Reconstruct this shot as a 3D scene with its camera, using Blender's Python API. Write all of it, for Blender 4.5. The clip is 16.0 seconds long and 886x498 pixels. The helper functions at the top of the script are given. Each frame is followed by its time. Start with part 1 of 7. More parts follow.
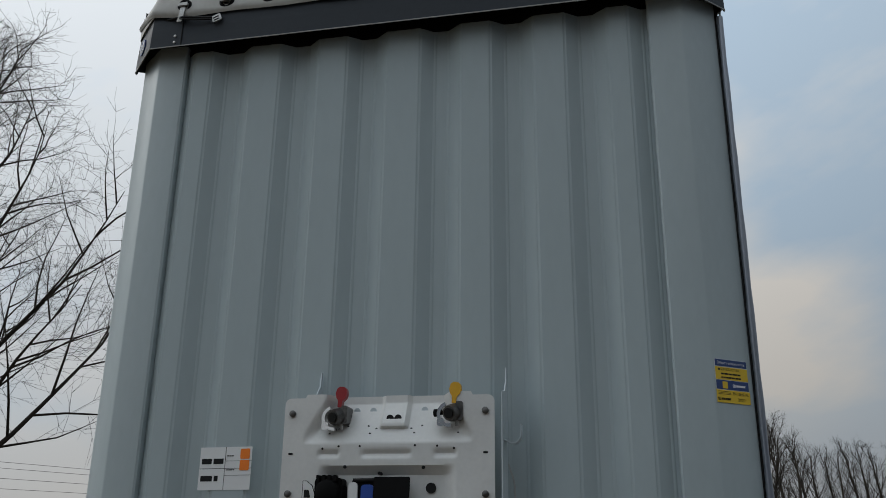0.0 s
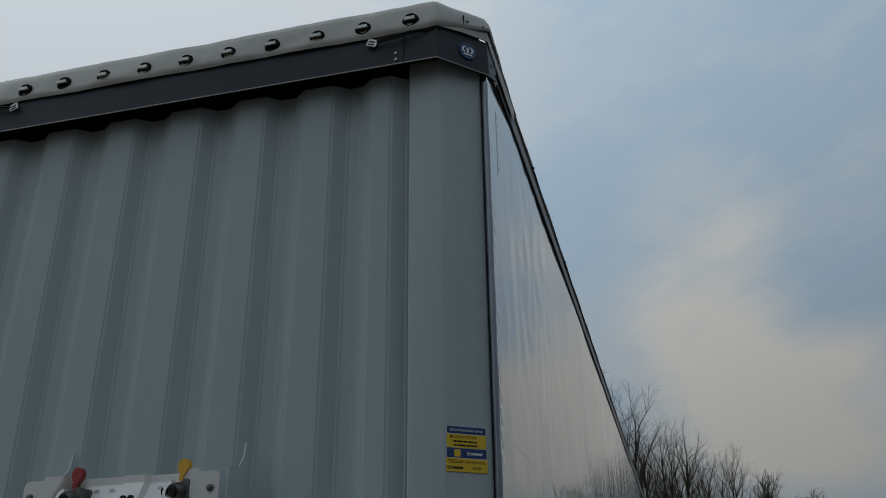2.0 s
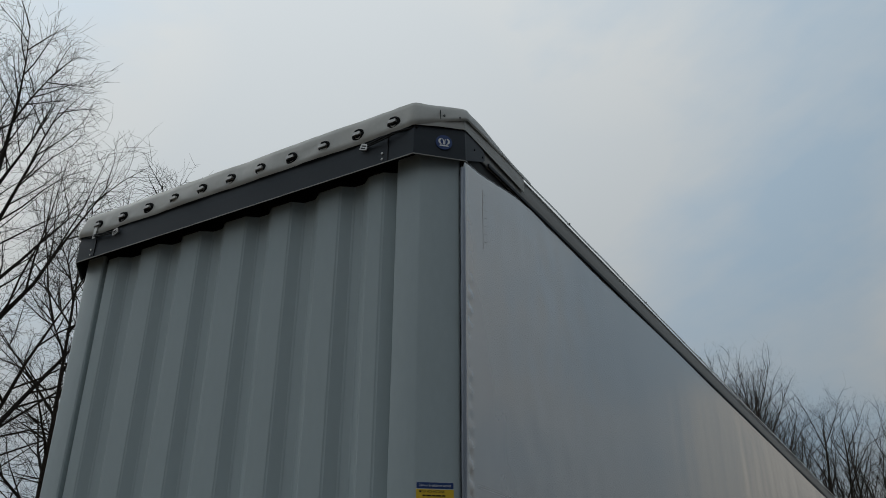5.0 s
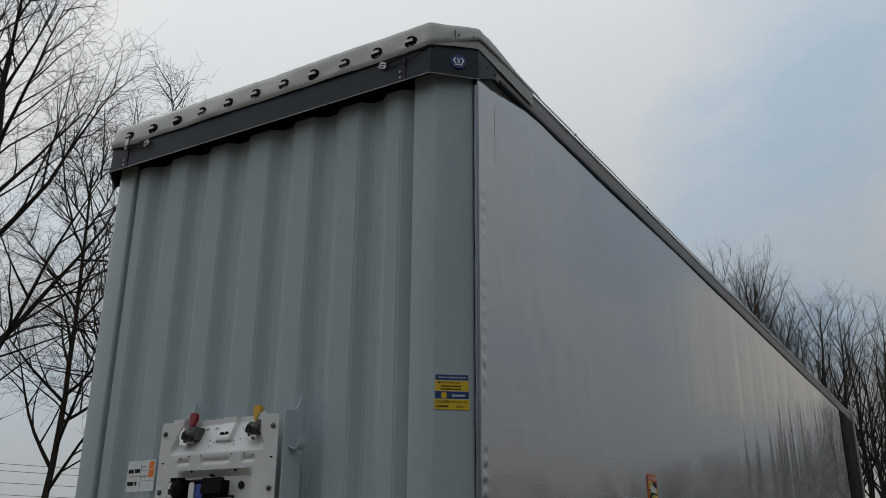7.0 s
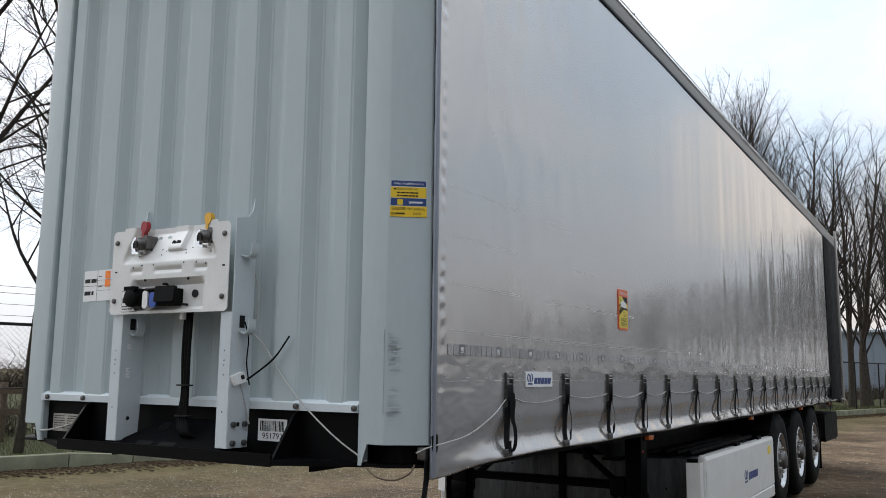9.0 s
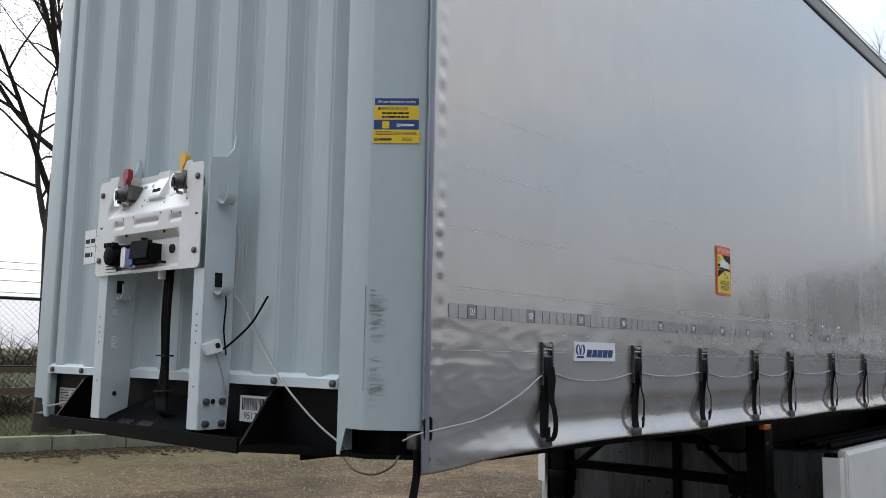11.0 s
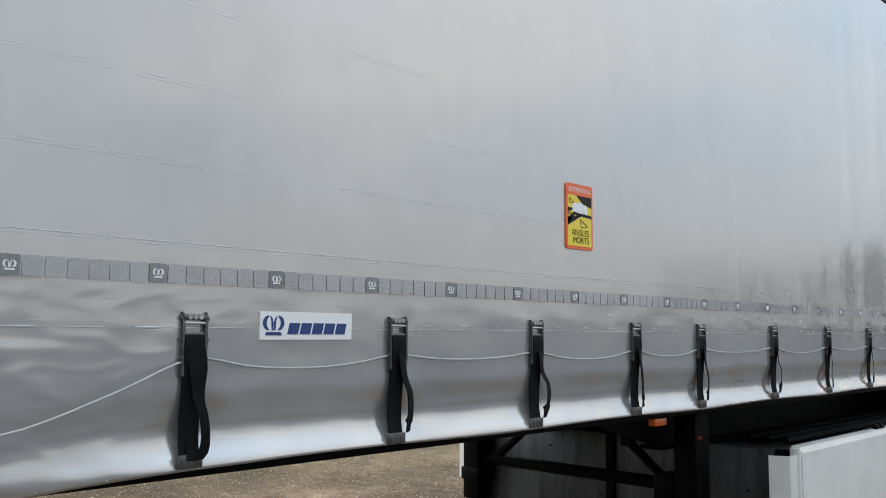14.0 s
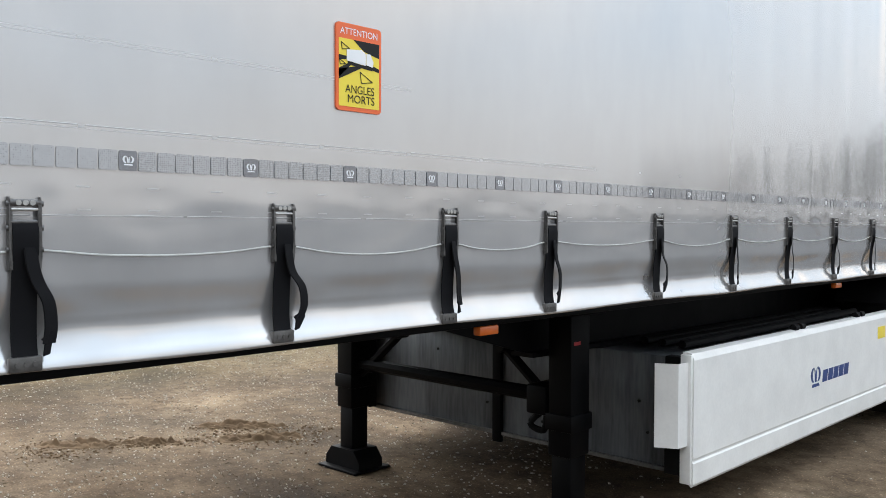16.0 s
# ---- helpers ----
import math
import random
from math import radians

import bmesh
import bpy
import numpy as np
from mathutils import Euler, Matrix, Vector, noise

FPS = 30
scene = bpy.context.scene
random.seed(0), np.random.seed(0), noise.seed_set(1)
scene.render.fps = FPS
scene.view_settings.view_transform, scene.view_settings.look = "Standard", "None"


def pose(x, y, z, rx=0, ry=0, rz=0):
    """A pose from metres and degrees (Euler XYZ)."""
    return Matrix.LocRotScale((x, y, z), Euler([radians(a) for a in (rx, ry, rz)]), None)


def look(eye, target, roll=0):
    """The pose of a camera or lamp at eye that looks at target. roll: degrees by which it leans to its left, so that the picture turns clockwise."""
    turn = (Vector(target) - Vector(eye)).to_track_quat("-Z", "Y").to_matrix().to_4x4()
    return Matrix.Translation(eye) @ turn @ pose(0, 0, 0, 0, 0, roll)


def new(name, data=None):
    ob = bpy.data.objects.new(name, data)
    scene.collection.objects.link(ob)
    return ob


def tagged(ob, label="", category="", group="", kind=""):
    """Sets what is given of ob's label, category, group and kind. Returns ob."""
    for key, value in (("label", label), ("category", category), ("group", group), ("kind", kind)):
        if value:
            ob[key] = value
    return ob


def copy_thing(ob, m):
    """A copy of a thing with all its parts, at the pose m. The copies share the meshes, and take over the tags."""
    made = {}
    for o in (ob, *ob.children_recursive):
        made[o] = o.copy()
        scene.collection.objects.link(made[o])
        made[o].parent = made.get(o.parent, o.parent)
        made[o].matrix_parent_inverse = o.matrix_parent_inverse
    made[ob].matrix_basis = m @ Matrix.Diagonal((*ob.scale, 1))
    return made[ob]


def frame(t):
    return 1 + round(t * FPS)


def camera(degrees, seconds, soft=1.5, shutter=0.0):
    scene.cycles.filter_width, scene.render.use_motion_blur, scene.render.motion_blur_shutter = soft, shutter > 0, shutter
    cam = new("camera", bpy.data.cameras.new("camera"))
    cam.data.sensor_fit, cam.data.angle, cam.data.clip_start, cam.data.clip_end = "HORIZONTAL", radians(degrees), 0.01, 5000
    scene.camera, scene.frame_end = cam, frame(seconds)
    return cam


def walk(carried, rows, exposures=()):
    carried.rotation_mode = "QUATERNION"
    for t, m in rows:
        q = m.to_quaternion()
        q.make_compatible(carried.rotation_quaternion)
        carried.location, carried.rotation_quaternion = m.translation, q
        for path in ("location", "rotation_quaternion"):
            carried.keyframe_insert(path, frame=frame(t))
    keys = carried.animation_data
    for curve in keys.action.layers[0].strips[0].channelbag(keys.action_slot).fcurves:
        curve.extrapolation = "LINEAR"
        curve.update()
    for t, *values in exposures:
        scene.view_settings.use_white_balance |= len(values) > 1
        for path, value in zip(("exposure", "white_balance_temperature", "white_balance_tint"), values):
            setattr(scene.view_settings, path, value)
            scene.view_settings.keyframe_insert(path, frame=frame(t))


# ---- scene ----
cam = camera(54.4, 16.0, 0.9)
PATH = [
    (0, (0.063, 0.214, 1.577), (-0.339, 2.064, 2.221), 0.7),
    (0.5, (0.262, 0.196, 1.603), (-0.144, 2.043, 2.254), 0.6),
    (1, (0.568, 0.235, 1.593), (0.154, 2.037, 2.356), 0.0),
    (1.5, (0.796, 0.291, 1.56), (0.37, 2.067, 2.376), -0.3),
    (2, (1.032, 0.492, 1.54), (0.577, 2.256, 2.364), -0.7),
    (2.5, (1.2, 0.648, 1.559), (0.64, 2.366, 2.415), -0.5),
    (3, (1.399, 0.744, 1.569), (0.738, 2.417, 2.441), -0.6),
    (3.5, (1.587, 0.764, 1.546), (0.795, 2.369, 2.439), -0.6),
    (4, (1.791, 0.62, 1.536), (0.901, 2.171, 2.431), 0.4),
    (4.2, (1.861, 0.573, 1.544), (0.961, 2.118, 2.441), 0.4),
    (6.3, (2.225, 0.212, 1.458), (1.275, 1.767, 2.282), 0.3),
    (6.5, (2.221, 0.17, 1.473), (1.267, 1.74, 2.265), 0.3),
    (7, (2.2, 0.148, 1.465), (1.226, 1.762, 2.131), 0.4),
    (7.5, (2.228, 0.158, 1.461), (1.234, 1.811, 1.991), 0.6),
    (8, (2.233, 0.201, 1.456), (1.235, 1.873, 1.913), 0.6),
    (8.5, (2.23, 0.288, 1.456), (1.226, 1.983, 1.801), 0.6),
    (9, (2.213, 0.422, 1.42), (1.203, 2.125, 1.704), 0.7),
    (9.2, (2.189, 0.495, 1.42), (1.174, 2.197, 1.689), 0.7),
    (11.3, (2.228, 1.497, 1.372), (0.899, 2.972, 1.612), 1.0),
    (11.5, (2.218, 1.609, 1.373), (0.879, 3.075, 1.611), 1.0),
    (12, (2.215, 1.863, 1.375), (0.858, 3.312, 1.615), 0.7),
    (12.5, (2.296, 2.116, 1.379), (0.929, 3.558, 1.611), 0.7),
    (13, (2.372, 2.34, 1.376), (1.0, 3.777, 1.605), 0.5),
    (13.5, (2.349, 2.581, 1.347), (0.976, 4.019, 1.563), 0.2),
    (14, (2.353, 2.838, 1.381), (0.958, 4.259, 1.573), 0.4),
    (14.5, (2.323, 3.076, 1.355), (0.936, 4.507, 1.523), 0.3),
    (15, (2.353, 3.347, 1.378), (0.967, 4.783, 1.512), 0.5),
    (15.5, (2.383, 3.561, 1.369), (0.991, 4.997, 1.43), 0.5),
    (15.8, (2.367, 3.735, 1.367), (0.98, 5.175, 1.35), 0.35),
    (16, (2.357, 3.851, 1.366), (0.972, 5.293, 1.314), 0.2),
]
EXPOSURES = [(0, 0.1, 6390, 8), (0.5, 0.0, 6390, 8), (1.0, 0.0, 6290, 7), (1.5, -0.28, 6220, 6), (2.0, -0.42, 6180, 5), (4.2, -0.36, 6380, 6), (6.5, -0.28, 6420, 6), (7.0, -0.08, 6560, 8), (8.0, 0.7, 6800, 11), (9.0, 1.18, 6620, 12), (11.5, 1.26, 6470, 12.5), (12.5, 1.58, 6520, 11.5), (13.5, 1.73, 6560, 9.5), (14.5, 1.77, 6540, 9), (15, 1.88, 6530, 8.5), (15.5, 1.92, 6540, 8.5), (16, 2.22, 6580, 10.5)]
walk(cam, [(t, look(eye, target, roll)) for t, eye, target, roll in PATH], EXPOSURES)

GROUND = -0.06
# ---- world and light ----
world = bpy.data.worlds.new("sky")
scene.world = world
world.use_nodes = True
wn, wl = world.node_tree.nodes, world.node_tree.links
wn.clear()
w_out = wn.new("ShaderNodeOutputWorld")
w_bg = wn.new("ShaderNodeBackground")
w_bg.inputs["Strength"].default_value = 0.1
sky = wn.new("ShaderNodeTexSky")
sky.sky_type = "NISHITA"
sky.sun_disc = False
sky.sun_elevation = radians(35)
sky.sun_rotation = radians(-83)
sky.air_density, sky.dust_density, sky.ozone_density = 1.0, 1.5, 1.5
w_tc = wn.new("ShaderNodeTexCoord")
w_map = wn.new("ShaderNodeMapping")
w_map.inputs["Scale"].default_value = (1.0, 1.0, 1.9)
w_map.inputs["Rotation"].default_value = (0.0, 0.35, 0.5)
w_n1 = wn.new("ShaderNodeTexNoise")
w_n1.inputs["Scale"].default_value = 1.9
w_n1.inputs["Detail"].default_value = 6.0
w_n1.inputs["Roughness"].default_value = 0.54
w_r1 = wn.new("ShaderNodeValToRGB")
w_r1.color_ramp.elements[0].position, w_r1.color_ramp.elements[0].color = 0.37, (0.08, 0.08, 0.08, 1)
w_r1.color_ramp.elements[1].position, w_r1.color_ramp.elements[1].color = 0.64, (0.95, 0.95, 0.95, 1)
w_n2 = wn.new("ShaderNodeTexNoise")
w_n2.inputs["Scale"].default_value = 1.1
w_n2.inputs["Detail"].default_value = 2.0
w_col = wn.new("ShaderNodeValToRGB")
w_col.color_ramp.elements[0].position, w_col.color_ramp.elements[0].color = 0.4, (6.0, 6.2, 6.45, 1)
w_col.color_ramp.elements[1].position, w_col.color_ramp.elements[1].color = 0.62, (7.7, 7.2, 6.65, 1)
w_mix = wn.new("ShaderNodeMix")
w_mix.data_type = "RGBA"
w_blue = wn.new("ShaderNodeMix")
w_blue.data_type = "RGBA"
w_blue.inputs[0].default_value = 0.8
w_blue.inputs[7].default_value = (4.7, 5.9, 7.1, 1)
wl.new(w_tc.outputs["Generated"], w_map.inputs["Vector"])
wl.new(w_map.outputs["Vector"], w_n1.inputs["Vector"])
wl.new(w_map.outputs["Vector"], w_n2.inputs["Vector"])


# wind-drawn streaks that climb towards the east
w_turn, w_flat = wn.new("ShaderNodeMapping"), wn.new("ShaderNodeMapping")
w_turn.inputs["Rotation"].default_value = (0.0, 0.42, 0.0)
w_flat.inputs["Scale"].default_value = (1.5, 1.0, 6.5)
w_n3 = wn.new("ShaderNodeTexNoise")
w_n3.inputs["Scale"].default_value = 2.3
w_n3.inputs["Detail"].default_value = 7.0
w_n3.inputs["Roughness"].default_value = 0.56
w_s3 = wn.new("ShaderNodeMath")
w_s3.operation = "MULTIPLY_ADD"
w_s3.inputs[1].default_value = 0.3
w_less = wn.new("ShaderNodeMath")
w_less.inputs[1].default_value = -0.15
wl.new(w_tc.outputs["Generated"], w_turn.inputs["Vector"])
wl.new(w_turn.outputs["Vector"], w_flat.inputs["Vector"])
wl.new(w_flat.outputs["Vector"], w_n3.inputs["Vector"])
wl.new(w_n1.outputs["Fac"], w_less.inputs[0])
wl.new(w_n3.outputs["Fac"], w_s3.inputs[0])
wl.new(w_less.outputs[0], w_s3.inputs[2])


def bearing(az, el):
    a, e = radians(az), radians(el)
    return Vector((math.sin(a) * math.cos(e), math.cos(a) * math.cos(e), math.sin(e)))


# cloud banks and blue openings: bearing, reach in degrees, more or less cloud, warmth
cloud, warmth = w_s3.outputs[0], w_n2.outputs["Fac"]
for az, el, reach, more, warm in ((-42, 30, 38, 0.16, 0.0), (-6, 42, 16, 0.08, 0.0), (9, 29, 22, -0.12, -0.08), (-7, 21, 13, -0.1, -0.1), (14, 18, 10, -0.06, -0.1), (3, 21, 7, 0.09, 0.16), (9, 13, 8, 0.1, 0.2)):
    b_dot = wn.new("ShaderNodeVectorMath")
    b_dot.operation = "DOT_PRODUCT"
    b_dot.inputs[1].default_value = bearing(az, el)
    wl.new(w_tc.outputs["Generated"], b_dot.inputs[0])
    b_rg = wn.new("ShaderNodeMapRange")
    b_rg.interpolation_type = "SMOOTHSTEP"
    b_rg.inputs["From Min"].default_value, b_rg.inputs["From Max"].default_value = math.cos(radians(reach)), 1.0
    wl.new(b_dot.outputs["Value"], b_rg.inputs["Value"])
    outs = []
    for base, gain in ((cloud, more), (warmth, warm)):
        b_add = wn.new("ShaderNodeMath")
        b_add.operation = "MULTIPLY_ADD"
        b_add.inputs[1].default_value = gain
        wl.new(b_rg.outputs[0], b_add.inputs[0])
        wl.new(base, b_add.inputs[2])
        outs.append(b_add.outputs[0])
    cloud, warmth = outs
wl.new(cloud, w_r1.inputs["Fac"])
wl.new(warmth, w_col.inputs["Fac"])
wl.new(sky.outputs["Color"], w_blue.inputs[6])
# haze whitens the sky low down, and the hidden sun brightens the clouds about it
SUNWARD = Vector((-0.8, 0.1, 0.57)).normalized()
w_sep = wn.new("ShaderNodeSeparateXYZ")
w_haze = wn.new("ShaderNodeMapRange")
w_haze.inputs["From Min"].default_value, w_haze.inputs["From Max"].default_value = 0.06, 0.24
w_haze.inputs["To Min"].default_value, w_haze.inputs["To Max"].default_value = 0.9, 0.0
w_max = wn.new("ShaderNodeMath")
w_max.operation = "MAXIMUM"
w_dot = wn.new("ShaderNodeVectorMath")
w_dot.operation = "DOT_PRODUCT"
w_dot.inputs[1].default_value = SUNWARD
w_glow = wn.new("ShaderNodeMapRange")
w_glow.inputs["From Min"].default_value, w_glow.inputs["From Max"].default_value = -0.5, 1.0
w_glow.inputs["To Min"].default_value, w_glow.inputs["To Max"].default_value = 0.56, 1.3
w_lit = wn.new("ShaderNodeVectorMath")
w_lit.operation = "SCALE"
wl.new(w_tc.outputs["Generated"], w_sep.inputs[0])
wl.new(w_sep.outputs["Z"], w_haze.inputs["Value"])
wl.new(w_haze.outputs[0], w_max.inputs[0])
wl.new(w_r1.outputs["Color"], w_max.inputs[1])
wl.new(w_tc.outputs["Generated"], w_dot.inputs[0])
wl.new(w_dot.outputs["Value"], w_glow.inputs["Value"])
wl.new(w_max.outputs[0], w_mix.inputs[0])
wl.new(w_blue.outputs[2], w_mix.inputs[6])
wl.new(w_col.outputs["Color"], w_mix.inputs[7])
# an overcast sky is brighter overhead than low down
w_high = wn.new("ShaderNodeMath")
w_high.operation = "MULTIPLY_ADD"
w_high.inputs[1].default_value, w_high.inputs[2].default_value = 0.96, 0.52
w_both = wn.new("ShaderNodeMath")
w_both.operation = "MULTIPLY"
wl.new(w_sep.outputs["Z"], w_high.inputs[0])
wl.new(w_high.outputs[0], w_both.inputs[0])
wl.new(w_glow.outputs[0], w_both.inputs[1])
wl.new(w_mix.outputs[2], w_lit.inputs[0])
wl.new(w_both.outputs[0], w_lit.inputs["Scale"])
wl.new(w_lit.outputs[0], w_bg.inputs["Color"])
wl.new(w_bg.outputs["Background"], w_out.inputs["Surface"])

sun_data = bpy.data.lights.new("sun", "SUN")
sun_data.energy, sun_data.angle, sun_data.color = 0.6, radians(35), (1.0, 0.97, 0.93)
sun_ob = new("sun", sun_data)
sun_ob.matrix_world = look((-32, 12, 22.8), (0, 8, 0))


# ---- materials ----
def mat(name, col, rough=0.6, metal=0.0, var=0.12, scale=6.0, fine=80.0, bump=0.0, stretch=(1, 1, 1), spec=0.5, coat=0.0, piece=0.0):
    m = bpy.data.materials.new(name)
    m.use_nodes = True
    n, l = m.node_tree.nodes, m.node_tree.links
    b = n["Principled BSDF"]
    b.inputs["Metallic"].default_value = metal
    b.inputs["Specular IOR Level"].default_value = spec
    b.inputs["Coat Weight"].default_value = coat
    mp = n.new("ShaderNodeMapping")
    mp.inputs["Scale"].default_value = stretch
    geo = n.new("ShaderNodeNewGeometry")
    l.new(geo.outputs["Position"], mp.inputs["Vector"])
    n1, n2 = n.new("ShaderNodeTexNoise"), n.new("ShaderNodeTexNoise")
    n1.inputs["Scale"].default_value, n1.inputs["Detail"].default_value = scale, 4
    n2.inputs["Scale"].default_value, n2.inputs["Detail"].default_value = fine, 3
    l.new(mp.outputs["Vector"], n1.inputs["Vector"])
    l.new(mp.outputs["Vector"], n2.inputs["Vector"])
    add = n.new("ShaderNodeMath")
    add.operation = "MULTIPLY_ADD"
    add.inputs[1].default_value = 0.4
    l.new(n2.outputs["Fac"], add.inputs[0])
    l.new(n1.outputs["Fac"], add.inputs[2])
    rg = n.new("ShaderNodeMapRange")
    rg.inputs["From Min"].default_value, rg.inputs["From Max"].default_value = 0.4, 1.0
    rg.inputs["To Min"].default_value, rg.inputs["To Max"].default_value = 1 - var, 1 + var
    l.new(add.outputs[0], rg.inputs["Value"])
    fac = rg.outputs[0]
    if piece:
        oi = n.new("ShaderNodeObjectInfo")
        r2 = n.new("ShaderNodeMapRange")
        r2.inputs["To Min"].default_value, r2.inputs["To Max"].default_value = 1 - piece, 1 + piece
        l.new(oi.outputs["Random"], r2.inputs["Value"])
        mu = n.new("ShaderNodeMath")
        mu.operation = "MULTIPLY"
        l.new(fac, mu.inputs[0])
        l.new(r2.outputs[0], mu.inputs[1])
        fac = mu.outputs[0]
    sc = n.new("ShaderNodeVectorMath")
    sc.operation = "SCALE"
    sc.inputs[0].default_value = col
    l.new(fac, sc.inputs["Scale"])
    l.new(sc.outputs[0], b.inputs["Base Color"])
    rr = n.new("ShaderNodeMapRange")
    rr.inputs["From Min"].default_value, rr.inputs["From Max"].default_value = 0.3, 0.7
    rr.inputs["To Min"].default_value, rr.inputs["To Max"].default_value = rough * 0.88, min(1, rough * 1.12)
    l.new(n1.outputs["Fac"], rr.inputs["Value"])
    l.new(rr.outputs[0], b.inputs["Roughness"])
    if bump:
        bp = n.new("ShaderNodeBump")
        bp.inputs["Strength"].default_value = 0.6
        bp.inputs["Distance"].default_value = bump
        l.new(add.outputs[0], bp.inputs["Height"])
        l.new(bp.outputs[0], b.inputs["Normal"])
    return m


M_PANEL = mat("painted_steel_grey", (0.4, 0.462, 0.472), 0.58, 0, 0.07, 1.6, 30, 0.0002, (1, 1, 0.3), 0.4)
M_POST = mat("painted_post_grey", (0.405, 0.465, 0.475), 0.42, 0, 0.08, 1.8, 40, 0.0004, (1, 1, 0.4))
M_CURTAIN = mat("silver_curtain", (0.515, 0.5, 0.487), 0.23, 0.64, 0.07, 2.0, 14, 0.0, (1, 1, 0.4), coat=0.75)
smear = M_CURTAIN.node_tree.nodes["Principled BSDF"].inputs["Roughness"].links[0].from_node
smear.inputs["To Min"].default_value, smear.inputs["To Max"].default_value = 0.14, 0.264
M_CURTAIN.node_tree.nodes["Principled BSDF"].inputs["Specular Tint"].default_value = (0.6, 0.6, 0.6, 1)
M_CURTAIN.node_tree.nodes["Principled BSDF"].inputs["Coat Roughness"].default_value = 0.04
M_CURTAIN.node_tree.nodes["Principled BSDF"].inputs["Coat IOR"].default_value = 1.6
M_CURTAIN_EDGE = mat("silver_curtain_edge", (0.26, 0.28, 0.32), 0.36, 0.6, 0.08, 4, 40, 0.002)
M_WELD = mat("curtain_weld", (0.5, 0.495, 0.49), 0.34, 0.7, 0.06, 20, 90)
M_FASCIA = mat("anthracite_fascia", (0.028, 0.033, 0.04), 0.5, 0, 0.12, 3, 60, 0.0004, spec=0.22)
M_TARP = mat("roof_tarpaulin", (0.4, 0.385, 0.35), 0.5, 0, 0.14, 5, 50, 0.003, (1, 1, 0.6))
M_RAIL = mat("grey_roof_rail", (0.255, 0.243, 0.225), 0.45, 0.3, 0.16, 4, 60)
M_WHITE = mat("white_painted_metal", (0.7, 0.695, 0.67), 0.38, 0, 0.09, 6, 70, 0.0004)
M_BRACKET = mat("light_grey_bracket", (0.55, 0.6, 0.62), 0.4, 0, 0.07, 5, 60, 0.0003)
M_BLACK = mat("black_chassis_paint", (0.0026, 0.0026, 0.003), 0.5, 0, 0.3, 7, 60, 0.0006, spec=0.08)
M_BLACKGLOSS = mat("glossy_black_plate", (0.004, 0.004, 0.005), 0.8, 0, 0.35, 5, 60, spec=0.04)
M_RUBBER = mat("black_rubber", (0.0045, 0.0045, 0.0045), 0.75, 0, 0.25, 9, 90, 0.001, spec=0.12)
M_WEB = mat("black_webbing", (0.006, 0.006, 0.007), 0.75, 0, 0.2, 30, 400, 0.0008, spec=0.12)
M_BUCKLE = mat("dark_buckle_steel", (0.11, 0.105, 0.1), 0.36, 0.75, 0.4, 40, 160, 0.0006)
M_STEEL = mat("worn_steel", (0.42, 0.41, 0.39), 0.38, 0.85, 0.3, 30, 160, 0.0006)
M_DARKSTEEL = mat("dark_worn_steel", (0.12, 0.115, 0.11), 0.42, 0.8, 0.35, 30, 160, 0.0006)
M_ALU = mat("polished_alloy", (0.78, 0.78, 0.78), 0.22, 0.95, 0.12, 8, 60)
M_RIM = mat("brushed_alloy_rim", (0.5, 0.5, 0.5), 0.34, 0.9, 0.2, 12, 80)
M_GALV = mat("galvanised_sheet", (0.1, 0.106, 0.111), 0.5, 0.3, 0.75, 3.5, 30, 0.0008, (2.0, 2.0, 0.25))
M_CORD = mat("grey_cord", (0.4, 0.4, 0.38), 0.7, 0, 0.12, 30, 300, 0.001)
M_RED = mat("red_plastic", (0.3, 0.012, 0.016), 0.35)
M_YELLOW = mat("yellow_plastic", (0.75, 0.4, 0.02), 0.35)
M_BLUE = mat("blue_plastic", (0.02, 0.07, 0.35), 0.35)
M_AMBER = mat("amber_lens", (0.5, 0.1, 0.012), 0.25)
M_INK = mat("black_ink", (0.012, 0.012, 0.012), 0.55, 0, 0.05, spec=0.2)
M_PAPER = mat("paper_white", (0.78, 0.78, 0.77), 0.6, 0, 0.03)
M_LOGOBLUE = mat("sticker_navy", (0.015, 0.045, 0.17), 0.4, 0, 0.04)
M_STICKYELLOW = mat("sticker_yellow", (0.75, 0.5, 0.02), 0.4, 0, 0.05)
M_STICKORANGE = mat("sticker_orange_red", (0.78, 0.13, 0.03), 0.4, 0, 0.05)
M_STICKLEMON = mat("sticker_lemon", (0.8, 0.62, 0.05), 0.4, 0, 0.04)
M_STICKWHITE = mat("sticker_white", (0.78, 0.78, 0.78), 0.4, 0, 0.03)
M_ORANGE = mat("fluorescent_orange", (0.95, 0.22, 0.01), 0.5, 0, 0.03)
M_REFL = mat("reflective_tape_grey", (0.31, 0.315, 0.325), 0.22, 0.7, 0.1, 190, 420, 0.0, (1, 0.4, 1.0), coat=0.75)
M_REFLDARK = mat("reflective_tape_dark", (0.165, 0.17, 0.185), 0.22, 0.7, 0.1, 300, 700, coat=0.75)
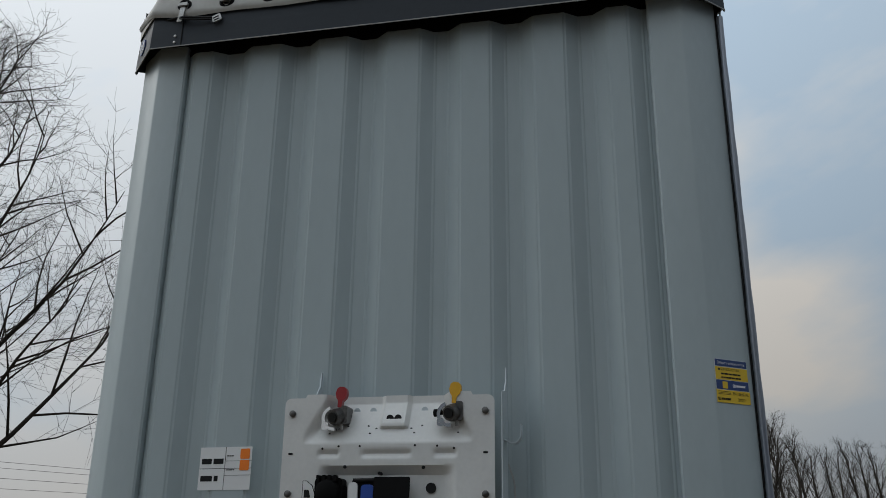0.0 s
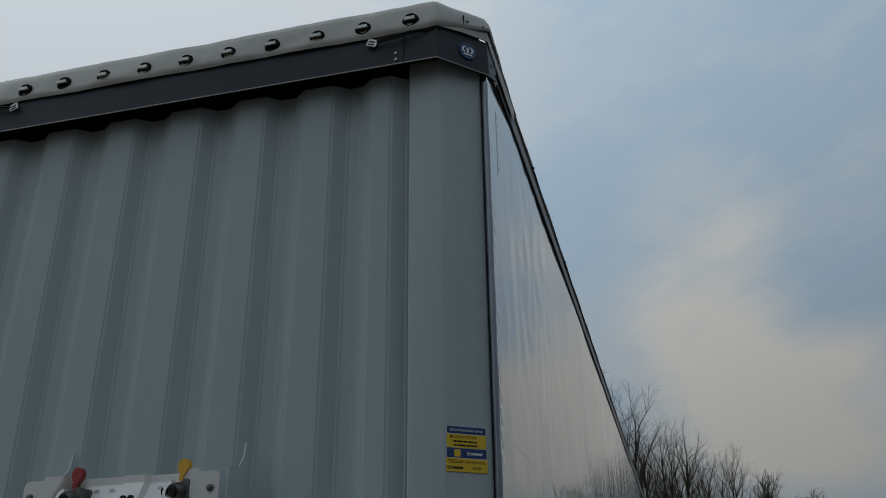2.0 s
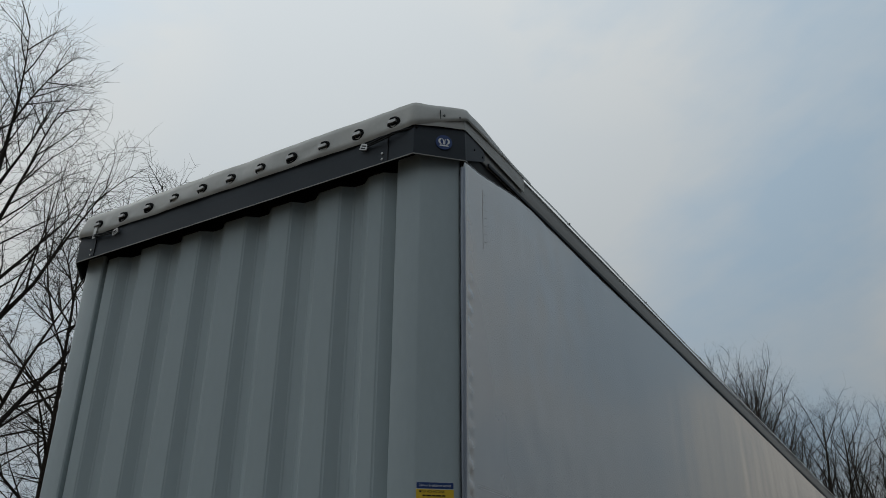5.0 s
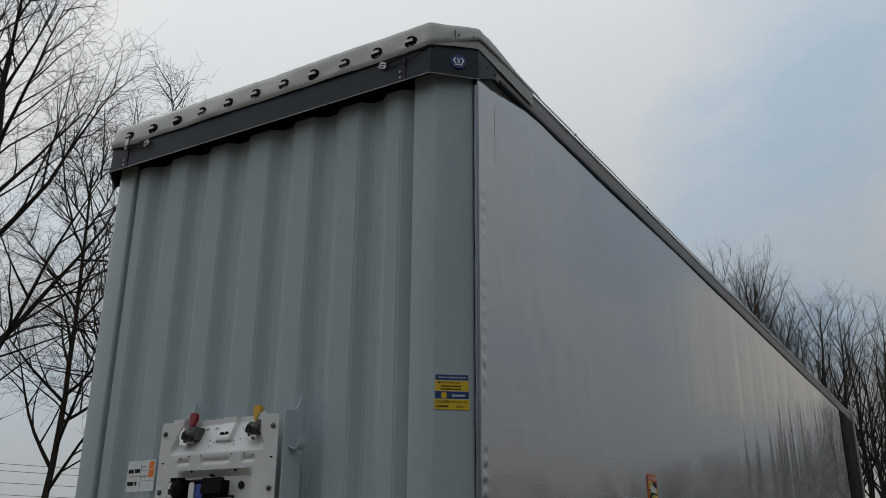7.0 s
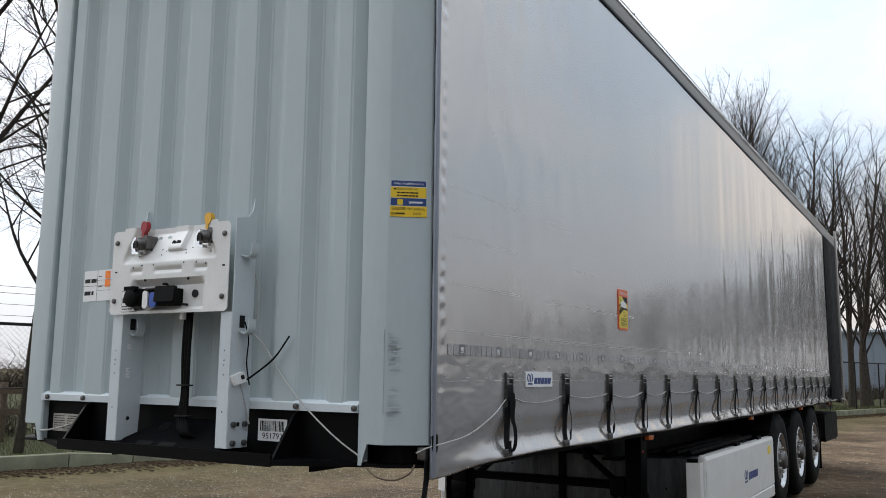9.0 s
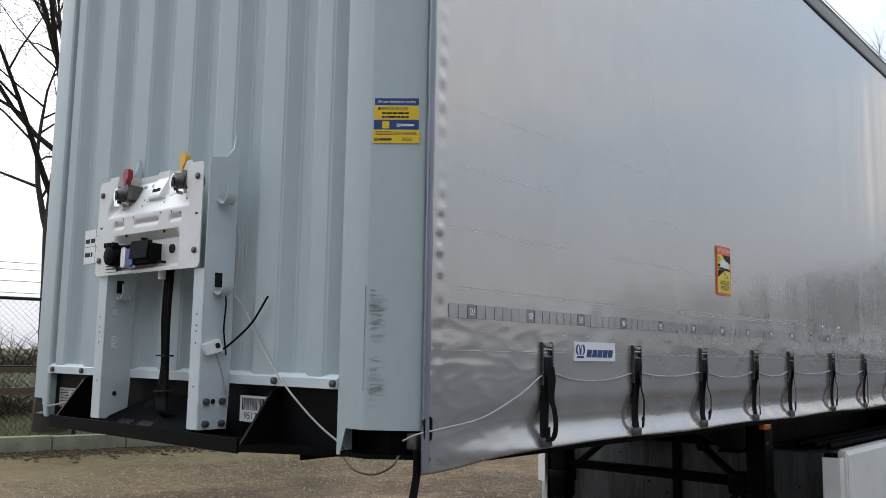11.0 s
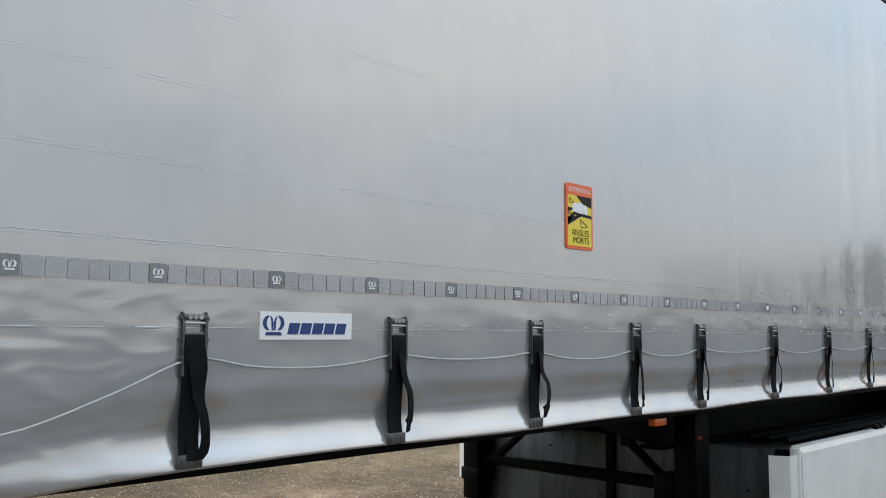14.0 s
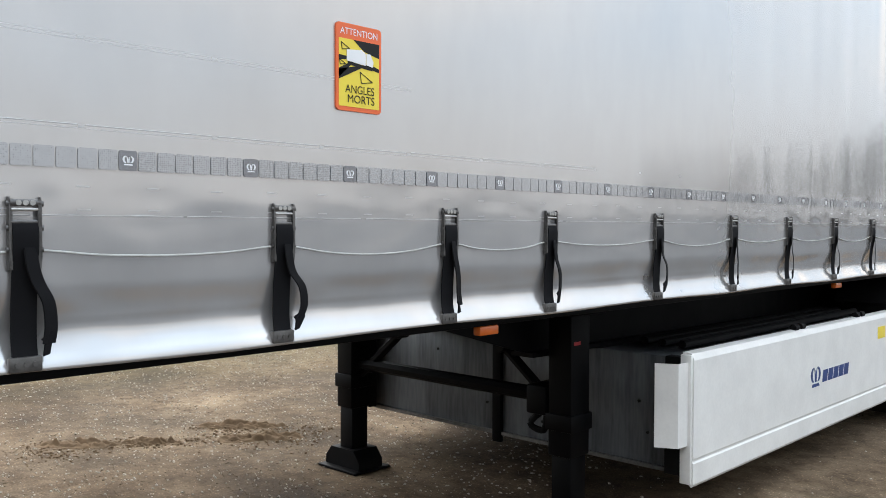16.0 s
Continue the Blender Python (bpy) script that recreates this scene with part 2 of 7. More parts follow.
for tape_m in (M_REFL, M_REFLDARK):
    tn, tl = tape_m.node_tree.nodes, tape_m.node_tree.links
    tb_ = tn["Principled BSDF"]
    tb_.inputs["Coat Roughness"].default_value, tb_.inputs["Coat IOR"].default_value = 0.04, 1.6
    cell = tn.new("ShaderNodeTexVoronoi")
    cell.inputs["Scale"].default_value, cell.inputs["Randomness"].default_value = 210, 0.25
    cr = tn.new("ShaderNodeMapRange")
    cr.inputs["From Min"].default_value, cr.inputs["From Max"].default_value = 0.25, 0.55
    cr.inputs["To Min"].default_value, cr.inputs["To Max"].default_value = 0.78, 1.3
    tm_ = tn.new("ShaderNodeVectorMath")
    tm_.operation = "SCALE"
    tl.new(tn.new("ShaderNodeNewGeometry").outputs["Position"], cell.inputs["Vector"])
    tl.new(cell.outputs["Distance"], cr.inputs["Value"])
    tl.new(tb_.inputs["Base Color"].links[0].from_socket, tm_.inputs[0])
    tl.new(cr.outputs[0], tm_.inputs["Scale"])
    tl.new(tm_.outputs[0], tb_.inputs["Base Color"])
M_SCUFF = mat("black_scuff", (0.315, 0.34, 0.345), 0.7, 0, 0.3, 40, 200)
M_BARK = mat("tree_bark", (0.05, 0.041, 0.033), 0.9, 0, 0.35, 9, 60, 0.01, spec=0.1)
M_TWIG = mat("bare_twigs", (0.036, 0.03, 0.025), 0.9, 0, 0.3, 5, 30, spec=0.1)
M_BUSH = mat("bramble_stems", (0.04, 0.031, 0.021), 0.9, 0, 0.35, 4, 30, spec=0.1)
M_CONCRETE = mat("kerb_concrete", (0.19, 0.192, 0.135), 0.85, 0, 0.4, 3, 60, 0.004, spec=0.1, piece=0.1)
M_GRASS = mat("winter_grass", (0.04, 0.044, 0.014), 0.9, 0, 0.35, 1.5, 30, 0.02, spec=0.1)
M_BLADE = mat("grass_blades", (0.05, 0.058, 0.018), 0.8, 0, 0.4, 3, 40, spec=0.1)
M_LEAF = mat("dead_leaves", (0.06, 0.041, 0.023), 0.85, 0, 0.45, 8, 60, spec=0.1)
M_STONE = mat("pale_pebbles", (0.36, 0.325, 0.27), 0.85, 0, 0.35, 7, 60, spec=0.1)
M_GRIT = mat("brown_grit", (0.11, 0.083, 0.053), 0.9, 0, 0.6, 9, 60, spec=0.1)
M_CLOD = mat("damp_clods", (0.13, 0.088, 0.053), 0.95, 0, 0.3, 12, 90, 0.004, spec=0.1)
M_WOOD = mat("weathered_wood", (0.12, 0.085, 0.055), 0.85, 0, 0.3, 4, 60, 0.004, (1, 1, 6))
M_WIRE = mat("fence_wire", (0.04, 0.042, 0.04), 0.55, 0.5, 0.1)
M_ASPHALT = mat("worn_asphalt", (0.08, 0.082, 0.085), 0.85, 0, 0.25, 0.6, 50, 0.004, spec=0.1)
M_CLAD = mat("blue_grey_cladding", (0.17, 0.2, 0.24), 0.6, 0, 0.08, 0.4, 6)
M_ROOFTRIM = mat("warehouse_trim", (0.3, 0.32, 0.34), 0.6, 0, 0.08, 0.5, 6)


def ground_material():
    m = mat("sandy_gravel", (0.15, 0.118, 0.084), 0.92, 0, 0.6, 1.1, 75, 0.03, spec=0.1)
    n, l = m.node_tree.nodes, m.node_tree.links
    b = n["Principled BSDF"]
    src = b.inputs["Base Color"].links[0].from_socket
    geo = n.new("ShaderNodeNewGeometry")
    n3 = n.new("ShaderNodeTexNoise")
    n3.inputs["Scale"].default_value, n3.inputs["Detail"].default_value, n3.inputs["Roughness"].default_value = 0.35, 6, 0.65
    vor = n.new("ShaderNodeTexVoronoi")
    vor.inputs["Scale"].default_value = 42
    l.new(geo.outputs["Position"], n3.inputs["Vector"])
    l.new(geo.outputs["Position"], vor.inputs["Vector"])
    rp = n.new("ShaderNodeValToRGB")
    rp.color_ramp.elements[0].position, rp.color_ramp.elements[0].color = 0.4, (0.55, 0.49, 0.43, 1)
    rp.color_ramp.elements[1].position, rp.color_ramp.elements[1].color = 0.62, (1.2, 1.15, 1.08, 1)
    l.new(n3.outputs["Fac"], rp.inputs["Fac"])
    rv = n.new("ShaderNodeValToRGB")
    rv.color_ramp.elements[0].position, rv.color_ramp.elements[0].color = 0.1, (1.9, 1.85, 1.75, 1)
    rv.color_ramp.elements[1].position, rv.color_ramp.elements[1].color = 0.24, (0.88, 0.88, 0.88, 1)
    l.new(vor.outputs["Distance"], rv.inputs["Fac"])
    m1, m2 = n.new("ShaderNodeMix"), n.new("ShaderNodeMix")
    for q in (m1, m2):
        q.data_type, q.blend_type = "RGBA", "MULTIPLY"
        q.inputs[0].default_value = 1.0
    l.new(src, m1.inputs[6])
    l.new(rp.outputs["Color"], m1.inputs[7])
    l.new(m1.outputs[2], m2.inputs[6])
    l.new(rv.outputs["Color"], m2.inputs[7])
    n4 = n.new("ShaderNodeTexNoise")
    n4.inputs["Scale"].default_value, n4.inputs["Detail"].default_value, n4.inputs["Roughness"].default_value = 7.0, 8, 0.75
    l.new(geo.outputs["Position"], n4.inputs["Vector"])
    r4 = n.new("ShaderNodeValToRGB")
    r4.color_ramp.elements[0].position, r4.color_ramp.elements[0].color = 0.36, (0.55, 0.5, 0.47, 1)
    r4.color_ramp.elements[1].position, r4.color_ramp.elements[1].color = 0.58, (1.12, 1.1, 1.08, 1)
    l.new(n4.outputs["Fac"], r4.inputs["Fac"])
    m3 = n.new("ShaderNodeMix")
    m3.data_type, m3.blend_type = "RGBA", "MULTIPLY"
    m3.inputs[0].default_value = 1.0
    l.new(m2.outputs[2], m3.inputs[6])
    l.new(r4.outputs["Color"], m3.inputs[7])
    # thin moss towards the kerb
    dk = n.new("ShaderNodeVectorMath")
    dk.operation = "DOT_PRODUCT"
    dk.inputs[1].default_value = (-0.9699, 0.2435, 0)
    l.new(geo.outputs["Position"], dk.inputs[0])
    near = n.new("ShaderNodeMapRange")
    near.inputs["From Min"].default_value, near.inputs["From Max"].default_value = 6.0, 10.2
    near.inputs["To Max"].default_value = 0.5
    l.new(dk.outputs["Value"], near.inputs["Value"])
    patch = n.new("ShaderNodeMath")
    patch.operation = "MULTIPLY"
    l.new(near.outputs[0], patch.inputs[0])
    l.new(r4.outputs["Color"], patch.inputs[1])
    m4 = n.new("ShaderNodeMix")
    m4.data_type = "RGBA"
    m4.inputs[7].default_value = (0.115, 0.105, 0.035, 1)
    l.new(patch.outputs[0], m4.inputs[0])
    l.new(m3.outputs[2], m4.inputs[6])
    l.new(m4.outputs[2], b.inputs["Base Color"])
    return m


M_GROUND = ground_material()
rnd = random.Random(7)
TAU = 2 * math.pi


# ---- building helpers ----
WORLD_OF = {}


def empty(name, loc, label, category, kind="", group=""):
    ob = new(name)
    ob.location = loc
    ob.empty_display_size = 0.2
    WORLD_OF[ob] = Matrix.Translation(loc)
    return tagged(ob, label, category, group, kind)


def place(ob, parent, m):
    """Stands ob at the world pose m under its parent."""
    if parent is not None:
        ob.parent = parent
        ob.matrix_parent_inverse = WORLD_OF[parent].inverted()
    ob.matrix_basis = m
    WORLD_OF[ob] = m
    return ob


def shade(me, angle=40):
    for p in me.polygons:
        p.use_smooth = True
    me.set_sharp_from_angle(angle=radians(angle))


def part(name, bm, material, parent, label="", smooth=True, base=False):
    me = bpy.data.meshes.new(name)
    bmesh.ops.recalc_face_normals(bm, faces=bm.faces)
    cs = [v.co for v in bm.verts]
    lo = Vector([min(c[i] for c in cs) for i in range(3)])
    hi = Vector([max(c[i] for c in cs) for i in range(3)])
    o = (lo + hi) / 2
    if base:
        o.z = lo.z
    for v in bm.verts:
        v.co -= o
    bm.to_mesh(me)
    bm.free()
    if smooth:
        shade(me)
    me.materials.append(material)
    ob = place(new(name, me), parent, Matrix.Translation(o))
    return tagged(ob, label)


def again(ob, parent, move, name=None):
    """The same mesh once more, moved by the vector, under a parent."""
    o2 = new(name or ob.name.split(".")[0], ob.data)
    place(o2, parent, Matrix.Translation(move) @ WORLD_OF[ob])
    if "label" in ob:
        o2["label"] = ob["label"]
    return o2


def thicken(bm, t):
    """Gives a sheet its thickness, inwards."""
    bmesh.ops.recalc_face_normals(bm, faces=bm.faces)
    bm.normal_update()
    bmesh.ops.solidify(bm, geom=bm.faces[:], thickness=t)
    bm.normal_update()


def bm_box(bm, x0, x1, y0, y1, z0, z1, bev=0.0):
    vs = [bm.verts.new(c) for c in ((x0, y0, z0), (x1, y0, z0), (x1, y1, z0), (x0, y1, z0), (x0, y0, z1), (x1, y0, z1), (x1, y1, z1), (x0, y1, z1))]
    fs = [bm.faces.new([vs[i] for i in f]) for f in ((3, 2, 1, 0), (4, 5, 6, 7), (0, 1, 5, 4), (1, 2, 6, 5), (2, 3, 7, 6), (3, 0, 4, 7))]
    if bev:
        es = list({e for f in fs for e in f.edges})
        bmesh.ops.bevel(bm, geom=es, offset=bev, segments=2, affect="EDGES", profile=0.5)
    return bm


def box(x0, x1, y0, y1, z0, z1, bev=0.0):
    return bm_box(bmesh.new(), x0, x1, y0, y1, z0, z1, bev)


def bm_prism(bm, pts, d, m=None):
    """Extrudes the outline pts (u, v) from w = d[0] to d[1]; m takes (u, v, w) to the world."""
    m = m or Matrix()
    a = [bm.verts.new(m @ Vector((u, v, d[0]))) for u, v in pts]
    b = [bm.verts.new(m @ Vector((u, v, d[1]))) for u, v in pts]
    bm.faces.new(a[::-1])
    bm.faces.new(b)
    k = len(pts)
    for i in range(k):
        bm.faces.new((a[i], a[(i + 1) % k], b[(i + 1) % k], b[i]))
    return bm


def prism(pts, d, m=None):
    return bm_prism(bmesh.new(), pts, d, m)


def plane_m(o, right, up):
    r, u = Vector(right).normalized(), Vector(up).normalized()
    w = r.cross(u)
    return Matrix(((r.x, u.x, w.x, o[0]), (r.y, u.y, w.y, o[1]), (r.z, u.z, w.z, o[2]), (0, 0, 0, 1)))


def rounded(u0, u1, v0, v1, r, k=4):
    out = []
    for cu, cv, a0 in ((u1 - r, v0 + r, -90), (u1 - r, v1 - r, 0), (u0 + r, v1 - r, 90), (u0 + r, v0 + r, 180)):
        for i in range(k + 1):
            a = radians(a0 + 90 * i / k)
            out.append((cu + r * math.cos(a), cv + r * math.sin(a)))
    return out


def disc(cu, cv, r, k=16, ry=None):
    return [(cu + r * math.cos(TAU * i / k), cv + (ry or r) * math.sin(TAU * i / k)) for i in range(k)]


def bm_tube(bm, pts, r, sides=8, closed=False):
    pts = [Vector(p) for p in pts]
    rs = r if isinstance(r, (list, tuple)) else [r] * len(pts)
    rings = []
    ref = Vector((0.31, 0.17, 0.93))
    for i, p in enumerate(pts):
        d = (pts[min(i + 1, len(pts) - 1)] - pts[max(i - 1, 0)]).normalized()
        a = d.cross(ref)
        if a.length < 0.1:
            a = d.cross(Vector((1, 0, 0)))
        a.normalize()
        b = d.cross(a)
        rings.append([bm.verts.new(p + rs[i] * (a * math.cos(TAU * k / sides) + b * math.sin(TAU * k / sides))) for k in range(sides)])
    for q in range(len(rings) - 1):
        for k in range(sides):
            bm.faces.new((rings[q][k], rings[q][(k + 1) % sides], rings[q + 1][(k + 1) % sides], rings[q + 1][k]))
    bm.faces.new(rings[0][::-1])
    bm.faces.new(rings[-1])
    return bm


def tube(pts, r, sides=8):
    return bm_tube(bmesh.new(), pts, r, sides)


def smooth_line(pts, n=6):
    """A Catmull-Rom line through pts."""
    p = [Vector(q) for q in pts]
    p = [2 * p[0] - p[1]] + p + [2 * p[-1] - p[-2]]
    out = []
    for i in range(1, len(p) - 2):
        for k in range(n):
            t = k / n
            out.append(0.5 * (2 * p[i] + (p[i + 1] - p[i - 1]) * t + (2 * p[i - 1] - 5 * p[i] + 4 * p[i + 1] - p[i + 2]) * t * t
                              + (3 * p[i] - p[i - 1] - 3 * p[i + 1] + p[i + 2]) * t ** 3))
    out.append(p[-2])
    return out


def bm_cyl(bm, a, b, r, sides=16):
    return bm_tube(bm, [a, b], r, sides)


def cyl(a, b, r, sides=16):
    return bm_cyl(bmesh.new(), a, b, r, sides)


def lathe(profile, centre, axis="x", n=40):
    """Turns the outline (along, radius) about an axis through centre."""
    bm = bmesh.new()
    rings = []
    for s, r in profile:
        ring = []
        for k in range(n):
            c, q = r * math.cos(TAU * k / n), r * math.sin(TAU * k / n)
            co = (s, c, q) if axis == "x" else (c, s, q) if axis == "y" else (c, q, s)
            ring.append(bm.verts.new(Vector(centre) + Vector(co)))
        rings.append(ring)
    for i in range(len(rings) - 1):
        for k in range(n):
            bm.faces.new((rings[i][k], rings[i][(k + 1) % n], rings[i + 1][(k + 1) % n], rings[i + 1][k]))
    return bm


def band(line, half, thick, across):
    """A strap: the line swept with a flat section, wide along the vector across; half may differ from point to point."""
    bm = bmesh.new()
    line = [Vector(p) for p in line]
    halves = half if isinstance(half, list) else [half] * len(line)
    ac = Vector(across).normalized()
    rows = []
    for i, p in enumerate(line):
        d = (line[min(i + 1, len(line) - 1)] - line[max(i - 1, 0)]).normalized()
        nrm = ac.cross(d).normalized() * thick / 2
        rows.append([bm.verts.new(p + s * ac * halves[i] + q * nrm) for s, q in ((-1, -1), (1, -1), (1, 1), (-1, 1))])
    for i in range(len(rows) - 1):
        for k in range(4):
            bm.faces.new((rows[i][k], rows[i][(k + 1) % 4], rows[i + 1][(k + 1) % 4], rows[i + 1][k]))
    bm.faces.new(rows[0][::-1])
    bm.faces.new(rows[-1])
    return bm


def words(name, string, size, m, material, parent, width=None, align="CENTER"):
    """Lettering in the built-in font as a thin mesh, with m for its middle, right and up."""
    cu = bpy.data.curves.new(name, "FONT")
    cu.body, cu.size, cu.align_x, cu.align_y, cu.extrude = string, 1.0, align, "CENTER", 0.0
    tmp = bpy.data.objects.new(name + "_tmp", cu)
    scene.collection.objects.link(tmp)
    me = bpy.data.meshes.new_from_object(tmp.evaluated_get(bpy.context.evaluated_depsgraph_get()))
    bpy.data.objects.remove(tmp)
    xs = [v.co.x for v in me.vertices]
    sx = size if width is None else width / (max(xs) - min(xs))
    me.transform(Matrix.Diagonal((sx, size, 1, 1)))
    me.materials.append(material)
    me.name = name
    return place(new(name, me), parent, m)


def grid_mesh(name, us, vs, fn, material, parent, label="", smooth=True):
    verts = [fn(u, v) for v in vs for u in us]
    k = len(us)
    faces = [(j * k + i, j * k + i + 1, (j + 1) * k + i + 1, (j + 1) * k + i) for j in range(len(vs) - 1) for i in range(k - 1)]
    me = bpy.data.meshes.new(name)
    me.from_pydata(verts, [], faces)
    if smooth:
        for p in me.polygons:
            p.use_smooth = True
    me.materials.append(material)
    return tagged(place(new(name, me), parent, Matrix()), label)


# ---- the yard ----
KX, KY = -8.2, 7.07
KD = Vector((0.2435, 0.9699))
KN = Vector((-0.9699, 0.2435))


def yard(s, off):
    """A place s metres along the fence line, off metres behind its base line."""
    return Vector((KX, KY)) + KD * s + KN * off


ED = Vector((0.26, 0.9656))
EN = Vector((-0.9656, 0.26))


def edge(s, off):
    """A place s metres along the kerb's face and off metres behind it."""
    return Vector((-9.9, 7.07)) + ED * s + EN * off


def spaced(lo, hi, fine_lo, fine_hi, step):
    out = [fine_lo + i * step for i in range(int((fine_hi - fine_lo) / step) + 1)]
    g, x = step, out[0]
    left = []
    while x > lo:
        g *= 1.35
        x -= g
        left.append(max(x, lo))
    g, x = step, out[-1]
    right = []
    while x < hi:
        g *= 1.35
        x += g
        right.append(min(x, hi))
    return left[::-1] + out + right


def ground_z(x, y):
    near = math.exp(-((x + 2) / 14) ** 2 - ((y - 8) / 18) ** 2)
    a = noise.noise(Vector((x * 0.6, y * 0.6, 0))) * 0.02 + noise.noise(Vector((x * 2.3, y * 2.3, 3))) * 0.012
    return GROUND + near * a


floor = grid_mesh("ground", spaced(-900, 900, -9, 5, 0.2), spaced(-900, 900, -1, 22, 0.2), lambda x, y: (x, y, ground_z(x, y)), M_GROUND, None)
tagged(floor, "sandy brown compacted gravel yard with pale stones", "ground", kind="structure")

bm = bmesh.new()
vg = [bm.verts.new((*edge(s, o), z)) for s, o, z in ((-60, 0.1, 0.07), (220, 0.1, 0.07), (220, 60, 0.12), (-60, 60, 0.12), (-60, 0.1, -0.2), (220, 0.1, -0.2), (220, 60, -0.2), (-60, 60, -0.2))]
for f in ((0, 1, 2, 3), (4, 5, 1, 0), (5, 6, 2, 1), (6, 7, 3, 2), (7, 4, 0, 3)):
    bm.faces.new([vg[i] for i in f])
tagged(part("grass_verge", bm, M_GRASS, None, smooth=False), "rough winter grass verge behind the kerb", "verge", kind="structure")

# unseen ground, added for the dark low band mirrored in the curtain
lot = part("asphalt_lot", box(2.7, 400, -300, 600, -0.3, GROUND + 0.02), M_ASPHALT, None, smooth=False)
tagged(lot, "worn grey asphalt lot beyond the gravel, unseen, assumed for the curtain's dark reflection", "asphalt", kind="structure")

# unseen wall behind the camera, added to block low skylight from the headboard
south = part("wall_south", box(-6, 45, -14.3, -14.0, GROUND - 0.2, 9.0), M_CLAD, None, smooth=False)
tagged(south, "plain blue-grey clad wall, unseen, added to keep low skylight off the headboard", "wall", kind="structure")

kerb = empty("kerb", (*edge(10, 0), GROUND), "mossy weathered concrete kerb along the grass verge, lowered at a crossing", "kerb", "structure")
ang = math.atan2(ED.y, ED.x)
bm = box(-0.495, 0.495, 0, 0.2, -0.2, 0.17, 0.012)
first = part("kerbstone", bm, M_CONCRETE, kerb)
kerb_mesh = first.data
LOWERED = {2: (0.037, 4.3), 3: (0.112, 4.3), 9: (0.112, -4.3), 10: (0.037, -4.3)}
for i in range(-14, 76):
    p = edge(i + 0.5, -0.02)
    drop, pitch = LOWERED.get(i, (0.15 if 3 < i < 9 else 0.0, 0.0))
    m = Matrix.Translation((p.x, p.y, -0.02 - drop + rnd.uniform(-0.006, 0.006))) @ Matrix.Rotation(ang, 4, "Z") @ Matrix.Rotation(radians(pitch), 4, "Y") @ Matrix.Translation((0, 0.1, -0.015))
    if i == -14:
        first.matrix_basis = m
        WORLD_OF[first] = m
    else:
        place(new("kerbstone", kerb_mesh), kerb, m)


# ---- the trailer ----
XR, XL, XC = 0.5, -2.008, -0.7525
Y1 = 16.62
trailer = empty("semi_trailer", (XC, 9.9, GROUND), "silver curtain-sided semi trailer with pale grey headboard, parked uncoupled on gravel", "trailer")
STRAPS = [3.884, 4.534, 5.18, 5.81, 6.334, 7.086, 7.783, 8.445, 9.104] + [9.77 + 0.662 * i for i in range(9)]

# headboard: seven pressed ridges with sloping flanks
RIDGES = [(-1.64, 0.04), (-1.355, 0.066), (-1.057, 0.062), (-0.755, 0.07), (-0.458, 0.06), (-0.165, 0.061), (0.1, 0.04)]
prof = [(-1.755, 3.213), (-1.74, 3.213)]
for c, w in RIDGES:
    prof += [(c - w - 0.054, 3.213), (c - w, 3.172), (c + w, 3.172), (c + w + 0.054, 3.213)]
prof += [(0.225, 3.213), (0.29, 3.213)]
bm = bmesh.new()
cols = []
for z in (1.268, 1.6, 2.4, 3.2, 3.66):
    cols.append([bm.verts.new((x, y + 0.0015 * math.sin(3 * x + z), z)) for x, y in prof])
for a, b in zip(cols, cols[1:]):
    for i in range(len(prof) - 1):
        bm.faces.new((a[i], a[i + 1], b[i + 1], b[i]))
thicken(bm, 0.004)
creases = [e for e in bm.edges if abs((e.verts[0].co - e.verts[1].co).z) > 0.2 and e.calc_face_angle(0) > 0.2]
bmesh.ops.bevel(bm, geom=creases, offset=0.009, segments=4, affect="EDGES")
headboard = part("headboard", bm, M_PANEL, trailer, "pale blue-grey corrugated steel headboard")
for p in headboard.data.polygons:
    p.use_smooth = True
wn_mod = headboard.modifiers.new("even_normals", "WEIGHTED_NORMAL")
wn_mod.weight, wn_mod.keep_sharp = 80, True
# black strip over the ridges, put in for the shade below the fascia
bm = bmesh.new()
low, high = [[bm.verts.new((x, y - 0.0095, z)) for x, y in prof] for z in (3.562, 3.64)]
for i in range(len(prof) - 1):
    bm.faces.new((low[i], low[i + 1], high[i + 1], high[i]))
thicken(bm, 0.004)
part("headboard_seal", bm, M_RUBBER, headboard, "black strip along the top of the headboard, standing for the shade under the fascia", smooth=False)
part("sheet_seam", box(-0.7478, -0.7462, 3.1705, 3.174, 1.31, 3.56), M_RAIL, headboard)
bm = box(-1.75, 0.26, 3.246, 3.264, 1.268, 3.545)
part("headboard_lining", bm, M_PANEL, trailer)
# black backing, added so the cavity behind the fascia reads as shade
part("top_beam", box(-1.91, 0.4, 3.27, 3.3, 3.5, 3.8), M_BLACK, trailer)

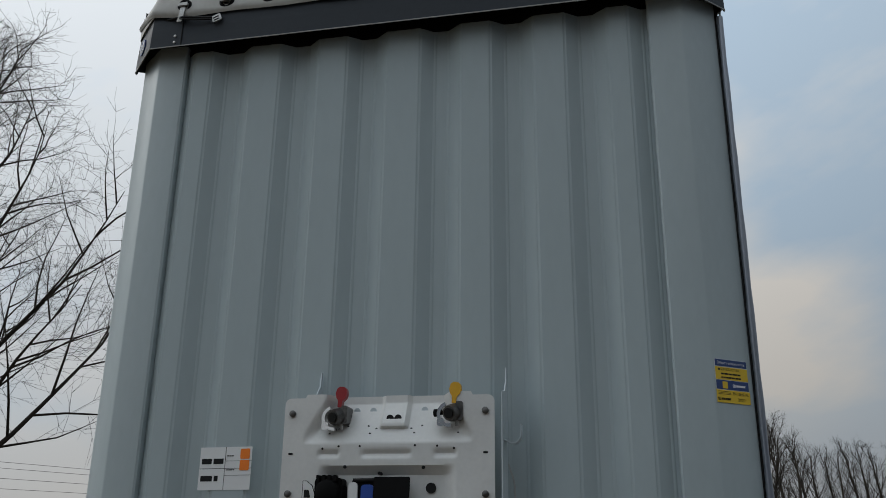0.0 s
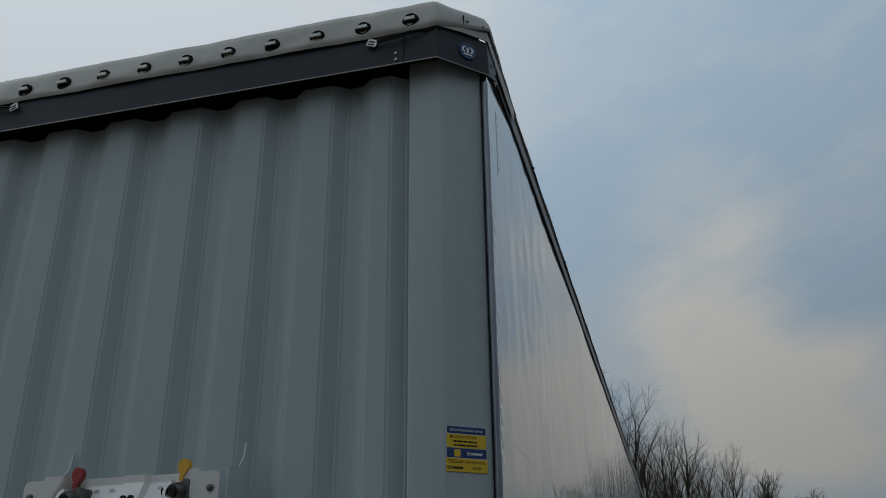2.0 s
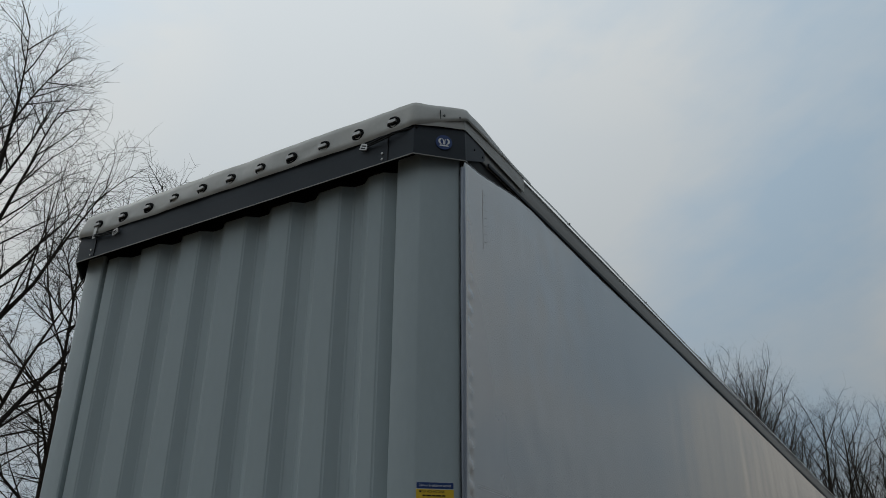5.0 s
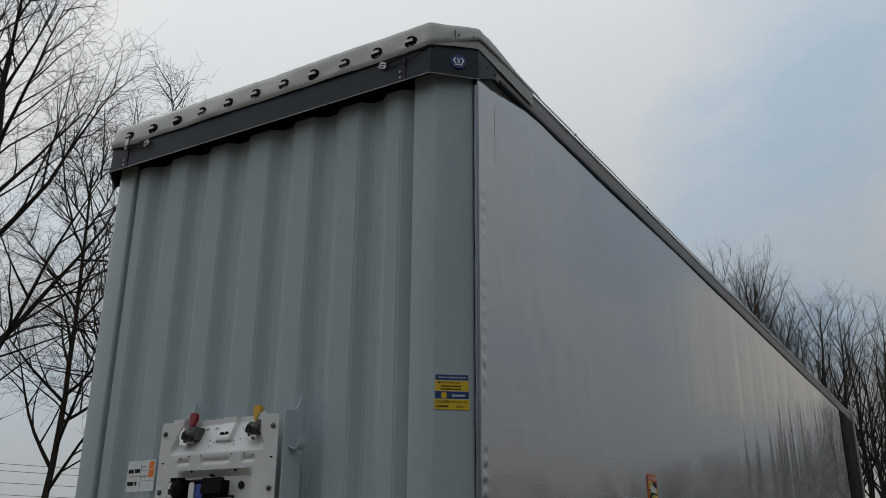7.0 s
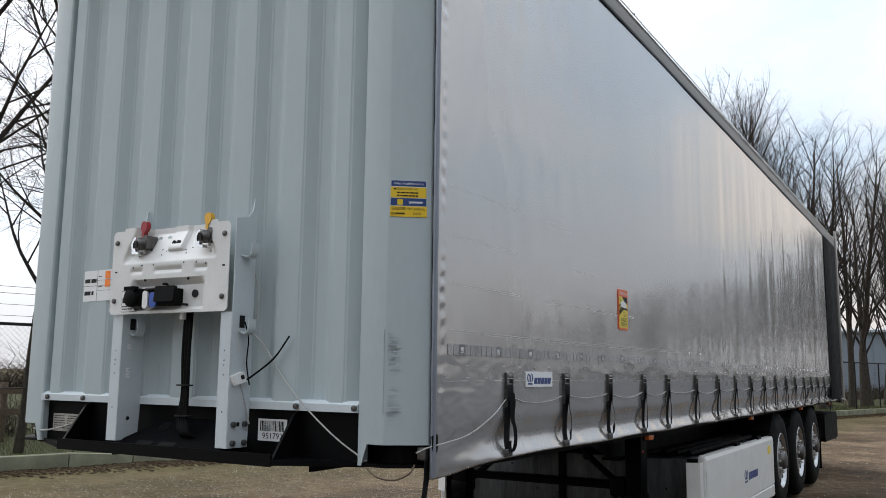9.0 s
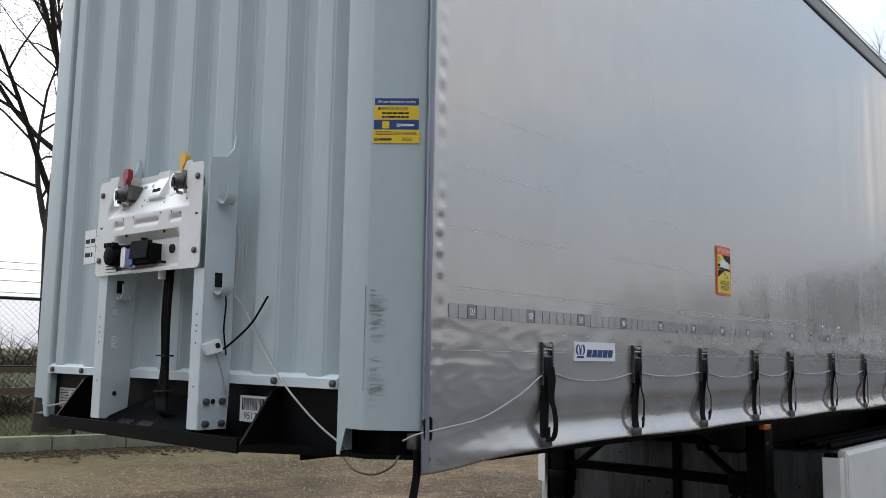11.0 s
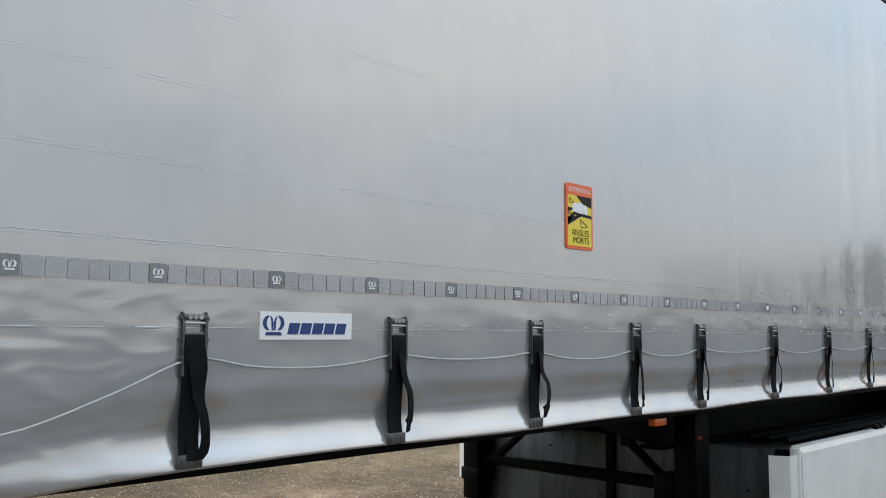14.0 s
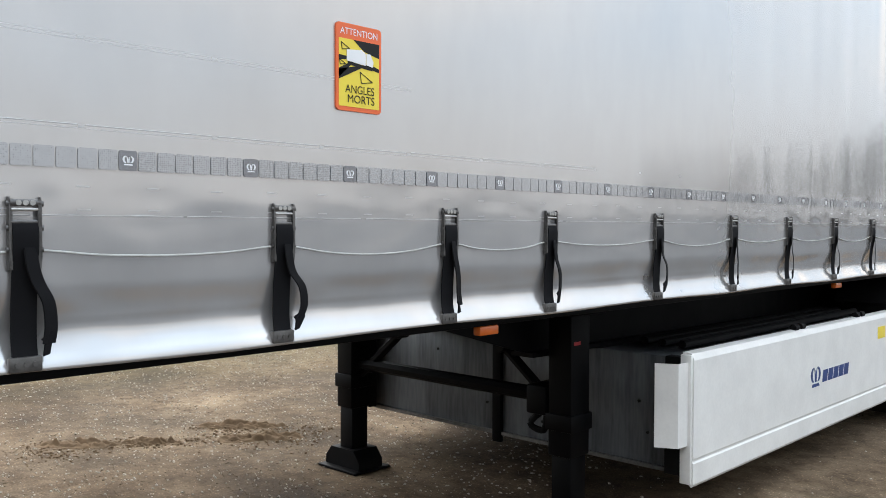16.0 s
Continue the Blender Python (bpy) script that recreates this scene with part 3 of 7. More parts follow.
post_line = [(0.214, 3.23), (0.214, 3.17), (0.221, 3.163), (0.335, 3.159), (0.345, 3.163), (0.47, 3.2615), (0.474, 3.27), (0.472, 3.34)]
for side, nm in ((1, "corner_post"), (-1, "corner_post")):
    line = post_line if side == 1 else [(2 * XC - x, y) for x, y in post_line]
    bm = bmesh.new()
    rows = []
    for z in (1.147, 2.0, 3.6):
        rows.append([bm.verts.new((x, y, z)) for x, y in line])
    for a, b in zip(rows, rows[1:]):
        for i in range(len(line) - 1):
            bm.faces.new((a[i], a[i + 1], b[i + 1], b[i]))
    legs = line[:3]
    low = [bm.verts.new((x, y, 1.066)) for x, y in legs] + [bm.verts.new((line[2][0] + side * 0.014, line[2][1] - 0.001, 1.066)), bm.verts.new((line[2][0] + side * 0.04, line[2][1] - 0.002, 1.147))]
    top = rows[0][:3]
    bm.faces.new((low[0], low[1], top[1], top[0]))
    bm.faces.new((low[1], low[2], top[2], top[1]))
    bm.faces.new((low[2], low[3], low[4], top[2]))
    thicken(bm, 0.004)
    post = part(nm, bm, M_POST, trailer, "pale grey folded steel corner post" + (" with black scuffs low down" if side == 1 else ""))
    if side == 1:
        post_r = post
    # black foot casting
    fx_ = lambda x: x if side == 1 else 2 * XC - x
    part("post_foot", prism([(fx_(x), y) for x, y in ((0.235, 3.24), (0.37, 3.24), (0.465, 3.33), (0.465, 3.5), (0.235, 3.5))][::side], (1.075, 1.16)), M_BLACK, trailer)
    part("foot_plate", prism([(fx_(x), y) for x, y in ((0.22, 3.168), (0.345, 3.168), (0.473, 3.27), (0.473, 3.45), (0.22, 3.45))][::side], (1.062, 1.074)), M_BLACK, trailer)

# scuff marks on the post
m = plane_m((0.335, 3.158, 1.0), (1, -0.02, 0), (0, 0, 1))
bm = bmesh.new()
bm_prism(bm, [(-0.0006, 0.26), (0.0006, 0.26), (0.0008, 0.58), (-0.0006, 0.58)], (0.0, 0.0012), m)
mc = plane_m((0.346, 3.1625, 1.0), (0.141, 0.111, 0), (0, 0, 1))
for i in range(80):
    v = rnd.choice((rnd.uniform(0.44, 0.58), rnd.uniform(0.36, 0.58), rnd.uniform(0.22, 0.36), rnd.gauss(0.5, 0.02), rnd.gauss(0.27, 0.015)))
    ln = rnd.uniform(0.006, 0.045) * (1.3 if v < 0.33 else 1)
    u0 = min(0.03, rnd.expovariate(140))
    tilt = rnd.uniform(-0.0035, 0.004)
    bm_prism(bm, [(u0, v), (u0 + ln, v + tilt), (u0 + ln, v + tilt + 0.0003), (u0, v + rnd.uniform(0.0004, 0.001))], (0.0, 0.001), mc)
part("scuffing", bm, M_SCUFF, post_r, "black rubbed scuff lines")

# bottom rail of the headboard with bolts
bm = prism([(3.162, 1.262), (3.162, 1.292), (3.18, 1.306), (3.215, 1.306), (3.215, 1.262)], (-1.735, 0.213), plane_m((0, 0, 0), (0, 1, 0), (0, 0, 1)))
rail = part("headboard_rail", bm, M_BRACKET, trailer)
bolt = part("bolt", bm_tube(bmesh.new(), [(0.2, 3.163, 1.279), (0.2, 3.152, 1.279), (0.2, 3.15, 1.279)], [0.012, 0.012, 0.008], 10), M_DARKSTEEL, rail)
for x in (-0.09, -0.43, -1.06, -1.41, -1.68):
    again(bolt, rail, (x - 0.2, 0, 0))

# black apron and coupling shelf under the headboard
part("front_apron", box(-1.735, 0.21, 3.2, 3.34, 1.06, 1.262), M_BLACK, trailer)
shelf = [(-1.75, 3.32), (-1.75, 3.2), (-1.4, 3.03), (-0.1, 3.03), (0.22, 3.2), (0.22, 3.32)]
bm = prism(shelf, (1.055, 1.075))
bm_prism(bm, [(-1.4, 3.028), (-0.1, 3.028), (-0.1, 3.038), (-1.4, 3.038)], (1.05, 1.098))
part("coupling_shelf", bm, M_BLACK, trailer, "black steel shelf with turned-up lip")
for x0 in (-0.112, -1.4):
    mm = plane_m((x0, 0, 0), (0, 1, 0), (0, 0, 1))
    g = prism([(3.042, 1.075), (3.25, 1.075), (3.25, 1.262), (3.2, 1.262), (3.165, 1.245), (3.135, 1.205)], (0, 0.012), mm)
    part("shelf_gusset", g, M_BLACK, trailer)
# sloped glossy deflector with slots and a round hole
slope_m = plane_m((-0.7, 3.05, 1.076), (1, 0, 0), (0, 0.2, 0.16))
bm = prism([(-0.37, 0.0), (0.29, 0.0), (0.29, 0.05), (0.22, 0.17), (0.17, 0.2), (-0.1, 0.2), (-0.2, 0.16)], (0, 0.008), slope_m)
slope = part("cable_deflector", bm, M_BLACKGLOSS, trailer, "glossy black sloped steel plate")
bm = prism(disc(-0.13, 0.14, 0.034, 18, 0.03), (0.008, 0.0095), slope_m)
part("round_hole", bm, M_BLACK, slope)
for u in (-0.16, -0.02):
    part("slot", prism(rounded(u - 0.05, u + 0.05, 0.02, 0.045, 0.008, 3), (0.008, 0.0095), slope_m), M_BLACK, slope)


# ---- stickers and plates ----
def flat(name, pts, w, m, material, parent, label=""):
    return part(name, prism(pts, w, m), material, parent, label, smooth=False)


def bars(bm, m, u0, v0, u1, v1, rows, w, seed, gap=0.25, fill=0.75):
    """Lines of plain bars in place of writing too small to read."""
    r = random.Random(seed)
    hgt = (v1 - v0) / rows
    for i in range(rows):
        u = u0
        top = v1 - i * hgt
        while u < u1 - 0.004:
            ln = min(u1 - u, r.uniform(0.6, 2.2) * hgt)
            bm_prism(bm, [(u, top - hgt * fill), (u + ln, top - hgt * fill), (u + ln, top - hgt * (1 - fill)), (u, top - hgt * (1 - fill))], w, m)
            u += ln + gap * hgt
    return bm


def emblem(bm, m, u, v, s, w):
    """A plain crown-like mark: base bar, two crescents and two middle strokes."""
    bm_prism(bm, [(u - 0.42 * s, v - 0.42 * s), (u + 0.42 * s, v - 0.42 * s), (u + 0.35 * s, v - 0.29 * s), (u - 0.35 * s, v - 0.29 * s)], w, m)
    for q in (-1, 1):
        pts = [(u + q * a * s, v + b * s) for a, b in ((0.18, -0.22), (0.36, -0.2), (0.48, -0.08), (0.53, 0.07), (0.5, 0.21), (0.41, 0.33), (0.26, 0.4), (0.23, 0.33), (0.31, 0.24), (0.35, 0.12), (0.33, -0.02), (0.27, -0.13))]
        bm_prism(bm, pts if q == 1 else pts[::-1], w, m)
        pts = [(u + q * a * s, v + b * s) for a, b in ((0.012, -0.22), (0.09, -0.22), (0.115, 0.18), (0.19, 0.4), (0.06, 0.27), (0.012, 0.1))]
        bm_prism(bm, pts if q == 1 else pts[::-1], w, m)


def block_parts(m, u0, u1, v0, v1, w, material, parent, k=5, lean=0.25):
    """The same row, each block a part."""
    step = (u1 - u0) / k
    d = (v1 - v0) * lean
    for i in range(k):
        a, b = u0 + i * step, u0 + (i + 0.86) * step
        flat("navy_block", [(a, v0), (b, v0), (b + d, v1), (a + d, v1)], w, m, material, parent)


def blocks(bm, m, u0, u1, v0, v1, w, k=5, lean=0.25):
    """A row of leaning blocks in place of a maker's name."""
    step = (u1 - u0) / k
    d = (v1 - v0) * lean
    for i in range(k):
        a, b = u0 + i * step, u0 + (i + 0.86) * step
        bm_prism(bm, [(a, v0), (b, v0), (b + d, v1), (a + d, v1)], w, m)


# breakdown sticker on the chamfer of the post
sm = plane_m((0.3465, 3.1635, 2.166), (0.141, 0.111, 0), (0, 0, 1))
SW = 0.14
st = flat("service_sticker", rounded(0, SW, -0.143, 0, 0.002, 2), (0.0, 0.0012), sm, M_STICKWHITE, post_r, "blue and yellow breakdown service sticker")
flat("blue_strip", [(0.001, -0.024), (SW - 0.001, -0.024), (SW - 0.001, -0.001), (0.001, -0.001)], (0.0012, 0.002), sm, M_LOGOBLUE, st)
flat("yellow_field", [(0.0, -0.069), (SW, -0.069), (SW, -0.0265), (0.0, -0.0265)], (0.0012, 0.002), sm, M_STICKYELLOW, st)
flat("blue_field", [(0.0, -0.101), (SW, -0.101), (SW, -0.0705), (0.0, -0.0705)], (0.0012, 0.002), sm, M_LOGOBLUE, st)
flat("lower_yellow_field", [(-0.002, -0.145), (SW + 0.003, -0.145), (SW + 0.003, -0.103), (-0.002, -0.103)], (0.0012, 0.002), sm, M_STICKYELLOW, st)
flat("yellow_square", rounded(0.026, 0.048, -0.098, -0.075, 0.003, 3), (0.002, 0.0027), sm, M_STICKYELLOW, st)
words("lettering", "24-hour breakdown service", 0.0135, sm @ Matrix.Translation((SW / 2, -0.0125, 0.0026)), M_STICKWHITE, st, 0.118)
words("lettering", "SERVICE-HOTLINE", 0.0125, sm @ Matrix.Translation((0.064, -0.0345, 0.0026)), M_INK, st, 0.082)
words("lettering", "EN 12642-XL", 0.0135, sm @ Matrix.Translation((0.101, -0.1135, 0.0026)), M_INK, st, 0.068)
words("lettering", "2020", 0.0145, sm @ Matrix.Translation((0.103, -0.1325, 0.0026)), M_INK, st, 0.031)
bm = bars(bmesh.new(), sm, 0.024, -0.067, 0.108, -0.043, 2, (0.002, 0.0026), 3, 0.18, 0.72)
bars(bm, sm, 0.006, -0.119, 0.06, -0.106, 3, (0.002, 0.0026), 4, 0.3, 0.66)
bm_prism(bm, [(0.012, -0.038), (0.02, -0.038), (0.02, -0.031), (0.012, -0.031)], (0.002, 0.0026), sm)
emblem(bm, sm, 0.008, -0.132, 0.013, (0.002, 0.0026))
blocks(bm, sm, 0.016, 0.056, -0.136, -0.129, (0.002, 0.0026))
tagged(part("printed_bars", bm, M_INK, st, smooth=False), kind="stuff")
bm = bmesh.new()
emblem(bm, sm, 0.077, -0.0865, 0.013, (0.002, 0.0026))
blocks(bm, sm, 0.085, 0.125, -0.0905, -0.0835, (0.002, 0.0026))
part("white_mark", bm, M_STICKWHITE, st, smooth=False)

# stock sheet taped to the headboard
pm = plane_m((-1.47, 3.1665, 1.743), (1, 0.0, 0.012), (0, 0, 1))
sheet = flat("stock_sheet", rounded(0, 0.2, 0, 0.15, 0.001, 1), (0, 0.0012), pm, M_PAPER, trailer, "white paper stock sheet with two orange squares")
bm = bmesh.new()
for a in ((0.0, 0.074, 0.2, 0.0755), (0.098, 0, 0.0995, 0.15), (0.1, 0.05, 0.2, 0.0512), (0.1, 0.1, 0.2, 0.1012)):
    bm_prism(bm, [(a[0], a[1]), (a[2], a[1]), (a[2], a[3]), (a[0], a[3])], (0.0012, 0.0018), pm)
bars(bm, pm, 0.008, 0.088, 0.092, 0.112, 1, (0.0012, 0.0018), 5, 0.3, 0.9)
bars(bm, pm, 0.008, 0.028, 0.075, 0.052, 1, (0.0012, 0.0018), 6, 0.3, 0.9)
bars(bm, pm, 0.105, 0.115, 0.13, 0.122, 1, (0.0012, 0.0018), 7)
bars(bm, pm, 0.105, 0.066, 0.14, 0.073, 1, (0.0012, 0.0018), 8)
part("ruled_lines", bm, M_INK, sheet, smooth=False)
for v in (0.125, 0.085):
    flat("orange_square", rounded(0.156, 0.192, v - 0.018, v + 0.018, 0.004, 2), (0.0018, 0.0026), pm, M_ORANGE, sheet)

# paper plates on the apron
am_ = plane_m((-0.322, 3.199, 1.131), (1, 0, 0), (0, 0, 1))
lab = flat("barcode_label", rounded(0, 0.155, 0, 0.09, 0.002, 2), (0, 0.002), am_, M_PAPER, trailer, "white barcode label")
bm = bmesh.new()
u = 0.012
while u < 0.14:
    w_ = rnd.choice((0.002, 0.003, 0.005))
    bm_prism(bm, [(u, 0.04), (u + w_, 0.04), (u + w_, 0.082), (u, 0.082)], (0.002, 0.003), am_)
    u += w_ + rnd.choice((0.003, 0.004))
part("barcode_bars", bm, M_INK, lab, smooth=False)
words("lettering", "951792", 0.034, am_ @ Matrix.Translation((0.08, 0.02, 0.0032)), M_INK, lab, 0.11)
tm = plane_m((-1.675, 3.199, 1.113), (1, 0, 0), (0, 0, 1))
typ = flat("type_plate", rounded(0, 0.23, 0, 0.085, 0.003, 2), (0, 0.002), tm, M_STEEL, trailer, "grey printed type plates")
bm = bars(bmesh.new(), tm, 0.008, 0.01, 0.09, 0.08, 6, (0.002, 0.003), 10, 0.4, 0.65)
bars(bm, tm, 0.11, 0.01, 0.19, 0.08, 6, (0.002, 0.003), 11, 0.4, 0.65)
part("plate_printing", bm, M_INK, typ, smooth=False)

# ---- connection panel ----
PY = 3.036
panel_m = plane_m((-0.735, PY, 1.852), (1, 0, 0), (0, 0, 1))
panel = empty("connection_panel", (-0.735, PY, 1.66), "white pressed-steel connection panel with air and electric couplings", "panel")
del panel["category"]
place(panel, trailer, Matrix.Translation((-0.735, PY, 1.66)))


pf = panel_m @ Matrix.Translation((0, 0, 0.004))


def plate_depth(u, v):
    """How far the pressing stands back from the flanges."""
    au = abs(u)
    if au > 0.29:
        return 0.0
    if v > 0.035:
        lim = 0.19 + (0.185 - v) / 0.15 * 0.09
        t = (lim + 0.03 - au) / 0.035
        d = 0.075 * min(1, max(0, (v - 0.035) / 0.14))
        if abs(u - 0.018) < 0.05 and v > 0.085:
            q = min(1, (0.05 - abs(u - 0.018)) / 0.012, (v - 0.085) / 0.012)
            d -= 0.02 * q
        return d * min(1, max(0, t))
    if v < -0.035:
        t = (0.235 - au) / 0.04
        d = 0.028 * min(1, max(0, (-0.035 - v) / 0.03)) * (1 if v > -0.165 else max(0, 1 - (-0.165 - v) / 0.015))
        return d * min(1, max(0, t))
    for c, w in ((0, 0.09), (-0.2, 0.042), (0.2, 0.042)):
        if abs(u - c) < w:
            q = min(1, (w - abs(u - c)) / 0.012)
            return 0.012 * q * max(0, 1 - abs(v - 0.002) / 0.016)
    return 0.0


us = [-0.365 + 0.73 * i / 120 for i in range(121)]
vs = [-0.19 + 0.38 * i / 76 for i in range(77)]
bm = bmesh.new()
vv = []
for v in vs:
    row = []
    for u in us:
        vtop = v
        if v > 0.185 and abs(u) < 0.29:
            vtop = v + 0.012
        pu = u
        du, dv = abs(u) - 0.343, abs(v) - 0.168
        if du > 0 and dv > 0 and math.hypot(du, dv) > 0.022:
            k_ = 0.022 / math.hypot(du, dv)
            pu, vtop = math.copysign(0.343 + du * k_, u), math.copysign(0.168 + dv * k_, v)
        row.append(bm.verts.new(panel_m @ Vector((pu, vtop, -plate_depth(u, v)))))
    vv.append(row)
for a, b in zip(vv, vv[1:]):
    for i in range(len(us) - 1):
        bm.faces.new((a[i], a[i + 1], b[i + 1], b[i]))
thicken(bm, 0.004)
plate = part("pressed_plate", bm, M_WHITE, panel, "white pressed steel plate")
for p in plate.data.polygons:
    p.use_smooth = True
for u in (-0.335, 0.335):
    for v in (0.137, -0.128):
        part("panel_bolt", bm_tube(bmesh.new(), [panel_m @ Vector((u, v, q)) for q in (0.0, 0.003, 0.0031, 0.011, 0.013)], [0.017, 0.017, 0.0115, 0.0115, 0.008], 12), M_DARKSTEEL, panel)
    flat("slot", rounded(u - 0.008, u + 0.008, -0.001, 0.006, 0.003, 3), (-0.001, 0.0008), pf, M_INK, panel)
for u, v in ((-0.206, 0.07), (-0.174, 0.086), (-0.144, 0.095), (-0.072, 0.095), (-0.043, 0.086), (-0.063, 0.069), (-0.222, 0.019), (-0.165, 0.026), (-0.091, 0.026), (0.079, 0.085), (0.115, 0.094), (0.091, 0.069), (0.099, 0.027), (0.174, 0.025), (0.23, 0.017), (0.24, 0.068), (0.188, 0.095)):
    d = plate_depth(u, v)
    part("drilled_hole", prism(disc(u, v, 0.0038, 10), (-d - 0.004, -d + 0.0012), pf), M_INK, panel)
for u, v in ((-0.14, -0.041), (0.129, -0.044)):
    part("drilled_hole", prism(disc(u, v, 0.0058, 12), (-0.004, 0.001), pf), M_INK, panel)
for u in (-0.124, -0.066, 0.116, 0.172):
    d = plate_depth(u, 0.151)
    part("round_hole", prism(disc(u, 0.151, 0.0115, 14), (-d - 0.006, -d + 0.0015), pf), M_BRACKET, panel)
d = plate_depth(0.018, 0.12)
for u in (0.004, 0.032):
    part("key_slot", prism(disc(u, 0.12, 0.0125, 14), (-d - 0.006, -d + 0.0015), pf), M_INK, panel)
part("key_slot", prism([(0.004, 0.117), (0.032, 0.117), (0.032, 0.123), (0.004, 0.123)], (-d - 0.006, -d + 0.0018), pf), M_INK, panel)


def air_coupling(u, v, gu, material, label, plug):
    c = part("air_coupling", bm_tube(bmesh.new(), [pf @ Vector(q) for q in ((u + 0.012, v + 0.006, -0.08), (u + 0.006, v, -0.02), (u - 0.004, v - 0.006, 0.012), (u - 0.008, v - 0.008, 0.022))], [0.026, 0.03, 0.028, 0.024], 16), M_BUCKLE, panel, label)
    part("rubber_seal", cyl(pf @ Vector((u - 0.006, v - 0.007, 0.02)), pf @ Vector((u - 0.009, v - 0.009, 0.027)), 0.017, 14), M_INK, c)
    arc = [radians(110 + 170 * k / 8) for k in range(9)]
    claw = [(u - 0.008 + 0.042 * math.cos(a), v - 0.01 + 0.042 * math.sin(a)) for a in arc] + [(u - 0.008 + 0.031 * math.cos(a), v - 0.01 + 0.031 * math.sin(a)) for a in arc[::-1]]
    part("claw", prism(claw, (-0.012, 0.016), pf), M_ALU, c, "bright steel claw")
    part("claw_lip", prism(rounded(u - 0.05, u - 0.026, v - 0.048, v - 0.022, 0.008, 3), (-0.006, 0.012), pf), M_ALU, c)
    part("rear_body", prism(rounded(u + 0.008, u + 0.036, v - 0.028, v + 0.034, 0.008, 3), (-0.06, 0.004), pf), M_BUCKLE, c)
    part("drain_screw", cyl(pf @ Vector((u + 0.012, v - 0.028, -0.01)), pf @ Vector((u + 0.014, v - 0.046, -0.012)), 0.006, 8), M_STEEL, c)
    gm = pf @ Matrix.Translation((gu, v + 0.028, -0.006)) @ Matrix.Rotation(radians(-6), 4, "Z")
    grip = [(-0.007, 0.0), (0.007, 0.0), (0.008, 0.022), (0.017, 0.032), (0.02, 0.046), (0.017, 0.062), (0.008, 0.07), (-0.008, 0.07), (-0.017, 0.062), (-0.02, 0.046), (-0.016, 0.032), (-0.008, 0.022)]
    gb = prism(grip, (-0.011, 0.011), gm)
    bmesh.ops.bevel(gb, geom=[e for e in gb.edges if e.calc_face_angle(0) > 1.2], offset=0.004, segments=2, affect="EDGES")
    part("coloured_grip", gb, material, c)
    if plug:
        part("side_plug", bm_tube(bmesh.new(), [pf @ Vector((u + q, v - 0.002, -0.01)) for q in (-0.066, -0.064, -0.048, -0.046, -0.03)], [0.008, 0.013, 0.013, 0.007, 0.007], 12), M_RUBBER, c)


air_coupling(-0.176, 0.128, -0.168, M_RED, "steel air coupling with red grip", False)
air_coupling(0.224, 0.135, 0.229, M_YELLOW, "steel air coupling with yellow grip", True)

# sockets
sq = part("round_socket", prism(rounded(-0.235, -0.14, -0.155, -0.078, 0.012, 3), (-0.03, 0.02), pf), M_RUBBER, panel, "black round socket with ribbed flap")
part("socket_flap", bm_tube(bmesh.new(), [pf @ Vector((-0.186, -0.12, q)) for q in (0.02, 0.042, 0.048)], [0.04, 0.038, 0.028], 14), M_RUBBER, sq)
part("flap_edge", prism(rounded(-0.165, -0.13, -0.165, -0.1, 0.006, 3), (0.01, 0.016), pf @ Matrix.Rotation(radians(8), 4, "X")), M_RUBBER, sq)
for k in range(4):
    part("hinge_rib", prism(rounded(-0.222 + k * 0.019, -0.211 + k * 0.019, -0.09, -0.07, 0.003, 2), (0.02, 0.045), pf), M_RUBBER, sq)
s2 = part("flat_socket", prism(rounded(-0.105, 0.075, -0.158, -0.084, 0.006, 3), (-0.03, 0.022), pf), M_RUBBER, panel, "black double socket with blue cover")
part("blue_cover", prism(rounded(-0.072, -0.03, -0.165, -0.1, 0.012, 4), (0.022, 0.03), pf), M_BLUE, s2)
part("open_cover", prism(rounded(-0.026, 0.094, -0.148, -0.08, 0.004, 3), (0.02, 0.026), pf @ Matrix.Translation((0, 0, 0.004)) @ Matrix.Rotation(radians(-7), 4, "X")), M_RUBBER, s2, "black flap standing ajar")
part("hinge_bar", cyl(pf @ Vector((-0.1, -0.086, 0.026)), pf @ Vector((0.09, -0.083, 0.026)), 0.006, 8), M_INK, s2)
part("pale_cap", prism(rounded(-0.116, -0.084, -0.17, -0.092, 0.013, 4), (0.0, 0.03), pf), M_PAPER, s2)
part("blind_plug", prism(disc(0.15, -0.108, 0.017, 16), (-0.032, -0.022), pf), M_INK, panel)
for u, v in ((-0.02, -0.062), (0.105, -0.155)):
    part("fixing_screw", prism(disc(u, v, 0.0055, 10), (-0.03, 0.002), pf), M_INK, panel)
wl_ = flat("instruction_label", [(-0.285, -0.18), (-0.185, -0.18), (-0.2, -0.165), (-0.23, -0.15), (-0.25, -0.1), (-0.27, -0.085), (-0.285, -0.085)], (0.0, 0.0008), pf, M_INK, panel, "white outlined instruction label")
flat("label_face", [(-0.283, -0.178), (-0.19, -0.178), (-0.203, -0.167), (-0.232, -0.152), (-0.252, -0.102), (-0.271, -0.087), (-0.283, -0.087)], (0.0008, 0.0014), pf, M_PAPER, wl_)
bm = bars(bmesh.new(), pf, -0.278, -0.172, -0.21, -0.15, 2, (0.0014, 0.002), 13)
bm_prism(bm, [(-0.278, -0.14), (-0.255, -0.14), (-0.262, -0.115), (-0.278, -0.115)], (0.0014, 0.002), pf)
part("label_print", bm, M_INK, wl_, smooth=False)

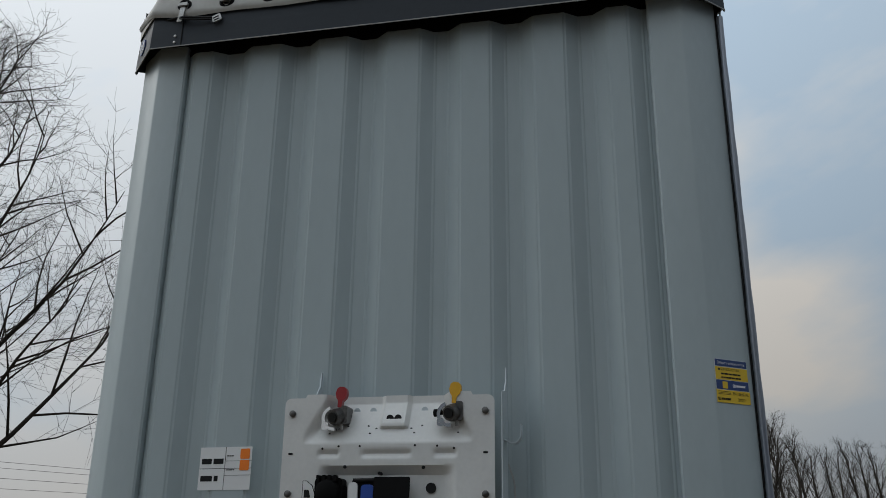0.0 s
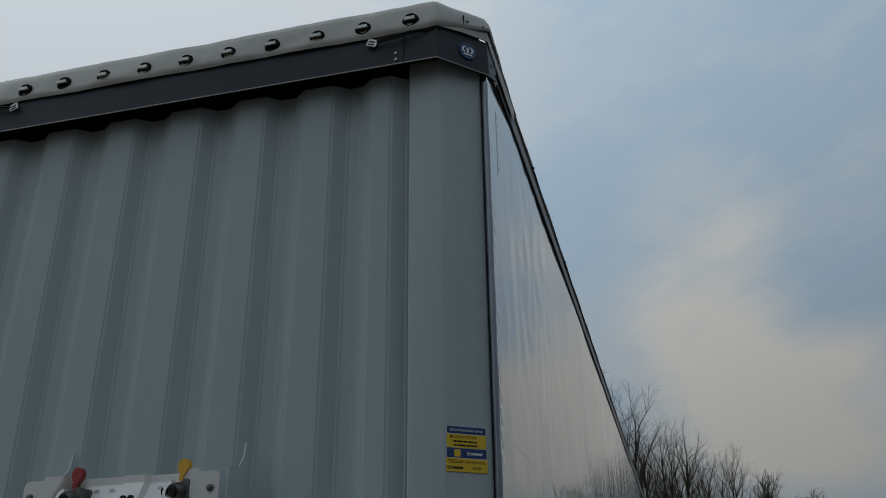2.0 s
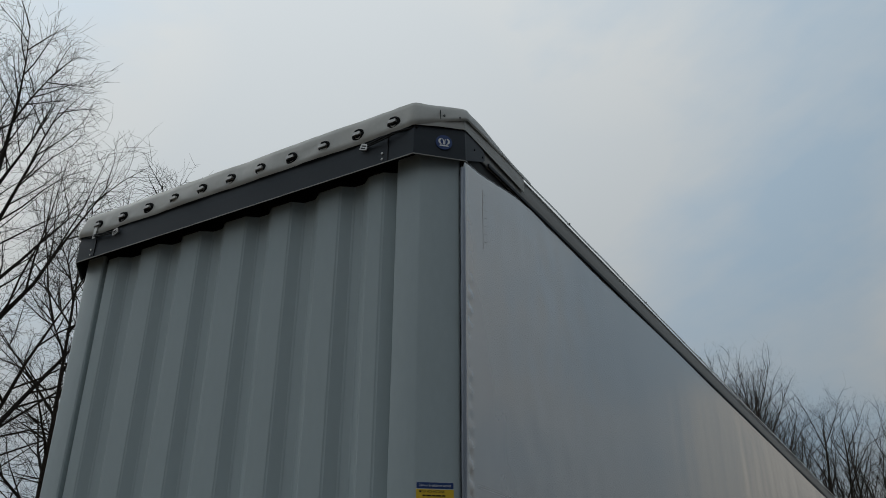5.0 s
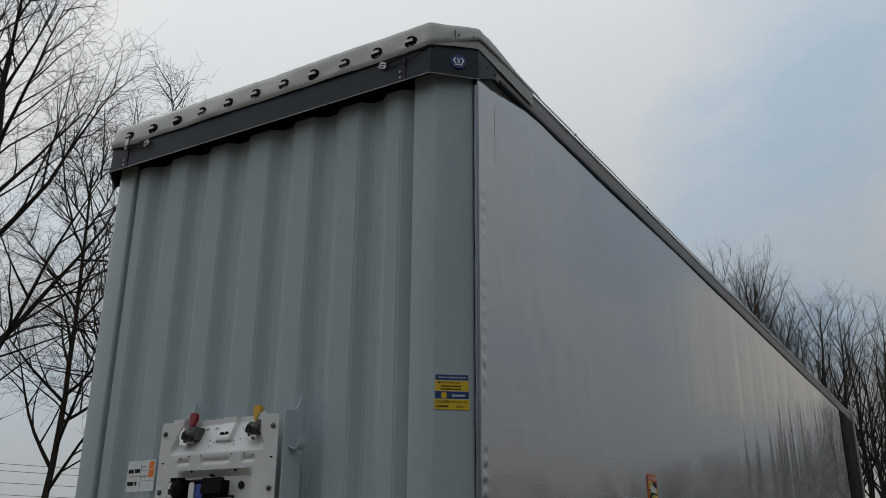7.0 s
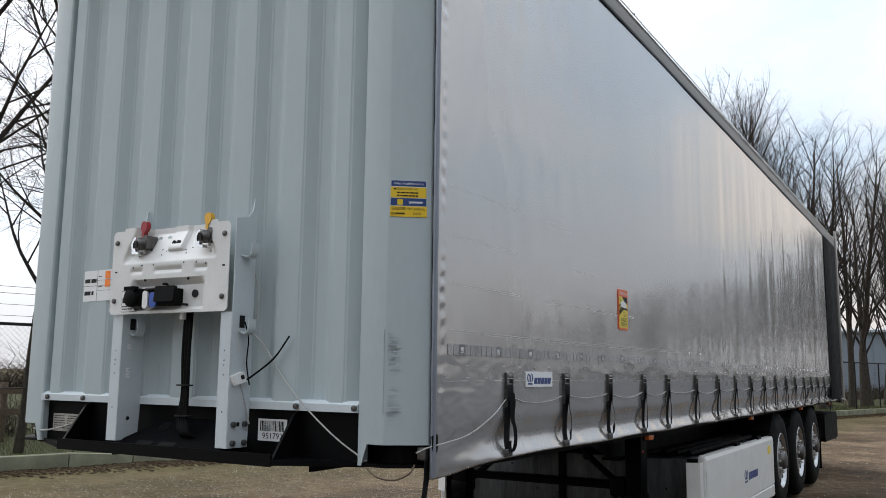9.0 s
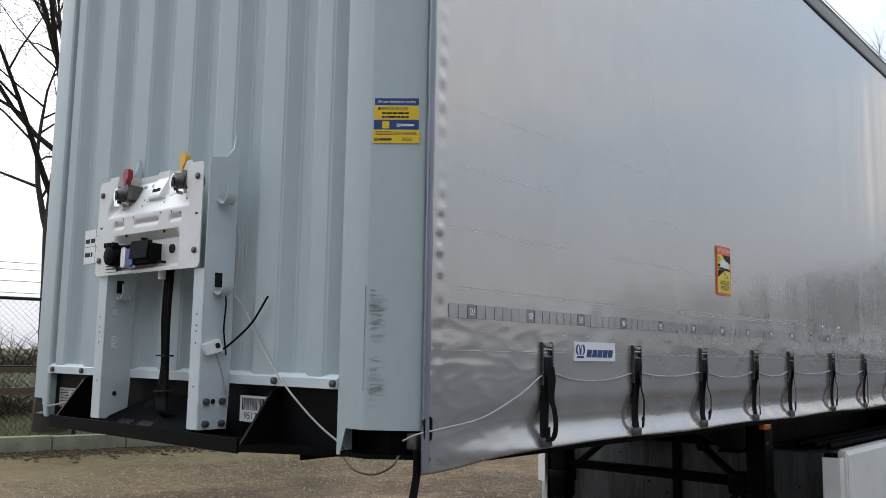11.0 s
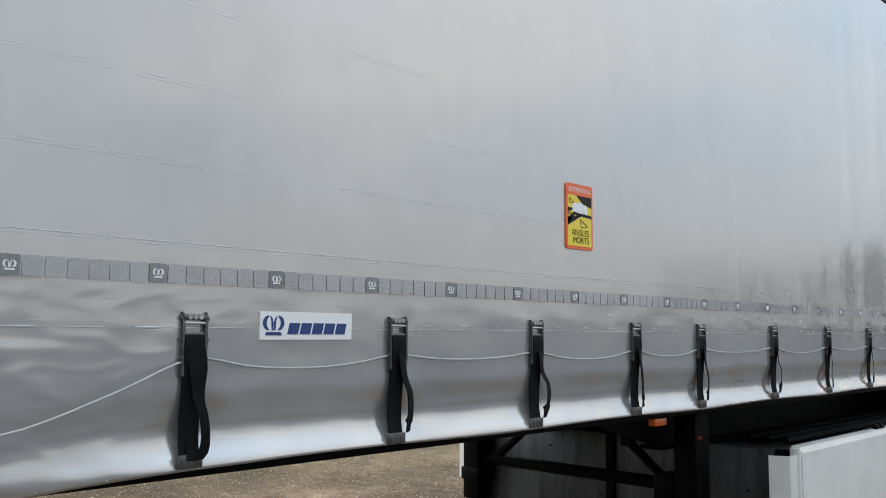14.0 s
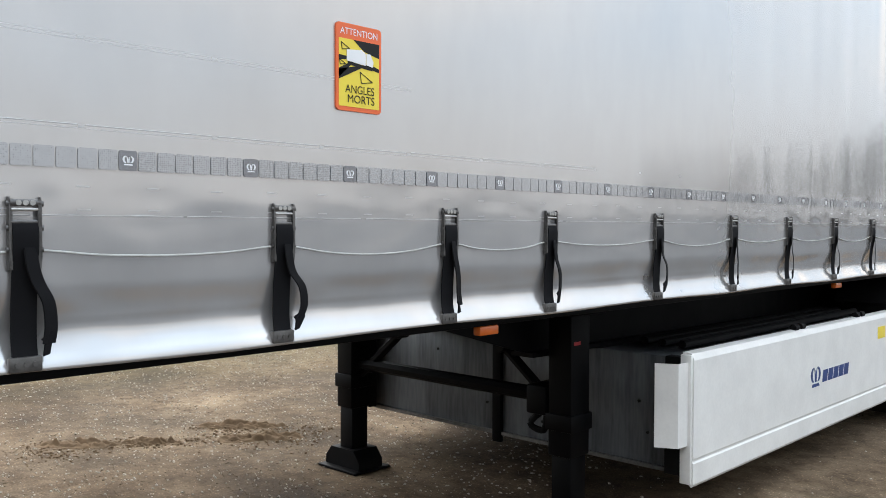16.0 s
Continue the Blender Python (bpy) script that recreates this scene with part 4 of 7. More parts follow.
# uprights that carry the panel
for side in (1, -1):
    xf = lambda x: x + 0.018 if side == 1 else x - 0.652
    up = part("panel_upright", prism([(3.043, 1.105), (3.158, 1.105), (3.165, 1.24), (3.165, 2.1), (3.16, 2.15), (3.148, 2.152), (3.14, 2.1), (3.11, 2.065), (3.043, 2.052)],
                                     (xf(-0.366) - 0.002, xf(-0.366) + 0.002), plane_m((0, 0, 0), (0, 1, 0), (0, 0, 1))), M_BRACKET, trailer, "light grey steel upright with horn and cable hooks")
    fl = [(3.043, 1.105), (3.047, 1.105), (3.047, 1.66), (3.043, 1.66)]
    a, b = sorted((xf(-0.366), xf(-0.43)))
    part("front_flange", prism(fl, (a, b), plane_m((0, 0, 0), (0, 1, 0), (0, 0, 1))), M_BRACKET, up)
    for z in (1.9, 1.58):
        hook = smooth_line([(xf(-0.364), 3.10, z), (xf(-0.33), 3.10, z - 0.012), (xf(-0.31), 3.10, z + 0.01), (xf(-0.308), 3.10, z + 0.05)], 4)
        part("cable_hook", band(hook, 0.022, 0.003, (0, 1, 0)), M_BRACKET, up)
        part("hook_opening", box(min(xf(-0.3635), xf(-0.3625)), max(xf(-0.3635), xf(-0.3625)), 3.084, 3.114, z + 0.015, z + 0.066), M_BRACKET if z > 1.8 else M_INK, up)
    for y in (3.07, 3.135) if side == 1 else ():
        for z in (1.2, 1.125):
            part("bolt", bm_tube(bmesh.new(), [(xf(-0.364), y, z), (xf(-0.352), y, z), (xf(-0.35), y, z)], [0.012, 0.012, 0.008], 10), M_DARKSTEEL, up)
    part("round_hole", cyl((xf(-0.3645), 3.1, 1.2), (xf(-0.362), 3.1, 1.2), 0.009, 12), M_INK, up)
    for z in (1.5, 1.46, 1.44, 1.4, 1.25):
        part("small_hole", cyl((xf(-0.40), 3.044, z), (xf(-0.40), 3.0415, z), 0.003, 8), M_INK, up)

for z in (1.52, 1.415, 1.39):
    part("cable_slot", prism([(3.075 + 0.024 * a, z + 0.02 * b) for a, b in ((0, -0.5), (1, -0.5), (1, -0.2), (0.35, -0.2), (0.35, 0.2), (0.8, 0.2), (0.8, 0.5), (0, 0.5))], (-1.0165, -1.0148), plane_m((0, 0, 0), (0, 1, 0), (0, 0, 1))), M_STICKWHITE, up)

# cable bundle below the panel
trunk_c = empty("cable_bundle", (-0.66, 3.1, 1.1), "black cable bundle tied below the panel", "cable")
del trunk_c["category"]
place(trunk_c, trailer, Matrix.Translation((-0.66, 3.1, 1.1)))
for k in range(5):
    o = (k - 2) * 0.0085
    pts = [(-0.66 + o, 3.1, 1.7), (-0.655 + o, 3.09 + 0.006 * (k % 2), 1.5), (-0.66 + o * 0.8, 3.1, 1.32), (-0.668 + o * 1.5, 3.1, 1.22), (-0.64 + o * 1.6, 3.09, 1.15), (-0.63 + o * 2.4, 3.15, 1.13)]
    part("cable", tube(smooth_line(pts, 6), 0.0085, 8), M_RUBBER, trunk_c)
for z in (1.35, 1.22):
    part("cable_tie", prism(rounded(-0.7, -0.62, 3.078, 3.115, 0.012, 3), (z, z + 0.006)), M_INK, trunk_c)
part("cable_gland", cyl((-0.665, 3.07, 1.668), (-0.665, 3.07, 1.635), 0.014, 12), M_PAPER, trunk_c)
# small white junction box with a thin wire
jm = plane_m((-0.352, 3.085, 1.385), (0.2, 1, 0.35), (-0.1, -0.33, 0.93))
jb = part("junction_box", prism(rounded(-0.034, 0.03, -0.022, 0.022, 0.005, 3), (-0.012, 0.026), jm), M_PAPER, trailer, "small white plastic plug box")
part("box_lid", prism(rounded(-0.03, -0.002, -0.018, 0.018, 0.003, 2), (0.026, 0.03), jm), M_STICKWHITE, jb)
part("box_opening", prism(rounded(0.008, 0.024, -0.008, 0.01, 0.003, 2), (0.026, 0.0275), jm), M_INK, jb)
part("thin_wire", tube(smooth_line([(-0.34, 3.11, 1.37), (-0.3, 3.13, 1.4), (-0.2, 3.14, 1.47), (-0.13, 3.15, 1.56)], 6), 0.004, 6), M_RUBBER, jb)
part("thin_wire", tube(smooth_line([(-0.33, 3.1, 1.62), (-0.325, 3.12, 1.55), (-0.33, 3.12, 1.45), (-0.31, 3.12, 1.36)], 6), 0.003, 6), M_RUBBER, jb)
part("thin_wire", tube(smooth_line([(-0.345, 3.1, 1.37), (-0.345, 3.13, 1.3), (-0.33, 3.15, 1.2)], 6), 0.003, 6), M_CORD, jb)

# ---- cap and roof ----
def outline(grow, yend):
    g = grow
    return [(XL - g, yend), (XL - g, 3.262 - 0.4 * g), (-1.848 - 0.4 * g, 3.1 - g), (0.343 + 0.4 * g, 3.1 - g), (XR + g, 3.262 - 0.4 * g), (XR + g, yend)]


def shell(lines, zs, thick, material, name, parent, label=""):
    bm = bmesh.new()
    rows = [[bm.verts.new((x, y, z)) for x, y in ln] for ln, z in zip(lines, zs)]
    for a, b in zip(rows, rows[1:]):
        for i in range(len(a) - 1):
            bm.faces.new((a[i], a[i + 1], b[i + 1], b[i]))
    thicken(bm, thick)
    return part(name, bm, material, parent, label, smooth=False)


def shell_lines(line, z0, z1):
    """A narrow upright strip along an outline."""
    bm = bmesh.new()
    rows = [[bm.verts.new((x, y, z)) for x, y in line] for z in (z0, z1)]
    for i in range(len(line) - 1):
        bm.faces.new((rows[0][i], rows[0][i + 1], rows[1][i + 1], rows[1][i]))
    thicken(bm, 0.003)
    return bm


fascia = shell([outline(0.014, 3.268), outline(0.012, 3.268), outline(0.008, 3.268)], (3.556, 3.64, 3.715), 0.006, M_FASCIA, "roof_fascia", trailer, "dark anthracite steel fascia over the headboard")
part("fascia_lip", shell_lines(outline(0.0155, 3.268), 3.553, 3.5575), M_RAIL, fascia)
for side in (1, -1):
    x0 = XR + 0.006 if side == 1 else 2 * XC - XR - 0.006
    wing = [(3.258, 3.56), (3.43, 3.645), (3.445, 3.66), (3.446, 3.692), (3.425, 3.716), (3.258, 3.716)]
    fw = part("fascia_end", prism(wing, (x0 - 0.003, x0 + 0.003), plane_m((0, 0, 0), (0, 1, 0), (0, 0, 1))), M_FASCIA, fascia, smooth=False)
    for y, z in ((3.35, 3.665), (3.425, 3.668)):
        part("rivet", cyl((x0, y, z), (x0 + side * 0.006, y, z), 0.005, 8), M_INK, fw)
# black sheet standing for the shade in the open cavity above the headboard
part("fascia_soffit", prism([(-2.003, 3.48), (-2.003, 3.264), (-1.846, 3.106), (0.341, 3.106), (0.495, 3.264), (0.495, 3.48)], (3.65, 3.66)), M_BLACK, trailer)
for x in (0.215, -1.71):
    part("panel_joint", box(x - 0.0015, x + 0.0015, 3.083, 3.0875, 3.56, 3.69), M_INK, fascia)
    for z in (3.575, 3.605):
        part("rivet", bm_tube(bmesh.new(), [(x - 0.03, 3.09, z), (x - 0.03, 3.083, z), (x - 0.03, 3.082, z)], [0.006, 0.006, 0.003], 8), M_STEEL, fascia)
for side in (1, -1):
    r = Vector((0.165, 0.162 * side, 0)).normalized()
    o = (0.4435, 3.1855, 3.632) if side == 1 else (2 * XC - 0.4435, 3.1855, 3.632)
    bmx = plane_m(o, r, (0, 0, 1))
    bd = part("round_badge", prism(disc(0, 0, 0.037, 28), (0.0, 0.006), bmx), M_LOGOBLUE, fascia, "round navy badge with a white emblem")
    bm = bmesh.new()
    emblem(bm, bmx, 0, 0, 0.05, (0.006, 0.0075))
    part("white_emblem", bm, M_STICKWHITE, bd, smooth=False)

# roof tarpaulin: skirt over the fascia, then the flat top


def tarp_point(s, v):
    """s runs round the front from side to side, v from hem to top."""
    ln = [Vector(q) for q in outline(0.018 + 0.006 * math.sin(v * 3.0), 3.95)]
    segs = [(ln[i + 1] - ln[i]).length for i in range(5)]
    d = s * sum(segs)
    i = 0
    while i < 4 and d > segs[i]:
        d -= segs[i]
        i += 1
    f = min(1, d / segs[i])
    p = ln[i].lerp(ln[i + 1], f)
    q = (Vector((-0.9, -0.44)), Vector((-0.7, -0.7)), Vector((0, -1)), Vector((0.7, -0.7)), Vector((0.9, -0.44)))[i]
    wav = 0.011 * noise.noise(Vector((s * 26, v * 2, 0))) + 0.005 * noise.noise(Vector((s * 75, v * 3, 7))) + 0.003 * math.sin(s * 31 + 1)
    roll = 0.006 * math.exp(-((v - 0.12) / 0.1) ** 2)
    back = 0.03 * max(0, v - 0.25) + 0.045 * max(0, (v - 0.93) / 0.07)
    turn = (1 - f, 0, 0, 0, f)[i]
    p = p + Vector((q.x, q.y)) * (wav * 0.5 + roll)
    p.x += (XC - p.x) * back * 0.56
    p.y += back * (1 - turn)
    low = (3.782 - 0.014 * f, 3.768 - 0.066 * f, 3.694, 3.702 + 0.066 * f, 3.768 + 0.014 * f)[i]
    edge = 0.008 * (max(0, 1 - d / 0.12) + max(0, 1 - (segs[2] - d) / 0.12)) if i == 2 else 0
    hem_z = low + edge + 0.006 * noise.noise(Vector((s * 20, 0, 4)))
    z = hem_z + (3.848 - hem_z) * v
    # the side flaps run out into the roof edge
    w = max(0, min(1, (turn - 0.15) / 0.75))
    w = w * w * (3 - 2 * w)
    xe = XR + 0.014 - 0.05 * v * v if i == 4 else XL - 0.014 + 0.05 * v * v
    p.x += (xe - p.x) * w
    z += (3.78 + 0.07 * v - z) * w
    return (p.x, p.y, z)


tarp = grid_mesh("roof_tarpaulin_front", [i / 220 for i in range(221)], [0, 0.06, 0.12, 0.2, 0.3, 0.5, 0.75, 0.93, 1.0], tarp_point, M_TARP, trailer, "grey-beige roof tarpaulin buttoned over the fascia")
for p in tarp.data.polygons:
    p.use_smooth = True
# the inner flap that shows below the tarpaulin at the corners
for side in (1, -1):
    ln = [(0.35, 3.084), (0.43, 3.162), (0.512, 3.2525), (0.514, 3.262), (0.513, 3.5), (0.512, 3.86)]
    ln = ln if side == 1 else [(2 * XC - x, y) for x, y in ln]
    bm = bmesh.new()
    rows = [[bm.verts.new((x, y, z)) for (x, y), z in zip(ln, zs)] for zs in ((3.703, 3.712, 3.718, 3.718, 3.712, 3.7), (3.71, 3.76, 3.79, 3.79, 3.79, 3.79))]
    for i in range(len(ln) - 1):
        bm.faces.new((rows[0][i], rows[0][i + 1], rows[1][i + 1], rows[1][i]))
    thicken(bm, 0.003)
    part("inner_flap", bm, M_TARP, trailer, "beige inner flap of the roof tarpaulin", smooth=False)
    xs, ys = (0.4365, 3.1665) if side == 1 else (2 * XC - 0.4365, 3.1665)
    cmx = plane_m((xs, ys, 3.8), (0.7, 0.7 * side, 0), (0, 0, 1))
    part("tarp_slit", prism([(-0.0012, -0.05), (0.0012, -0.05), (0.0012, -0.004), (-0.0012, -0.004)], (-0.02, 0.005), cmx), M_INK, tarp)
    for u in (0.018, 0.09):
        part("tarp_stud", prism(disc(u * side, -0.03, 0.005, 10), (-0.02, 0.006), cmx), M_DARKSTEEL, tarp)
top = [(-1.96, 16.6), (-1.96, 3.3), (-1.83, 3.15), (0.31, 3.15), (0.452, 3.3), (0.452, 16.6)]
part("roof_sheet", prism(top, (3.836, 3.852)), M_TARP, trailer)
for side in (1, -1):
    xa = XR if side == 1 else XL
    s_ = side
    ys = [3.93 + 12.63 * i / 110 for i in range(111)]
    zz = [0, 0.25, 0.7, 1.0]
    grid_mesh("roof_edge_tarpaulin", ys, zz, lambda y, v, xa=xa, s_=s_: (xa + s_ * (0.012 - 0.05 * v * v + 0.0015 * math.sin(y * 9)), y, 3.778 + 0.072 * v + 0.0015 * math.sin(y * 5.1) * (1 - v)), M_TARP, trailer)
    part("roof_rail", box(min(xa, xa - s_ * 0.05), max(xa, xa - s_ * 0.05), 3.35, 16.6, 3.655, 3.782, 0.008), M_RAIL, trailer, "grey roof rail")
    part("rail_lip", box(min(xa, xa + s_ * 0.008), max(xa, xa + s_ * 0.008), 3.49, 16.6, 3.652, 3.672, 0.002), M_FASCIA, trailer)
    for y in [4.45 + 1.3 * i for i in range(9)]:
        part("rail_rivet", cyl((xa + s_ * 0.0, y, 3.795), (xa + s_ * 0.014, y, 3.795), 0.006, 8), M_DARKSTEEL, trailer)

# twist fasteners along the tarpaulin
ringx = [-1.709 + 0.1953 * i for i in range(11)]
tf = empty("twist_fastener", (ringx[0], 3.08, 3.744), "black eyelet with steel turn button", "fastener")
del tf["category"]
place(tf, trailer, Matrix.Translation((ringx[0], 3.08, 3.744)))
fm = plane_m((ringx[0], 3.08, 3.744), (1, 0, 0), (0, -0.05, 1))
ey = part("eyelet", lathe([(0.0, 0.014), (0.006, 0.018), (0.009, 0.026), (0.005, 0.033), (-0.004, 0.035)], (0, 0, 0), "z", 22), M_RUBBER, tf)
ey.matrix_basis = fm
tb = part("turn_button", prism(rounded(-0.022, 0.022, -0.005, 0.009, 0.003, 3), (0.004, 0.019), fm), M_STEEL, tf)
bm = prism(disc(0, 0, 0.015, 14), (-0.004, 0.004), fm)
bm_prism(bm, [(-0.014, 0.006), (0.014, 0.006), (0.012, 0.022), (0.0, 0.026), (-0.012, 0.022)], (0.002, 0.012), fm)
tw = part("turn_base", bm, M_RUBBER, tf)
for i, x in enumerate(ringx[1:]):
    t2 = empty("twist_fastener", (x, 3.08, 3.744), "black eyelet with steel turn button", "")
    place(t2, trailer, Matrix.Translation((x, 3.08, 3.744)))
    d = Vector((x - ringx[0], 0, 0))
    for o in (ey, tb, tw):
        n2 = new(o.name.split(".")[0], o.data)
        place(n2, t2, Matrix.Translation(d) @ o.matrix_basis)

# rope ends tied along the hem
for x0, s in ((-1.57, 1), (0.11, -1)):
    rope = part("hem_rope", tube(smooth_line([(x0 - 0.0 * s, 3.074, 3.668), (x0 - 0.06 * s, 3.07, 3.674), (x0 - 0.14 * s, 3.07, 3.684), (x0 - 0.2 * s, 3.085, 3.69), (x0 - 0.25 * s, 3.1, 3.695)], 6), 0.0045, 8), M_INK, trailer, "dark rope end with pale cleat")
    part("rope_strand", tube(smooth_line([(x0, 3.073, 3.66), (x0 - 0.08 * s, 3.068, 3.664), (x0 - 0.15 * s, 3.07, 3.678)], 6), 0.0035, 8), M_INK, rope)
    clm = plane_m((x0 + 0.02 * s, 3.08, 3.664), (1, 0, 0.4 * s), (-0.4 * s, 0, 1))
    cl = part("cleat", prism(rounded(-0.021, 0.021, -0.016, 0.016, 0.005, 3), (0, 0.007), clm), M_STEEL, rope)
    for v in (-0.008, 0.004):
        part("cleat_slot", prism(rounded(-0.014, 0.012, v - 0.002, v + 0.003, 0.001, 2), (0.007, 0.0085), clm), M_INK, cl)
part("strap_tail", band(smooth_line([(-1.709, 3.07, 3.735), (-1.712, 3.068, 3.7), (-1.722, 3.072, 3.665)], 4), 0.011, 0.003, (1, 0, 0)), M_STEEL, trailer, "short grey strap end")


# ---- side curtains ----
BZ = [0.98, 1.044, 1.056, 1.068, 1.096, 1.122, 1.139, 1.162, 1.238, 1.37, 1.52, 1.68]
BX = [-0.012, 0.0, 0.0035, 0.0015, -0.012, -0.0225, -0.0255, -0.0225, -0.0078, -0.0012, 0.0, 0.0]


def belly(z):
    if z >= BZ[-1]:
        return 0.0
    i = max(0, min(len(BZ) - 2, next((k for k in range(len(BZ) - 1) if z < BZ[k + 1]), 0)))
    p = [BX[max(0, i - 1)], BX[i], BX[i + 1], BX[min(len(BX) - 1, i + 2)]]
    t = (z - BZ[i]) / (BZ[i + 1] - BZ[i])
    return 0.5 * (2 * p[1] + (p[2] - p[0]) * t + (2 * p[0] - 5 * p[1] + 4 * p[2] - p[3]) * t * t + (3 * p[1] - p[0] - 3 * p[2] + p[3]) * t ** 3)


def bulge(y, z):
    """How far the near curtain stands out from its plane."""
    x = belly(z) * (1 - 0.9 * math.exp(-((y - 3.27) / 0.4) ** 2))
    x -= 0.012 * math.exp(-((y - 3.27) / 0.42) ** 2) * max(0, min(1.2, (1.4 - z) / 0.3)) ** 2
    k = min(range(len(STRAPS)), key=lambda i: abs(STRAPS[i] - y))
    dy = abs(STRAPS[k] - y)
    if dy < 0.3 and z < 1.5:
        x -= 0.006 * math.exp(-(dy / 0.05) ** 2) * math.exp(-((z - 1.14) / 0.07) ** 2)
        x += 0.004 * math.exp(-((dy - 0.16) / 0.07) ** 2) * math.exp(-((z - 1.1) / 0.07) ** 2)
    back = min(1, max(0, (y - 5) / 6))
    hang = min(1, max(0, (3.7 - z) / 0.5))
    x += (0.0008 + 0.0055 * back) * noise.noise(Vector((y * 1.9, z * 0.22, 21))) * hang
    x += (0.0003 + 0.0026 * back) * noise.noise(Vector((y * 5.3, z * 0.3, 31))) * hang
    x += 0.004 * noise.noise(Vector((y * 0.7, z * 0.5, 5)))
    front = math.exp(-((y - 3.45) / 0.6) ** 2)
    lo = max(0, min(1, (1.62 - z) / 0.3))
    x += lo * (0.0026 - 0.0012 * front) * noise.noise(Vector((y * 2.6, z * 4, 9)))
    x += lo * ((0.002 - 0.0012 * front) * noise.noise(Vector((y * 5.0, z * 8, 14))) + 0.0013 * noise.noise(Vector((y * 13, z * 17, 17))))
    # sharp little folds, where the cloth was bent and never flattened
    fold = 1 - abs(noise.noise(Vector((y * 2.3 + 0.4 * z, z * 15, 41)))) * 3.2
    x += lo * 0.0005 * front * max(0, fold) + lo * 0.001 * front * max(0, 1 - 4 * abs(noise.noise(Vector((y * 6.5, z * 23, 47)))))
    x += lo * 0.001 * noise.noise(Vector((y * 3.7, z * 21, 52))) * noise.noise(Vector((y * 1.3, z * 3, 55))) * 2
    x += 0.0018 * math.exp(-((y - 4.1) / 0.9) ** 2) * noise.noise(Vector((y * 7, z * 5, 2)))
    # puckers along the front edge
    if y < 3.5 and z < 3.5:
        ph = z / 0.07 + 0.5 * noise.noise(Vector((z * 1.7, 4, 1)))
        x += 0.0046 * math.exp(-((y - 3.311 - 0.012 * noise.noise(Vector((z * 6.1, 2, 5)))) / (0.016 + 0.008 * noise.noise(Vector((z * 5.3, 7, 2))))) ** 2) * (0.55 + 1.3 * noise.noise(Vector((z * 4.3, 0, 8)))) * math.cos(TAU * ph + 2.2 * noise.noise(Vector((z * 2.7, 0, 3)))) * min(1, (3.5 - z) / 1.1) * (1 if z > 1.7 else 0.5 + 0.5 * max(0, (z - 1.4) / 0.3))
    if y < 3.4:
        x -= 0.002 * math.exp(-((y - 3.266) / 0.01) ** 2)
    if y > 15.4:
        x -= 0.05 * ((y - 15.4) / 1.2) ** 2
    return x


def hem(y):
    return 1.058 + 0.004 * math.sin(y * 4.7) - 0.04 * math.exp(-((y - 3.27) / 0.3) ** 2)


cy = [3.264 + 0.0075 * i for i in range(33)] + [3.51 + 0.0125 * i for i in range(96)] + [4.71 + 0.0355 * i for i in range(int((Y1 - 4.71) / 0.0355) + 1)]
def curtain_top(y):
    """The upper edge hangs a little below the rail near the front."""
    return 3.672 - 0.1 * math.exp(-((y - 3.3) / 0.44) ** 2) + 0.006 * math.exp(-((y - 3.6) / 0.5) ** 2) * noise.noise(Vector((y * 14, 1, 3)))


cv = [i / 70 * 0.2 for i in range(71)] + [0.2 + 0.8 * i / 136 for i in range(1, 137)]
curtain = grid_mesh("side_curtain", cy, cv, lambda y, v: (XR + bulge(y, hem(y) + v * (curtain_top(y) - hem(y))), y, hem(y) + v * (curtain_top(y) - hem(y))), M_CURTAIN, trailer, "glossy silver tarpaulin side curtain, creased along the hem")
sol = curtain.modifiers.new("thickness", "SOLIDIFY")
sol.thickness, sol.offset = 0.003, -1
far = grid_mesh("side_curtain", [3.4 + 0.5 * i for i in range(27)], [0, 0.1, 0.5, 1], lambda y, v: (XL - belly(1.07 + 2.6 * v), y, 1.07 + 2.6 * v), M_CURTAIN, trailer, "silver tarpaulin side curtain on the far side")
sol = far.modifiers.new("thickness", "SOLIDIFY")
sol.thickness, sol.offset = 0.003, 1

# front edge pole of the curtain
part("curtain_edge", tube([(XR - 0.0075, 3.2665, 1.03 + 0.1 * i) for i in range(26)], [0.0115 + 0.0012 * math.sin(i * 2.1) for i in range(26)], 14), M_CURTAIN_EDGE, curtain, "silver welded pocket round the front pole of the curtain")
part("edge_seal", box(0.4735, 0.486, 3.272, 3.30, 1.06, 3.6), M_INK, trailer, "black rubber seal behind the curtain edge")
# black backing standing for the shade in the gap below the roof rail
part("top_seal", box(0.478, 0.49, 3.302, 5.2, 3.5, 3.66), M_INK, trailer)
bm = bmesh.new()
mk = plane_m((XR + bulge(3.45, 3.35) + 0.0012, 3.43, 3.2), (0, 1, 0), (0, 0, 1))
bm_prism(bm, [(0, 0.0), (0.0015, 0.0), (0.0015, 0.3), (0, 0.3)], (-0.004, 0.0), mk)
for i in range(7):
    v = 0.28 - 0.04 * i
    bm_prism(bm, [(0.012, v), (0.045, v + 0.008), (0.045, v + 0.011), (0.012, v + 0.003)], (-0.004, 0.0), mk)
part("embossed_marks", bm, M_CURTAIN, curtain, "faint embossed marks in the tarpaulin", smooth=False)
part("edge_hook", prism(rounded(3.255, 3.29, 1.12, 1.19, 0.01, 3), (0.488, 0.5), plane_m((0, 0, 0), (0, 1, 0), (0, 0, 1))), M_BLACK, trailer)
